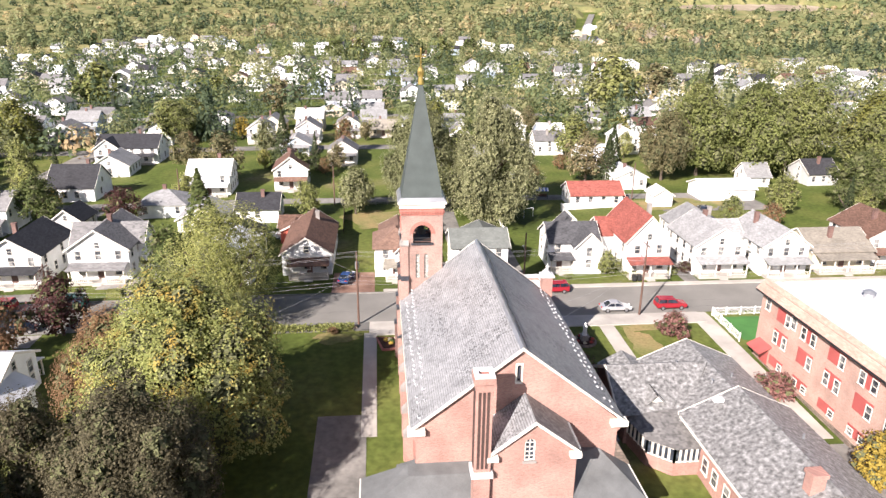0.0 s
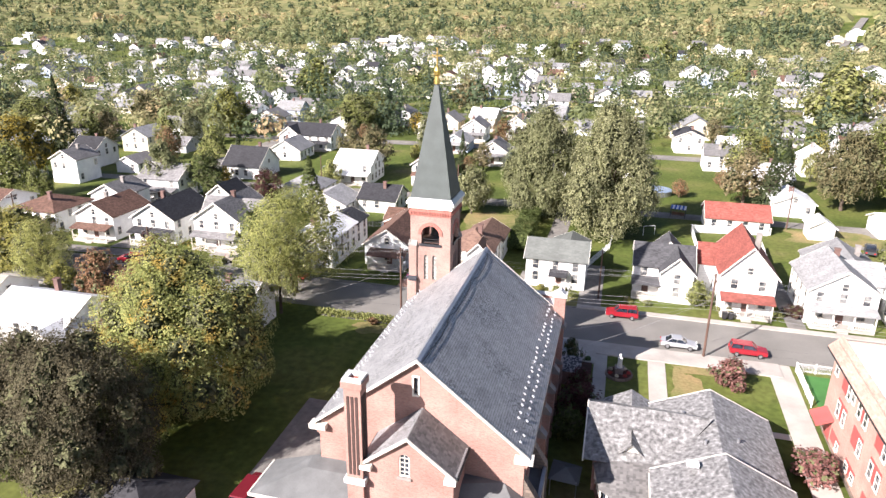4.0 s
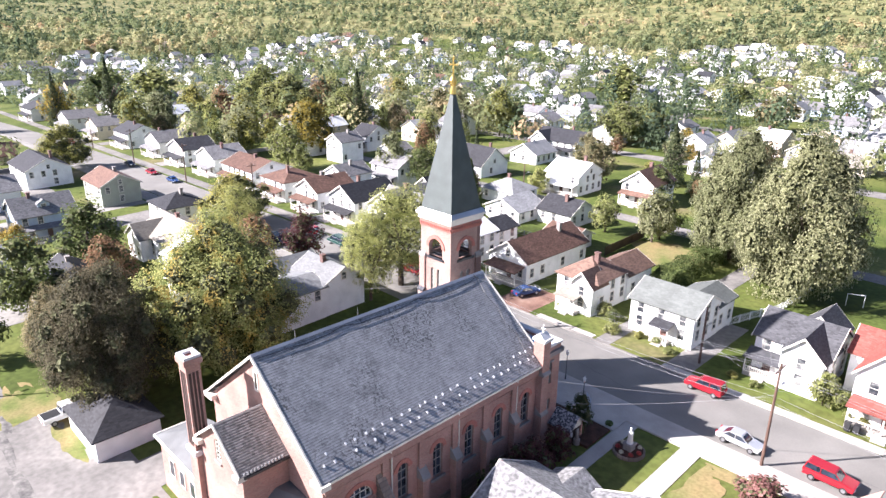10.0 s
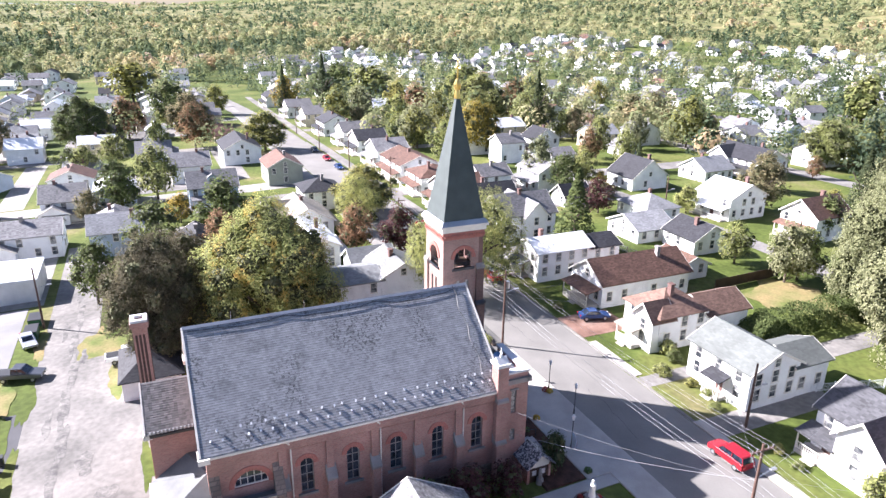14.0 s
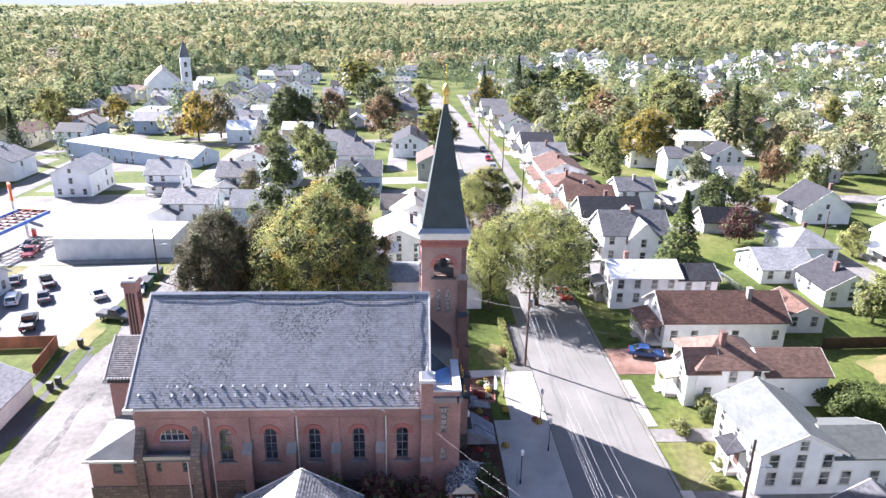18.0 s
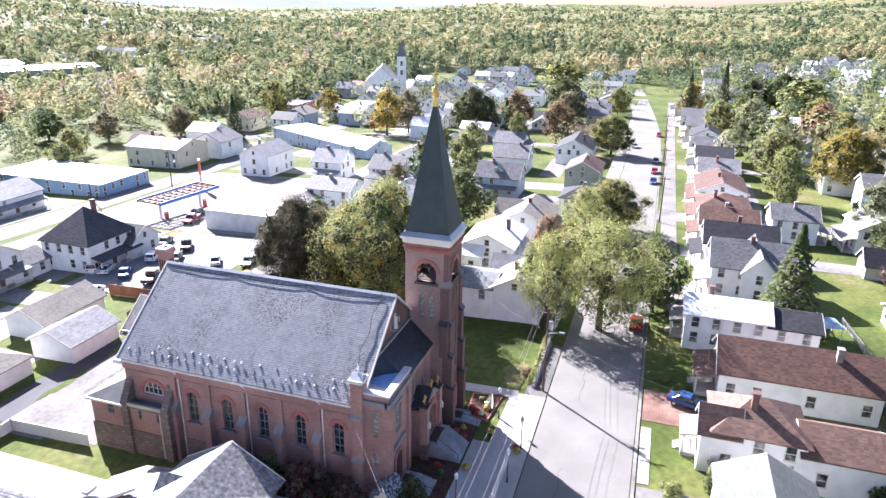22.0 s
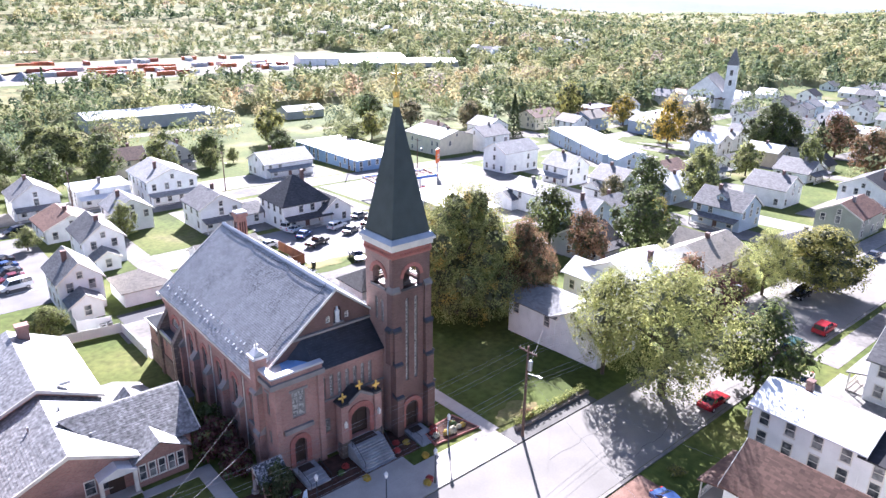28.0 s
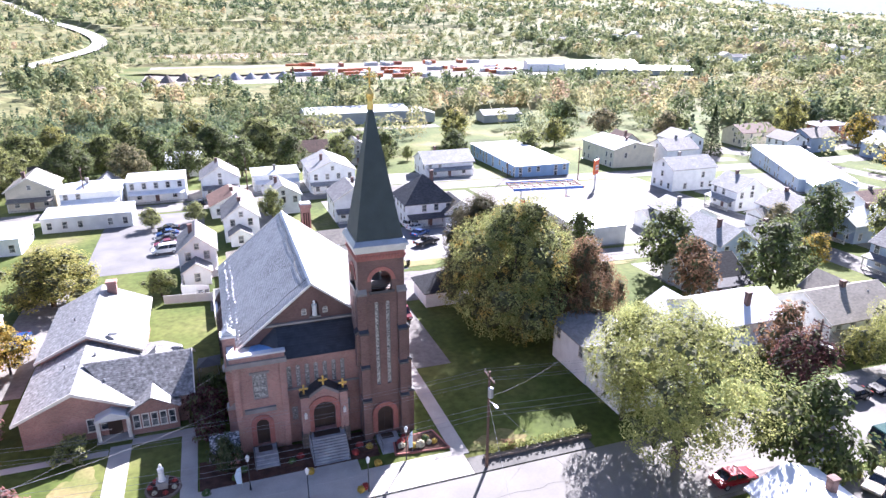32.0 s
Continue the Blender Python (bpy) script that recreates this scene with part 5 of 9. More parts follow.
# ---- houses along the street, north side ----
house(-24.0, 109.0, 7.2, 10.4, 5.2, 1.5, "y", "white", "white", "", label="white clapboard house with a white coated roof", wing_roof="dark", wing=(0.2, 8.2, 6.6, 6.0, 4.8, 1.3, "y"), stoop=("s", -1.2, 4.0, 1.6, "pale"))
house(-12.0, 116.0, 8.2, 17.0, 3.9, 2.7, "y", "white", "brown", "", label="low white house with a long brown shingle roof", bare=0.35, stoop=("s", 0.4, 6.4, 2.4, "brown"))
house(-15.5, 129.5, 7.0, 6.0, 2.6, 1.4, "x", "white", "brown", "", chimney=False, label="small white outbuilding with brown roof", name="outbuilding")
house(2.9, 110.2, 7.2, 8.4, 5.0, 2.5, "y", "white", "tawny", "", kind="hip", wing=((1.6, -3.6, 3.8, 3.4, 4.7, 1.9, "y"), (0.6, 7.6, 6.4, 7.4, 4.2, 1.7, "y")), label="white house with brown hip roof and red front gable", stoop=("s", -0.2, 3.4, 2.6, "tan"))
house(16.9, 109.8, 9.4, 7.8, 4.9, 2.0, "x", "white", "moss", "", chimney=False, wing=((1.6, 6.2, 6.0, 5.6, 4.2, 1.3, "y")), label="white clapboard house with a grey roof and stoop canopy", stoop=("s", 0.6, 2.6, 1.5, "dark"))
house(33.4, 111.0, 8.6, 7.6, 5.0, 2.4, "x", "white", "char", "", chimney=False, wing=((1.9, -3.3, 4.7, 5.6, 5.0, 2.3, "y"), (1.0, 4.5, 4.6, 5.0, 5.0, 2.2, "y")), label="white house with charcoal cross gable roof", stoop=("s", -2.5, 4.0, 2.2, "char"))
house(45.0, 109.6, 7.6, 12.0, 6.2, 4.2, "y", "white", "red", "s", wing=((-3.6, 4.0, 5.0, 6.4, 5.2, 2.2, "x")), label="tall white house with red roof and red porch roof")
house(57.5, 108.6, 9.0, 11.0, 5.3, 3.0, "y", "white", "pale", "s", wing=((4.0, 3.0, 5.0, 7.0, 5.0, 2.2, "x")), label="white stucco house with pale grey roof")
house(68.5, 107.8, 8.2, 11.5, 5.3, 2.8, "y", "white", "pale", "s", label="white house with pale roof and a shaded porch")
house(80.0, 108.5, 11.0, 10.0, 3.6, 2.6, "x", "cream", "tan", "s", label="cream bungalow with tan shingle roof")
house(91.5, 111.0, 11.0, 11.0, 5.2, 3.0, "y", "white", "brown", "s", wing=((4.0, 2, 7.0, 7.0, 4.8, 2.2, "x")))
house(104.0, 112.0, 10.0, 11.0, 5.2, 3.0, "y", "white", "grey", "s")
house(-45.3, 114.0, 9.5, 12.0, 5.6, 3.2, "y", "white", "grey", "s", dormer="s", wing=((0, 1.0, 11.5, 5.0, 5.4, 2.6, "x")), label="white gambrel-like house with grey roof, dormer and hip porch")
house(-58.5, 113.5, 9.0, 12.0, 5.2, 2.8, "y", "white", "dark", "s")
house(-71.5, 112.5, 8.5, 10.5, 5.0, 2.4, "y", "white", "brown", "s")
house(-86.0, 112.5, 10.5, 10.5, 5.0, 2.2, "y", "white", "brown", "s", kind="hip")
house(-104.0, 113.0, 16.0, 11.0, 5.2, 2.2, "x", "white", "brown", "s", label="long white house with brown roof and porches")
house(-124.0, 113.5, 11.0, 10.0, 5.2, 2.6, "y", "white", "grey", "s")
house(-143.0, 113.5, 11.0, 10.0, 5.2, 2.6, "y", "white", "dark", "s")
house(-162.0, 114.0, 11.0, 10.0, 5.2, 2.6, "y", "white", "grey", "s")
house(-186.0, 113.5, 13.0, 11.0, 5.2, 2.6, "x", "white", "dark", "s")
house(-212.0, 112.5, 12.0, 11.0, 5.2, 2.6, "y", "cream", "grey", "s")
house(-240.0, 111.0, 12.0, 11.0, 5.2, 2.6, "y", "white", "grey", "s")
house(-284.0, 109.0, 14.0, 11.0, 5.2, 2.6, "x", "white", "dark", "s")
# ---- south side, west of the church ----
house(-25.0, 80.2, 8.6, 7.4, 5.0, 2.0, "x", "white", "mid", "", label="white house with grey roof beside the church lawn", bare=0.68, wing=((0.6, -7.6, 7.6, 8.4, 4.85, 1.0, "y"), (-6.5, -2.0, 6.0, 7.0, 4.4, 2.0, "y")))
house(-46.5, 71.0, 12.0, 9.5, 4.8, 2.2, "x", "white", "white", "n", wing=((5.0, -4.0, 6.0, 7.0, 3.6, 1.8, "y")), label="white house with pale coated roof and rear wing")
house(-63.5, 74.0, 13.0, 10.0, 4.6, 2.6, "x", "white", "tan", "n", wing=((-3.5, -3.0, 6.0, 8.0, 4.4, 2.2, "y")))
house(-83.0, 82.5, 9.0, 9.0, 4.8, 2.2, "x", "white", "dark", "n", kind="hip")
house(-98.0, 60.0, 9.0, 11.0, 5.2, 3.0, "y", "blue", "grey", "e", dormer="e", label="pale blue house with grey gable roof and porch")
house(-113.5, 79.5, 12.0, 9.0, 5.2, 2.4, "x", "green", "brown", "", label="grey-green house with brown roof", wing=((-7.0, 0.5, 7.0, 7.0, 4.0, 1.8, "x")))
house(-127.0, 57.0, 10.0, 10.0, 5.0, 2.8, "y", "white", "grey", "")
house(-148.0, 73.0, 16.0, 11.0, 5.2, 2.8, "x", "white", "dark", "")
house(-100.5, 28.5, 10.0, 9.0, 5.2, 2.8, "y", "white", "grey", "e", wing=((4.6, -2.0, 5.0, 6.0, 3.0, 1.6, "x")))
house(-108.5, 38.5, 10.0, 9.0, 4.4, 2.4, "x", "blue", "white", "e", label="pale blue house with pale roof")
house(-83.0, 39.0, 8.0, 7.5, 3.2, 1.8, "x", "white", "grey", "")
house(-75.0, 24.5, 9.0, 11.0, 5.0, 2.0, "y", "white", "grey", "", wing=((3.5, -5.0, 6.0, 6.0, 3.0, 1.4, "x")))
house(-103.5, 9.5, 9.0, 9.0, 5.4, 2.8, "y", "white", "pale", "e")
house(-104.5, -13.0, 14.0, 9.4, 6.6, 2.4, "x", "white", "pale", "", label="large white three-storey house with red painted base", windows=True)
house(-149.5, -16.5, 15.0, 48.0, 5.2, 0.6, "y", "blue", "white", "", chimney=False, kind="flat", label="long low pale blue building with a flat white roof", name="shop", rz=-28, wing=(0, 26.0, 11.0, 8.0, 5.0, 2.4, "y"))
house(-108.0, -51.5, 15.0, 19.0, 6.6, 2.0, "y", "cream", "pale", "", label="cream three-storey apartment house")
house(-124.0, -44.0, 12.0, 11.0, 6.0, 2.6, "x", "white", "grey", "")
house(-138.0, -58.0, 11.0, 11.0, 6.0, 2.6, "y", "white", "grey", "")
# ---- back street, south ----
house(-73.0, -55.5, 17.5, 37.0, 4.6, 0.4, "y", "store", "white", "", chimney=False, kind="flat", label="flat-roofed store with blue walls and white roof", name="shop")
house(-46.0, -49.5, 15.0, 11.0, 4.6, 2.6, "x", "white", "pale", "n")
house(-10.0, -43.0, 12.0, 15.0, 6.2, 2.6, "y", "white", "pale", "n", label="tall white gabled building with brick ground floor", wing=((0, 7.8, 11.5, 1.2, 3.0, 0.3, "x")))
house(4.0, -47.0, 12.0, 9.0, 4.8, 1.2, "x", "white", "white", "n", kind="hip")
house(18.5, -45.5, 9.5, 9.5, 5.2, 3.0, "y", "white", "grey", "n", dormer="n")
house(34.0, -45.5, 14.0, 10.0, 5.6, 0.5, "x", "white", "white", "n", kind="flat", label="flat-roofed white building with brown brick ground floor", chimney=False)
house(48.5, -41.5, 13.5, 10.0, 5.0, 1.6, "x", "white", "white", "n", kind="hip")
house(62.5, -48.0, 10.5, 11.0, 5.2, 3.0, "y", "cream", "tan", "n")
house(78.0, -44.0, 12.0, 11.0, 5.2, 2.8, "y", "white", "grey", "n")
house(64.0, -10.0, 14.0, 12.0, 3.6, 0.8, "x", "white", "white", "", kind="flat", chimney=False, label="low flat-roofed white building by the parking lot", name="shop")
house(47.0, -23.0, 18.0, 9.0, 3.4, 0.8, "x", "block", "metal", "", kind="flat", chimney=False, label="low open-fronted building with a pale metal roof", name="shop")
house(-24.2, -0.8, 11.0, 10.6, 5.6, 5.2, "x", "white", "char", "n", kind="hip", wing=((-6.4, 3.2, 7.0, 7.6, 3.6, 2.4, "y")), label="white house with dark hip roof and rear garage wing")
house(-9.5, -10.5, 9.0, 10.0, 5.4, 2.6, "y", "white", "grey", "n", wing=((-5.5, 3.0, 7.0, 6.0, 3.0, 1.6, "x")))
house(15.5, -3.5, 7.0, 10.0, 5.4, 2.6, "y", "white", "grey", "", wing=((0.5, 6.5, 4.0, 4.0, 2.8, 1.2, "y")))
house(5.0, -21.5, 8.0, 9.0, 4.8, 2.4, "y", "white", "pale", "")
house(24.0, 17.0, 6.2, 9.0, 5.6, 2.6, "y", "white", "grey", "", wing=((0.3, 6.0, 4.4, 4.0, 3.0, 1.4, "y")), label="narrow tall white house with a small rear lean-to")
house(15.2, 20.5, 7.5, 7.5, 2.7, 2.0, "x", "white", "tan", "", chimney=False, label="white garage with a tan hip roof", kind="hip", windows=False, name="garage")
house(-1.5, 15.0, 11.0, 7.0, 2.8, 1.8, "x", "white", "tan", "", chimney=False, label="long white garage with a tan roof", windows=False, name="garage")
house(4.0, 24.0, 8.0, 7.0, 2.8, 1.6, "x", "white", "pale", "", chimney=False, label="white garage with a pale grey roof", windows=False, name="garage")
house(-13.8, 44.2, 8.6, 6.6, 2.7, 2.1, "x", "white", "dark", "", chimney=False, kind="hip", label="white garage with a dark hip roof under the maples", name="garage", windows=False)
house(-53.2, 17.6, 10.4, 21.4, 4.4, 0.3, "y", "block", "white", "", chimney=False, kind="flat", label="long white flat-roofed block building beside the forecourt", name="warehouse", windows=False)
house(-70.0, 41.0, 8.0, 12.0, 5.0, 2.6, "y", "blue", "pale", "")
# ---- yards and blocks to the north ----
house(49.5, 149.0, 12.0, 8.0, 3.0, 2.2, "x", "white", "red", "", chimney=False, label="white double garage with red roof", name="garage")
house(65.0, 147.0, 4.5, 4.5, 2.8, 1.4, "y", "white", "white", "", chimney=False, name="shed", label="small white shed with white roof", windows=False)
house(83.0, 153.0, 13.0, 8.0, 2.8, 1.6, "x", "white", "white", "", chimney=False, label="white open carport with pale roof", name="carport", windows=False)
house(-16.0, 126.5, 5.0, 5.0, 2.6, 1.2, "y", "red", "brown", "", chimney=False, name="shed", label="small red shed with brown roof", windows=False)
house(-25.0, 142.0, 8.5, 8.5, 3.0, 2.4, "x", "white", "dark", "", label="small white house with dark roof and green door")
house(-35.0, 137.0, 9.5, 9.0, 2.8, 2.2, "y", "white", "pale", "", chimney=False, label="white garage with pale roof", name="garage")
house(-46.0, 148.0, 10.0, 9.0, 3.0, 2.4, "x", "white", "pale", "", kind="hip")
house(-71.0, 165.0, 10.5, 11.0, 3.6, 4.2, "x", "white", "dark", "", label="white storey-and-a-half house with steep black roof")
house(-72.0, 206.0, 17.0, 11.0, 5.0, 3.0, "x", "white", "dark", "s", wing=((-5, -3, 7, 8, 5, 2.6, "y")))
house(-104.0, 238.0, 11.0, 9.0, 5.0, 2.6, "y", "white", "grey", "s")
house(-106.0, 272.0, 12.0, 9.0, 5.0, 2.6, "x", "white", "grey", "")
house(-113.5, 149.0, 8.0, 8.0, 6.4, 2.2, "y", "white", "grey", "", label="tall narrow white house")
house(-106.0, 163.0, 7.0, 8.0, 2.8, 1.8, "y", "white", "grey", "", chimney=False, name="garage", label="white garage with grey roof")
house(-10.0, 198.0, 8.0, 9.0, 4.0, 2.6, "y", "white", "grey", "s")
house(2.0, 243.0, 10.0, 9.0, 3.2, 2.2, "x", "tan", "tan", "s")
house(-10.0, 241.0, 8.0, 9.0, 5.0, 2.6, "y", "white", "grey", "s")
house(-23.0, 231.0, 8.0, 9.0, 5.0, 2.6, "y", "white", "grey", "s")
house(-39.0, 233.0, 8.0, 9.0, 5.0, 2.6, "y", "white", "pale", "s")
house(-17.0, 307.0, 11.0, 9.0, 5.0, 2.6, "x", "white", "grey", "s")
house(53.0, 208.0, 9.0, 8.0, 4.6, 2.4, "x", "white", "grey", "")
house(78.0, 209.0, 8.0, 9.0, 5.0, 2.8, "y", "white", "white", "")
house(120.0, 200.0, 12.0, 9.0, 4.6, 2.4, "x", "white", "grey", "")
house(151.0, 218.0, 13.0, 9.0, 4.6, 2.4, "x", "white", "brown", "")
house(130.0, 150.0, 11.0, 9.0, 4.6, 2.4, "y", "white", "grey", "s")


PAVED_BRIGHT = blotchy("sun_bleached_concrete", [(0.3, (0.23, 0.22, 0.2)), (0.5, (0.29, 0.275, 0.25)), (0.7, (0.35, 0.33, 0.305))], 0.1, 1.0, 0.9, 0.1)
# ---- paving and yards ----
sheet("pavement", 9.0, 24.5, 82.4, 85.05, 0.17, CONCRETE, "wide concrete apron before the church steps", 4, 0.3)
sheet("pavement", -0.5, 9.0, 84.3, 85.05, 0.17, CONCRETE, "concrete pavement by the flower bed", 4, 0.3)
sheet("pavement", -2.2, -0.5, 62.0, 85.05, 0.06, CONCRETE, "pale concrete walk beside the church lawn", 3, 0.15)
sheet("driveway", -7.0, -1.6, 40.5, 66.0, 0.04, ASPHALT_PALE, "pale asphalt drive behind the church", 3)
sheet("pavement", 31.0, 33.1, 71.5, 85.0, 0.06, CONCRETE, "concrete walk across the front lawn", 3, 0.15)
sheet("pavement", 45.5, 48.3, 58.0, 88.4, 0.06, CONCRETE, "concrete walk between rectory and school", 3, 0.15)
sheet("pavement", 24.4, 26.0, 70.5, 85.0, 0.06, CONCRETE, "concrete walk to the statue", 3, 0.15)
sheet("pavement", 33.2, 45.4, 72.0, 73.0, 0.06, CONCRETE, "narrow concrete walk along the rectory", 3, 0.15)
sheet("pavement", 24.5, 31.0, 70.6, 71.8, 0.07, CONCRETE, "narrow concrete walk by the porch", 3, 0.15)
sheet("alley", -75, 22.5, 30.5, 37.5, 0.04, ASPHALT_PALE, "pale patched alley behind the church", 4)
sheet("yard", -24, 21.5, 37.5, 44.0, 0.035, ASPHALT_PALE, "pale worn yard behind the church", 4)
sheet("parking_lot", -45, -12.5, 3.5, 27.0, 0.04, plain("lot_asphalt", (0.22, 0.215, 0.21), 0.9, 0.2, 0.2, 5), "grey asphalt parking lot", 4)
sheet("driveway", -12.0, 21.0, 26.5, 30.5, 0.03, ASPHALT_DARK, "dark asphalt garage court", 4)
sheet("forecourt", -99, -45.5, -27, 29, 0.03, PAVED_BRIGHT, "pale concrete forecourt of the filling station", 5)
sheet("parking_lot", 23.0, 44.0, -27, 14.5, 0.035, plain("brown_asphalt", (0.155, 0.15, 0.147), 0.9, 0.25, 0.2, 5), "dark asphalt car park with painted bays", 5)
sheet("road", -330, 330, -37.0, -28.5, 0.05, ASPHALT_PALE, "pale asphalt back street", 6)
sheet("road", -97.5, -89.5, -28.4, 88.4, 0.05, ASPHALT_PALE, "pale asphalt cross street", 5)
sheet("road", 44.5, 50.5, 14.5, 57.0, 0.05, ASPHALT_PALE, "lane beside the school", 5)
sheet("alley", -120, 90, 152.0, 156.5, 0.04, ASPHALT_PALE, "pale gravel alley behind the gardens", 6)
sheet("road", -92, -84, 98.9, 330, 0.05, ASPHALT_PALE, "pale side street climbing the town", 6)
sheet("road", -260, 120, 216, 223, 0.05, ASPHALT_PALE, "pale cross street among the houses", 6)
for k, y in enumerate((286, 345, 405, 470, 540)):
    sheet("road", -300, 140 + 30 * k, y, y + 7, 0.06, ASPHALT_PALE, "pale residential street on the slope", 8)
for x0, x1, y0, y1 in ((21.0, 24.5, 100.1, 118.0), (50.5, 53.0, 100.1, 130.0), (13.0, 16.5, 118.0, 152.0), (64.0, 90.0, 141.0, 152.0), (-39.5, -33.0, 100.1, 118.0)):
    sheet("driveway", x0, x1, y0, y1, 0.04, ASPHALT_PALE, "pale driveway beside a house", 4)
sheet("driveway", -7.6, -0.8, 99.4, 108.0, 0.045, blotchy("reddish_gravel", [(0.3, (0.17, 0.10, 0.075)), (0.5, (0.25, 0.15, 0.115)), (0.7, (0.31, 0.21, 0.165))], 0.5, 5.0), "reddish gravel drive beside a house", 3)
sheet("pavement", 0.6, 10.4, 99.4, 100.5, 0.07, CONCRETE, "short concrete walk along the verge", 3, 0.12)
sheet("driveway", 10.9, 13.2, 99.4, 112.0, 0.05, ASPHALT_PALE, "narrow worn path between two houses", 3)
sheet("playground", 49.6, 58.0, 79.5, 86.5, 0.04, plain("play_turf", (0.05, 0.17, 0.035), 0.9, 0.2), "bright green play area turf", 4)


PAVED = blotchy("pale_concrete_paving", [(0.3, (0.24, 0.228, 0.21)), (0.5, (0.31, 0.295, 0.27)), (0.7, (0.38, 0.36, 0.33))], 0.12, 1.5, 0.9, 0.1)
ASPHALT_MEND = blotchy("broken_dark_asphalt", [(0.35, (0.12, 0.115, 0.11)), (0.55, (0.21, 0.2, 0.185)), (0.7, (0.29, 0.275, 0.25))], 0.9, 4.0, 0.92, 0.2)


def patch(name, cx, cy, rx, ry, material, label, seed, lift=0.0):
    """An irregular patch of other ground."""
    q = random.Random(seed)
    n = 36
    ph = [q.uniform(0, 6.28) for _ in range(4)]
    g = Geo()
    vs = [(cx, cy, gz(cx, cy) + 0.07 + lift)]
    for k in (0.5, 1.0):
        for i in range(n):
            a = 6.2832 * i / n
            r = k * (1 + 0.16 * math.sin(3 * a + ph[0]) + 0.12 * math.sin(5 * a + ph[1]) + 0.08 * math.sin(9 * a + ph[2]))
            x, y = cx + rx * r * math.cos(a), cy + ry * r * math.sin(a)
            vs.append((x, y, gz(x, y) + (0.065 if k < 1 else 0.052) + lift))
    g.add(vs, [(0, 1 + i, 1 + (i + 1) % n) for i in range(n)] + [(1 + i, 1 + n + i, 1 + n + (i + 1) % n, 1 + (i + 1) % n) for i in range(n)])
    structure(name, g, material, label)


patch("dry_patch", -6.0, 84.0, 3.0, 1.6, GRASS_DRY, "dry brown patch of lawn by the street", 1)
patch("dry_patch", -0.6, 139.0, 6.2, 6.6, GRASS_DRY, "bare dry garden patch", 2)
patch("dry_patch", 35.5, 79.0, 2.0, 4.5, GRASS_DRY, "dry strip of lawn beside the walk", 3)
patch("dry_patch", 38.0, 84.0, 4.0, 0.9, GRASS_DRY, "dry verge by the pavement", 4)
patch("dry_patch", -16.0, 27.0, 6.0, 1.6, GRASS_DRY, "dry grass strip by the alley", 5)
patch("dry_patch", -27.0, 38.5, 5.0, 3.5, GRASS_DRY, "bare earth beside the yard", 6)
patch("dry_patch", 70.0, 147.0, 12.0, 5.0, GRASS_DRY, "bare brown yard behind the houses", 7)
patch("dry_patch", 58.0, 165.0, 9.0, 5.0, GRASS_DRY, "dry brown garden ground", 8)
for k, (x, y, rx, ry) in enumerate(((-29, 38.8, 4.5, 1.3), (-15.5, 40.2, 4.0, 1.3), (-15, 30.3, 6.0, 0.8), (-30, 30.2, 5.0, 0.8), (3.5, 43.2, 4.0, 0.7), (-21, 41.5, 3.0, 1.6), (0.5, 30.2, 5.0, 0.7), (-47, 38.6, 7.0, 0.9), (12.5, 30.4, 4.0, 0.6))):
    patch("weedy_patch", x, y, rx, ry, GRASS_DRY if k % 2 else GRASS, "weedy worn grass at the edge of the yard", 40 + k)
for k, (x, y, rx, ry) in enumerate(((-58, 34.6, 6, 0.5), (-48, 34.2, 5, 0.6), (-38, 34.7, 5, 0.5), (-29, 34.3, 4, 0.6), (-20, 34.8, 5, 0.55), (-11, 34.4, 4.2, 0.6), (-4, 34.8, 3.5, 0.6), (3, 34.3, 4.0, 0.5), (11, 34.8, 4.0, 0.6), (-24, 35.9, 2.5, 0.5), (-8, 33.0, 2.8, 0.4), (-33, 33.1, 3.2, 0.4), (1, 37.2, 2.2, 0.8), (7, 39.4, 1.5, 1.0))):
    patch("asphalt_repair", x, y, rx, ry, ASPHALT_MEND, "darker broken repair in the pale asphalt", 60 + k)
patch("grass_island", -6.0, 28.2, 7.0, 1.1, GRASS, "strip of grass between lot and alley", 9)
for k in range(7):
    part("bay_line", Geo().box(32.2 - 4.6, 32.2, -14 + k * 3.4, -13.85 + k * 3.4, 0, 0.02), LINE, bpy.data.objects["parking_lot.001"]).location = (0, 0, gz(30, -14 + k * 3.4) + 0.04)
g = Geo()
rr = random.Random(8)
for k in range(9):
    x, y = rr.uniform(-60, 60), rr.uniform(90, 97.5)
    for j in range(10):
        nx, ny = x + rr.uniform(0.5, 1.6), y + rr.uniform(-0.35, 0.35)
        g.add([(x, y - 0.02, 0.862), (nx, ny - 0.02, 0.862), (nx, ny + 0.02, 0.862), (x, y + 0.02, 0.862)], [(0, 1, 2, 3)])
        x, y = nx, ny
tagged(part("crack_sealing", g, ASPHALT_DARK), "dark sealed cracks wandering over the street", kind="structure")


# ---- rectory and parish hall ----
def slope(quad, row=0.28):
    return course_roof(*quad, row)


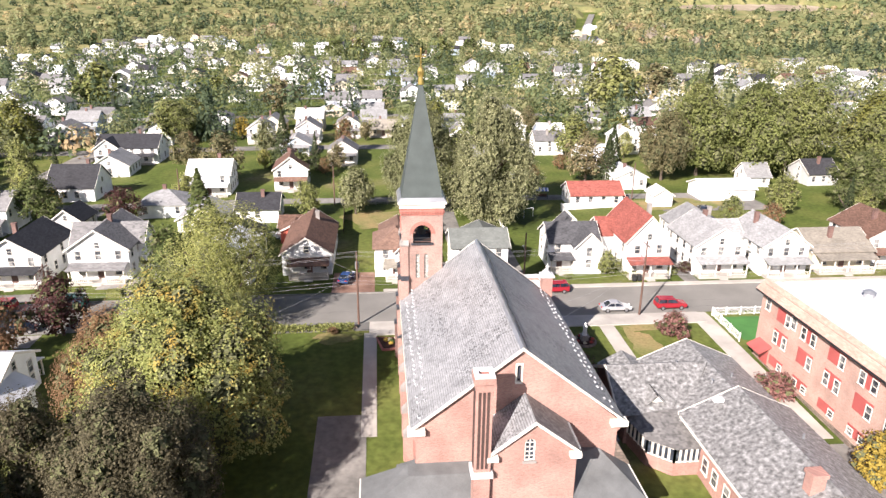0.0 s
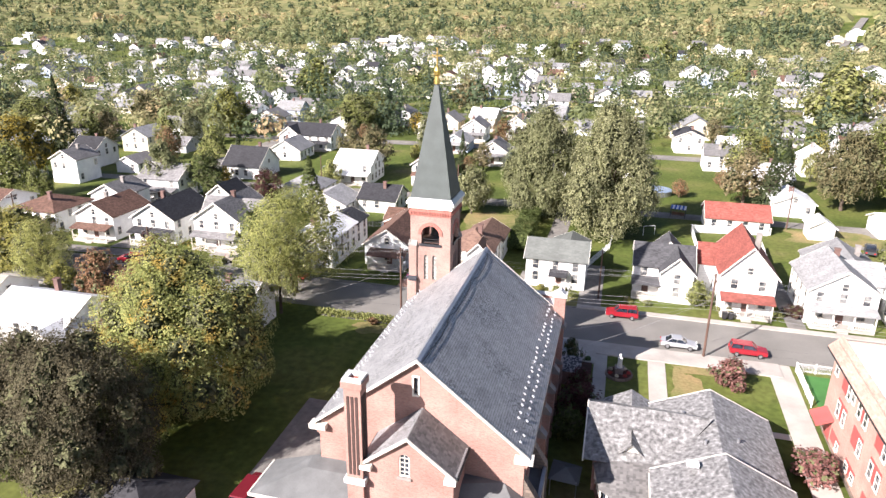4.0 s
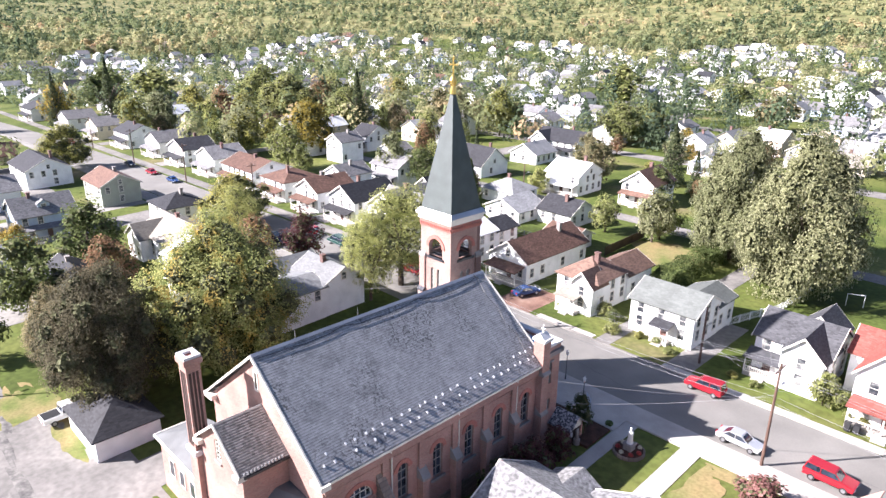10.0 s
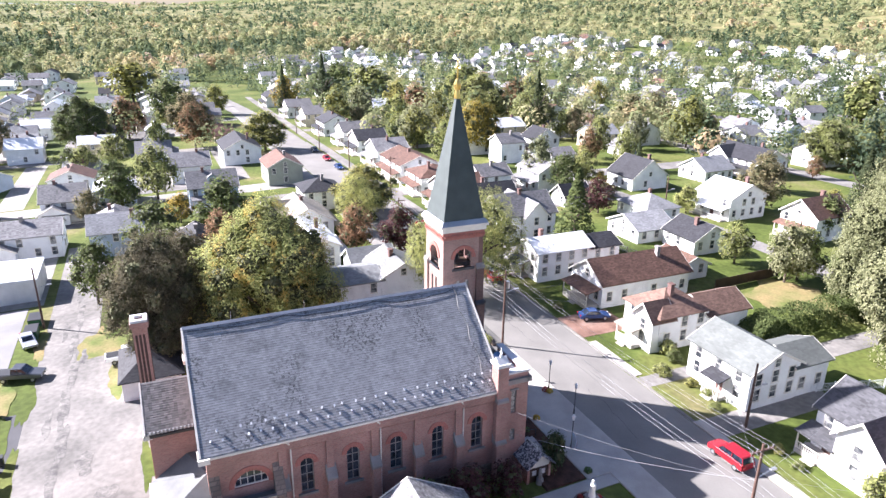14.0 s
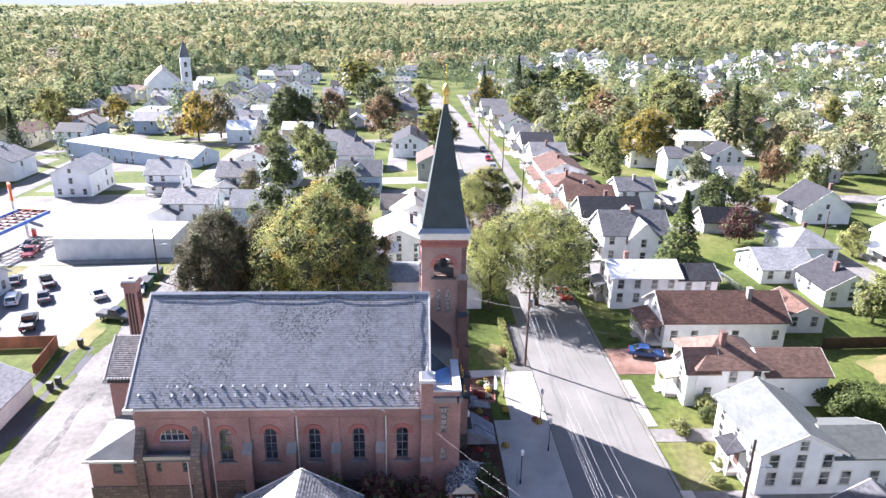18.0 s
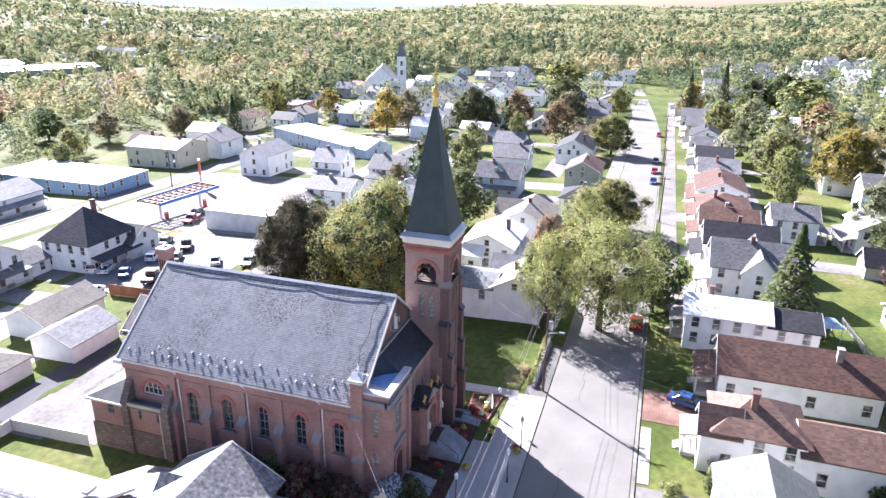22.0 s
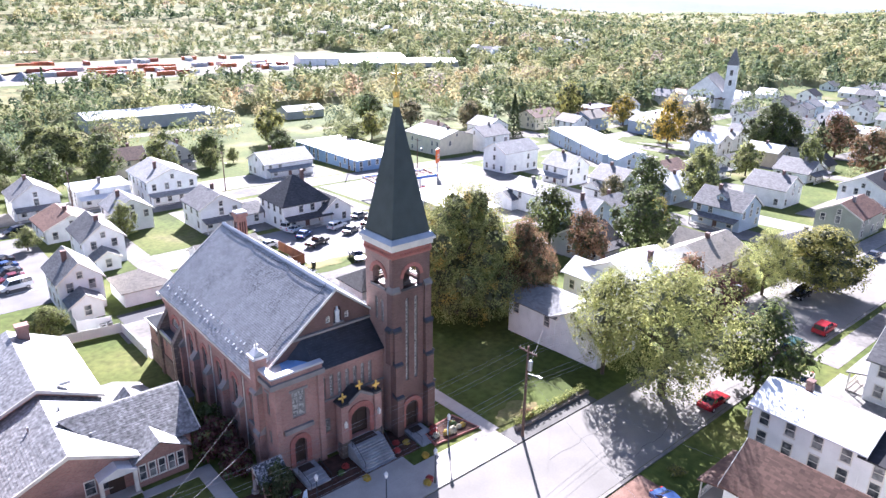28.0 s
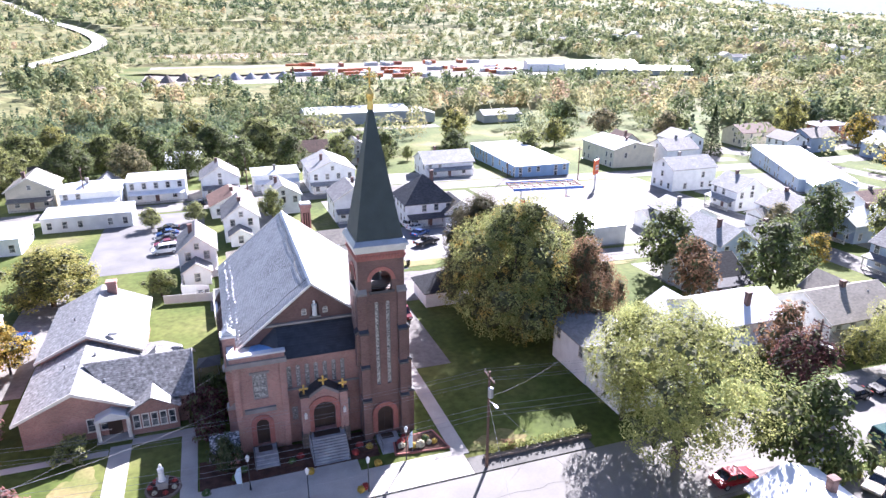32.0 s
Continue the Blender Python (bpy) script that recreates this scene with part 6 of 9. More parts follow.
hall = thing("rectory", "low red brick rectory and hall with mottled slate roofs", "rectory")
RS = ROOFS["slate"]
part("wall", Geo().prism([(31.2, -1.2), (41.6, -1.2), (41.6, 3.9), (36.2, 6.2), (31.2, 3.9)], 57.0, 69.1), BRICK, hall)
part("wall", Geo().prism([(31.0, -1.2), (41.6, -1.2), (41.6, 4.6), (36.2, 7.0), (31.0, 4.6)], 41.5, 57.1), BRICK, hall)
for s in (-1, 1):
    xe = 36.2 + s * 6.0
    part("roof_slope", slope(((xe, 57.0, 3.75), (xe, 69.6, 3.75), (36.2, 69.6, 6.45), (36.2, 57.0, 6.45))), RS, hall, "mottled pale and dark slate slope")
    part("roof_slope", slope(((xe, 41.0, 4.45), (xe, 57.5, 4.45), (36.2, 57.5, 7.25), (36.2, 41.0, 7.25))), RS, hall, "mottled pale and dark slate slope")
    part("verge_board", Geo().prism([(xe, 4.2), (xe, 4.5), (36.2, 7.3), (36.2, 6.9)], 57.5, 57.62), WHITE_TRIM, hall)
    part("verge_board", Geo().prism([(xe, 3.5), (xe, 3.8), (36.2, 6.5), (36.2, 6.1)], 69.6, 69.72), WHITE_TRIM, hall)
part("chimney", Geo().box(34.2, 35.4, 42.3, 43.3, 5, 8.3).box(34.1, 35.5, 42.2, 43.4, 8.0, 8.35), BRICK, hall)
# west wing with cross gable, north bay, south sun room
part("wall", Geo().prism([(58.9, -1.2), (68.6, -1.2), (68.6, 3.8), (63.7, 6.4), (58.9, 3.8)], 25.3, 31.3, "x"), BRICK, hall)
for s in (-1, 1):
    ye = 63.7 + s * 5.3
    part("roof_slope", slope(((24.4, ye, 3.75), (31.6, ye, 3.75), (35.9, 63.7, 6.7), (24.4, 63.7, 6.7))), RS, hall, "mottled pale and dark slate slope")
    part("verge_board", Geo().prism([(ye, 3.5), (ye, 3.8), (63.7, 6.78), (63.7, 6.35)], 24.28, 24.4, "x"), WHITE_TRIM, hall)
part("bay_wall", Geo().prism([(26.2, -0.5), (31.1, -0.5), (31.1, 3.4), (28.65, 4.6), (26.2, 3.4)], 66.0, 69.8), BRICK, hall)
for s in (-1, 1):
    xe = 28.65 + s * 2.85
    part("roof_slope", slope(((xe, 65.0, 3.25), (xe, 70.3, 3.25), (28.65, 70.3, 4.85), (28.65, 64.6, 4.85))), RS, hall)
for i in range(5):
    put_window(hall, pose(30.45 - i * 0.9, 69.8, 1.2, 0, 0, 180), 0.55, 1.5)
for i, u in enumerate((33.6, 34.9)):
    put_window(hall, pose(u, 69.1, 1.3, 0, 0, 180), 0.8, 1.4)
part("porch_roof", Geo().prism([(31.0, 3.0), (34.4, 3.0), (34.4, 3.2), (32.7, 3.9), (31.0, 3.2)], 67.5, 70.6), MEMBRANE, hall)
for u in (31.2, 34.2):
    part("porch_post", Geo().box(u - 0.18, u + 0.18, 70.0, 70.35, 0.2, 3.0), WHITE_TRIM, hall)
part("porch_door", Geo().box(32.0, 33.4, 69.1, 69.2, 0.5, 2.8), WOOD_DARK, hall)
part("porch_floor", Geo().box(30.9, 34.5, 69.1, 70.6, -0.2, 0.5), CONCRETE, hall)
# dormer gable and glazed sun room on the south of the wing
part("dormer", Geo().prism([(27.0, 3.6), (30.2, 3.6), (28.6, 5.3)], 59.6, 63.0), WHITE_TRIM, hall)
for s in (-1, 1):
    part("dormer_roof", Geo().slab([(28.6, 59.2, 5.55), (28.6, 63.2, 5.55), (28.6 + s * 1.95, 63.2, 3.6), (28.6 + s * 1.95, 59.2, 3.6)][::-s], 0.12), RS, hall)
sr = [(25.6, 58.9), (26.3, 55.4), (28.4, 53.6), (31.2, 53.6), (31.2, 58.9)]
part("sun_room_base", Geo().prism(sr, -1.2, 1.4, "z"), BRICK, hall)
part("sun_room_glass", Geo().prism([(p[0] * 0.985 + 0.44, p[1] * 0.985 + 0.85) for p in sr], 1.4, 3.0, "z"), GLASS, hall)
g = Geo()
for a_, b_ in zip(sr[:-1], sr[1:]):
    for k in range(6):
        u = k / 5
        x, y = a_[0] + (b_[0] - a_[0]) * u, a_[1] + (b_[1] - a_[1]) * u
        g.box(x - 0.09, x + 0.09, y - 0.09, y + 0.09, 1.4, 3.0)
g.prism(sr, 1.35, 1.5, "z").prism(sr, 2.85, 3.15, "z")
part("sun_room_frame", g, WHITE_TRIM, hall, "white painted window frame")
part("sun_room_roof", Geo().add([(25.3, 58.9, 3.15), (26.0, 55.1, 3.15), (28.3, 53.2, 3.15), (31.3, 53.2, 3.15), (31.3, 59.2, 4.1), (27.0, 59.4, 4.0)], [(0, 1, 5), (1, 2, 5), (2, 3, 4, 5)]), SLATE_BROWN, hall)
for i, y in enumerate((44.0, 46.0, 48.3, 50.5, 52.4)):
    put_window(hall, pose(31.0, y, 1.0, 0, 0, -90), 0.9, 1.5)
for y in (44, 47, 50, 53, 59, 62, 65):
    put_window(hall, pose(41.6, y, 1.0, 0, 0, 90), 0.9, 1.5)
part("gutter", Geo().box(30.1, 30.3, 41.0, 57.0, 4.2, 4.4), WHITE_TRIM, hall)
for u, v in ((35.0, 60.5), (38.0, 62.0), (38.6, 50.0), (33.5, 66.0)):
    z_ = 6.45 - abs(u - 36.2) * 0.45 + (0.8 if v < 57 else 0)
    part("roof_vent", Geo().tube((u, v, z_ - 0.1), (u, v, z_ + 0.45), 0.12, 0.12, 8), ZINC, hall)
part("skylight", Geo().box(33.0, 34.0, 56.0, 56.6, 6.4, 6.75), MEMBRANE, hall)
cv = thing("garden_canopy", "grey tarpaulin canopy in the church side yard", "canopy")
part("cover", Geo().add([(21.4, 57.0, 1.9), (24.2, 57.0, 1.7), (24.4, 59.8, 1.8), (21.6, 60.0, 2.0), (22.9, 58.4, 2.5)], [(0, 1, 4), (1, 2, 4), (2, 3, 4), (3, 0, 4), (3, 2, 1, 0)]), FELT, cv)
for u, v in ((21.6, 57.2), (24.0, 57.2), (24.2, 59.6), (21.8, 59.8)):
    part("leg", Geo().tube((u, v, -0.3), (u, v, 1.85), 0.04, 0.04, 6), ZINC, cv)

# ---- school ----
school = thing("school", "three-storey salmon brick school with red window panels and white roof", "school")
QX0, QX1, QY0, QY1, QZ = 49.0, 66.0, 50.0, 76.0, 10.6
part("wall", Geo().box(QX0, QX1, QY0, QY1, -1.5, QZ), BRICK_SCHOOL, school)
part("stone_base", Geo().box(QX0 - 0.12, QX1, QY0, QY1 + 0.12, -1.6, 0.6), STONE, school)
part("roof", Geo().box(QX0 + 0.5, QX1 - 0.5, QY0 + 0.5, QY1 - 0.5, QZ, QZ + 0.35), MEMBRANE, school, "bright white flat roof")
TILE = shingle("terracotta_tile", (0.5, 0.31, 0.25), 0.2)
part("tile_eave_slope", course_roof((QX0 - 0.7, QY0, QZ - 0.9), (QX0 - 0.7, QY1 + 0.7, QZ - 0.9), (QX0 + 0.55, QY1 + 0.7, QZ + 0.45), (QX0 + 0.55, QY0, QZ + 0.45), 0.35), TILE, school, "sloping terracotta tile eaves")
part("eaves_board", Geo().box(QX0 - 0.72, QX0 - 0.6, QY0, QY1 + 0.7, QZ - 1.15, QZ - 0.9), DARK_METAL, school)
part("tile_eave_slope", course_roof((QX1, QY1 + 0.7, QZ - 0.9), (QX0 - 0.7, QY1 + 0.7, QZ - 0.9), (QX0 + 0.55, QY1 - 0.5, QZ + 0.45), (QX1, QY1 - 0.5, QZ + 0.45), 0.35), TILE, school, "sloping terracotta tile eaves")
RED_PANEL = plain("red_panel", (0.42, 0.10, 0.09), 0.6, 0.15)
for lv, z in enumerate((1.2, 4.2, 7.2)):
    for k, y in enumerate((51.5, 56.0, 61.0, 66.0, 71.0)):
        h = 1.9 if lv else 1.2
        part("window_panel", Geo().box(QX0 - 0.05, QX0 + 0.02, y - 1.4, y + 1.4, z, z + h), RED_PANEL, school, "red window infill panel")
        for u in ((-0.9, 0.9) if (k + lv) % 2 else (-0.9,)):
            put_window(school, pose(QX0 - 0.05, y + u, z + 0.1, 0, 0, -90), 0.75, h - 0.5)
    for k, x in enumerate((52.0, 57.0, 62.0)):
        put_window(school, pose(x, QY1, z, 0, 0, 180), 1.0, 1.5)
for y in (69.0, 74.5):
    put_window(school, pose(QX0, y, 7.6, 0, 0, -90), 0.8, 1.5)
part("entrance_canopy", Geo().prism([(QX0 - 1.6, 2.6), (QX0, 3.4), (QX0, 3.2), (QX0 - 1.6, 2.4)], 72.3, 75.2), RED_PANEL, school)
part("entrance_door", Geo().box(QX0 - 0.04, QX0 + 0.02, 72.8, 74.6, 0.4, 2.5), RED_PANEL, school)
part("low_wing", Geo().box(QX0 - 0.5, QX1, 43.0, QY0, -1.5, 5.0), BRICK_SCHOOL, school)
part("low_roof", Geo().box(QX0 - 0.6, QX1, 42.9, QY0, 5.0, 5.3), MEMBRANE, school)
part("roof_fan", Geo().tube((58.5, 70.0, QZ + 0.3), (58.5, 70.0, QZ + 1.0), 0.6, 0.6, 12).tube((58.5, 70.0, QZ + 1.0), (58.5, 70.0, QZ + 1.3), 0.8, 0.3, 12), ZINC, school)
part("roof_fan", Geo().box(60.0, 61.2, 62.0, 63.4, QZ + 0.3, QZ + 1.2), RED_PANEL, school)

FENCE_WHITE = plain("white_vinyl", (0.78, 0.78, 0.76), 0.5, 0.08)


def fence(pts, h, material, label, solid=True, gap=2.4):
    ob = thing("fence", label, "fence")
    for (x0, y0), (x1, y1) in zip(pts, pts[1:]):
        ln = math.hypot(x1 - x0, y1 - y0)
        n = max(1, round(ln / gap))
        for i in range(n):
            a, b = i / n, (i + 1) / n
            xa, ya, xb, yb = x0 + (x1 - x0) * a, y0 + (y1 - y0) * a, x0 + (x1 - x0) * b, y0 + (y1 - y0) * b
            za, zb = gz(xa, ya), gz(xb, yb)
            part("post", Geo().box(xa - 0.06, xa + 0.06, ya - 0.06, ya + 0.06, za - 0.2, za + h + 0.08), material, ob)
            dx, dy = (yb - ya) / max(0.01, math.hypot(xb - xa, yb - ya)) * 0.025, -(xb - xa) / max(0.01, math.hypot(xb - xa, yb - ya)) * 0.025
            if solid:
                q = [(xa + dx, ya + dy, za + 0.05), (xb + dx, yb + dy, zb + 0.05), (xb + dx, yb + dy, zb + h), (xa + dx, ya + dy, za + h)]
                part("board", Geo().slab(q, 0.05), material, ob)
            else:
                g = Geo()
                for z in (0.25, h - 0.15):
                    g.tube((xa, ya, za + z), (xb, yb, zb + z), 0.035, 0.035, 4)
                m_ = max(2, int(math.hypot(xb - xa, yb - ya) / 0.16))
                for k in range(m_):
                    u = k / m_
                    x, y, z = xa + (xb - xa) * u, ya + (yb - ya) * u, za + (zb - za) * u
                    g.tube((x, y, z + 0.05), (x, y, z + h), 0.018, 0.018, 4)
                part("panel", g, material, ob)
    return ob


fence([(48.8, 79.2), (48.8, 87.2), (57.5, 87.2), (57.5, 79.2)], 1.3, FENCE_WHITE, "white picket fence round the school play area", False)
fence([(22.0, 33.0), (29.5, 32.0)], 1.5, FENCE_WHITE, "white vinyl board fence of the rectory yard")
fence([(22.0, 33.0), (21.8, 43.5)], 1.5, FENCE_WHITE, "white vinyl board fence behind the church annex")
fence([(26.8, 12.0), (26.8, 29.0), (22.5, 30.2)], 1.8, FENCE_WHITE, "tall white fence beside the narrow house")
fence([(-12.2, 14.5), (-12.2, 24.5), (-4.0, 25.5)], 1.9, plain("cedar_board", (0.26, 0.10, 0.05), 0.8, 0.3), "red-brown cedar board fence round a yard")
fence([(-7.0, 129.5), (-7.5, 144.5)], 1.8, WOOD_DARK, "dark weathered board fence between gardens")
fence([(15.0, 105.5), (21.5, 105.5)], 1.0, FENCE_WHITE, "white picket fence beside a house", False)
fence([(20.5, 113.0), (25.0, 128.0), (25.5, 140.0)], 1.3, FENCE_WHITE, "white fence between two gardens", False)
fence([(51.5, 120.0), (52.5, 135.0)], 1.8, FENCE_WHITE, "white vinyl fence behind the red-roofed house")
fence([(-8.5, 150.5), (2.0, 150.5), (30.0, 151.0)], 1.1, plain("weathered_rail", (0.35, 0.31, 0.27), 0.8, 0.2), "weathered picket fence along the alley", False)

fence([(40.7, 120.0), (40.7, 143.0), (56.0, 145.4)], 1.6, FENCE_WHITE, "white vinyl fence round the garden of the red-roofed house")
fence([(-36.0, 126.5), (-20.0, 128.0)], 1.2, plain("wire_fence_grey", (0.3, 0.3, 0.3), 0.7, 0.2), "thin grey fence at the end of a lawn", False)


def garden_things():
    """Loose things in the gardens across the street."""
    pc = thing("pool_cover", "covered garden swimming pool under a pale blue sheet", "pool", "", 35.0, 173.0, gz(35, 173))
    part("pool_wall", Geo().tube((0, 0, 0), (0, 0, 1.2), 3.4, 3.4, 24), ZINC, pc)
    part("sheet", Geo().tube((0, 0, 1.2), (0, 0, 1.32), 3.5, 3.2, 24), plain("pool_sheet_blue", (0.25, 0.32, 0.42), 0.45, 0.25, 0.8), pc, "pale blue plastic sheet")
    fr = thing("garden_goal", "white tubular frame standing on a lawn", "frame", "", 32.3, 138.5, gz(32.3, 138.5), 25)
    for u in (-1.2, 1.2):
        part("upright", Geo().tube((u, 0, 0), (u, 0, 2.0), 0.05, 0.05, 6), FENCE_WHITE, fr)
    part("crossbar", Geo().tube((-1.2, 0, 2.0), (1.2, 0, 2.0), 0.05, 0.05, 6), FENCE_WHITE, fr)
    sw = thing("swing_seat", "garden swing seat with a blue and white striped awning", "swing", "", 38.7, 153.6, gz(38.7, 153.6), -10)
    for u in (-1.5, 1.5):
        for v in (-0.8, 0.8):
            part("leg", Geo().tube((u, v, 0), (u, 0, 2.2), 0.05, 0.05, 6), DARK_METAL, sw)
    for k in range(8):
        u = -1.6 + k * 0.4
        part("awning_stripe", Geo().prism([(-0.9, 2.0), (-0.9, 2.06), (0.9, 2.46), (0.9, 2.4)], u, u + 0.4, "x"), FENCE_WHITE if k % 2 else BLUE_STRIPE, sw)
    part("seat", Geo().box(-1.3, 1.3, -0.3, 0.3, 0.5, 0.6).box(-1.3, 1.3, 0.25, 0.33, 0.6, 1.1), WOOD, sw)
    gz_ = thing("garden_canopy", "open garden canopy with a pale blue and white roof", "canopy", "", -30.6, 123.2, gz(-30.6, 123.2), 12)
    for u in (-1.5, 1.5):
        for v in (-1.5, 1.5):
            part("post", Geo().tube((u, v, 0), (u, v, 2.2), 0.05, 0.05, 6), FENCE_WHITE, gz_)
    part("roof", Geo().add([(-1.8, -1.8, 2.15), (1.8, -1.8, 2.15), (1.8, 1.8, 2.15), (-1.8, 1.8, 2.15), (0, 0, 3.1)], [(0, 1, 4), (1, 2, 4), (2, 3, 4), (3, 0, 4), (3, 2, 1, 0)]), plain("canopy_cloth", (0.5, 0.62, 0.75), 0.7, 0.3, 0.9), gz_)
    tk = thing("fuel_tank", "white fuel tank on short legs behind a house", "tank", "", -19.4, 127.4, gz(-19.4, 127.4), 80)
    part("drum", Geo().tube((-0.9, 0, 0.8), (0.9, 0, 0.8), 0.5, 0.5, 14), FENCE_WHITE, tk)
    for u in (-0.6, 0.6):
        part("leg", Geo().box(u - 0.05, u + 0.05, -0.3, 0.3, 0, 0.45), DARK_METAL, tk)


BLUE_STRIPE = plain("blue_awning_cloth", (0.05, 0.12, 0.42), 0.7, 0.15)
garden_things()

# low retaining wall with hedge along the street, flower bed, statue garden
wl = thing("retaining_wall", "low dark stone wall and clipped hedge along the street", "wall")
part("stones", Geo().box(-15.5, -3.2, 86.4, 86.9, 0.4, 1.25), STONE, wl)
g = Geo()
rr = random.Random(5)
for k in range(1500):
    leaf = Vector((rr.uniform(-15.4, -3.6), rr.uniform(85.7, 86.6), rr.uniform(0.9, 1.9)))
    s = 0.13
    n0 = len(g.v)
    a = Vector((rr.gauss(0, 1), rr.gauss(0, 1), rr.gauss(0, 1))).normalized() * s
    b = a.orthogonal().normalized() * s
    g.v += [tuple(leaf - a), tuple(leaf + b), tuple(leaf + a), tuple(leaf - b)]
    g.f.append((n0, n0 + 1, n0 + 2, n0 + 3))
    g.s.append(0)
HEDGE = g
bed = thing("flower_bed", "triangular brick-edged flower bed with autumn plants", "flower bed")
part("edging", Geo().prism([(-0.6, 83.6), (5.2, 83.0), (4.8, 80.4), (0.2, 80.0)], 0.5, 0.95, "z"), BRICK_ARCH, bed)
part("soil", Geo().prism([(-0.4, 83.45), (5.0, 82.85), (4.6, 80.6), (0.4, 80.2)], 0.9, 0.98, "z"), SOIL, bed)
PETALS = [plain("plant_%s" % n, c, 0.8, 0.3, 3.0) for n, c in (("cream", (0.55, 0.5, 0.36)), ("gold", (0.5, 0.33, 0.05)), ("red", (0.4, 0.05, 0.04)), ("green", (0.07, 0.12, 0.03)))]
rr = random.Random(17)


def clump(x, y, z, r, m, label, name="plant"):
    g = Geo()
    for k in range(90):
        d = Vector((rr.gauss(0, 1), rr.gauss(0, 1), abs(rr.gauss(0, 1)))).normalized()
        c = Vector((0, 0, r * 0.25)) + d * r * rr.uniform(0.7, 1.0)
        a = d.orthogonal().normalized() * r * 0.25
        b = d.cross(a).normalized() * r * 0.25
        n0 = len(g.v)
        g.v += [tuple(c - a), tuple(c + b), tuple(c + a), tuple(c - b)]
        g.f.append((n0, n0 + 1, n0 + 2, n0 + 3))
        g.s.append(0)
    ob = tagged(part(name, g, m), label, name, "bedding plants")
    ob.location = (x, y, z)
    return ob


for k in range(12):
    clump(rr.uniform(0.3, 4.3), rr.uniform(80.7, 82.9), 0.97, rr.uniform(0.35, 0.6), PETALS[k % 4], "rounded bedding plant in the flower bed")
for x, y, i in ((8.3, 80.3, 2), (7.4, 80.9, 1), (9.0, 81.4, 2), (14.4, 80.2, 2), (15.3, 80.8, 3), (7.2, 83.9, 1), (13.8, 83.0, 1), (9.2, 87.0, 2), (9.7, 87.3, 1), (20.0, 80.5, 3), (20.8, 81.5, 3), (23.6, 83.0, 3)):
    clump(x, y, gz(x, y) + 0.15, 0.45, PETALS[i], "rounded autumn plant beside the church steps")
for x0, x1 in ((6.6, 9.3), (13.7, 16.2)):
    part("planter", Geo().box(x0, x1, 79.2, 81.6, 0.5, 1.0), SOIL, bed).name = "soil_bed"
part("soil", Geo().prism([(7.2, 77.9), (24.2, 77.9), (24.2, 82.3), (6.6, 82.3)], 0.5, 0.9, "z"), SOIL, thing("planting_bed", "dark soil bed with low plants before the church front", "flower bed"))
sg = thing("statue_garden", "round stone-edged garden bed around a pedestal", "garden bed")
part("edging", Geo().tube((27.5, 80.6, 0.5), (27.5, 80.6, 0.95), 1.7, 1.65, 20), STONE, sg)
part("soil", Geo().tube((27.5, 80.6, 0.9), (27.5, 80.6, 1.0), 1.45, 1.45, 20), SOIL, sg)
part("pedestal", Geo().box(27.05, 27.95, 80.15, 81.05, 0.9, 1.7).box(26.95, 28.05, 80.05, 81.15, 1.6, 1.75), STONE_TRIM, sg)
st = Geo()
for (z0, r0), (z1, r1) in zip([(1.75, 0.36), (1.95, 0.3), (2.6, 0.26), (3.05, 0.3), (3.2, 0.12)], [(1.95, 0.3), (2.6, 0.26), (3.05, 0.3), (3.2, 0.12), (3.25, 0.1)]):
    st.tube((27.5, 80.6, z0), (27.5, 80.6, z1), r0, r1, 10)
st.ball((27.5, 80.6, 3.38), 0.15, 0.15, 0.19, 8, 6)
tagged(part("statue", st, MARBLE), "white stone garden statue on a pedestal", "statue")
for k in range(7):
    clump(27.5 + 1.15 * math.cos(k * 0.9), 80.6 + 1.15 * math.sin(k * 0.9), 0.98, 0.28, PETALS[(k * 2 + 2) % 4], "small bedding plant round the statue")
st2 = Geo()
for (z0, r0), (z1, r1) in zip([(0.5, 0.4), (1.2, 0.35), (1.25, 0.2), (2.0, 0.18)], [(1.2, 0.35), (1.25, 0.2), (2.0, 0.18), (2.3, 0.1)]):
    st2.tube((22.9, 77.9, z0), (22.9, 77.9, z1), r0, r1, 10)
tagged(part("garden_ornament", st2, STONE_TRIM), "grey stone garden ornament on a block", "ornament")


# ---- poles, wires, lamps ----
def utility_pole(x, y, h, arm=True, transformer=False, rz=0, label="brown wooden utility pole with crossarm and insulators"):
    ob = thing("utility_pole", label, "utility pole", "utility poles", x, y, gz(x, y), rz)
    part("shaft", Geo().tube((0, 0, -0.3), (0, 0, h), 0.17, 0.11, 9), POLE_WOOD, ob)
    if arm:
        part("crossarm", Geo().box(-0.06, 0.06, -1.2, 1.2, h - 0.7, h - 0.55), POLE_WOOD, ob)
        for v in (-1.1, -0.6, 0.6, 1.1):
            part("insulator", Geo().tube((0, v, h - 0.55), (0, v, h - 0.35), 0.05, 0.04, 6), STONE_TRIM, ob)
    if transformer:
        part("transformer", Geo().tube((0, 0.38, h - 2.6), (0, 0.38, h - 1.6), 0.26, 0.26, 10).tube((0, 0.38, h - 1.6), (0, 0.38, h - 1.5), 0.27, 0.1, 10), ZINC, ob)
    part("lamp_arm", Geo().tube((0, 0, h - 3.2), (0, 1.6, h - 2.8), 0.04, 0.03, 6).box(-0.12, 0.12, 1.4, 2.0, h - 2.9, h - 2.75), ZINC, ob)
    return ob


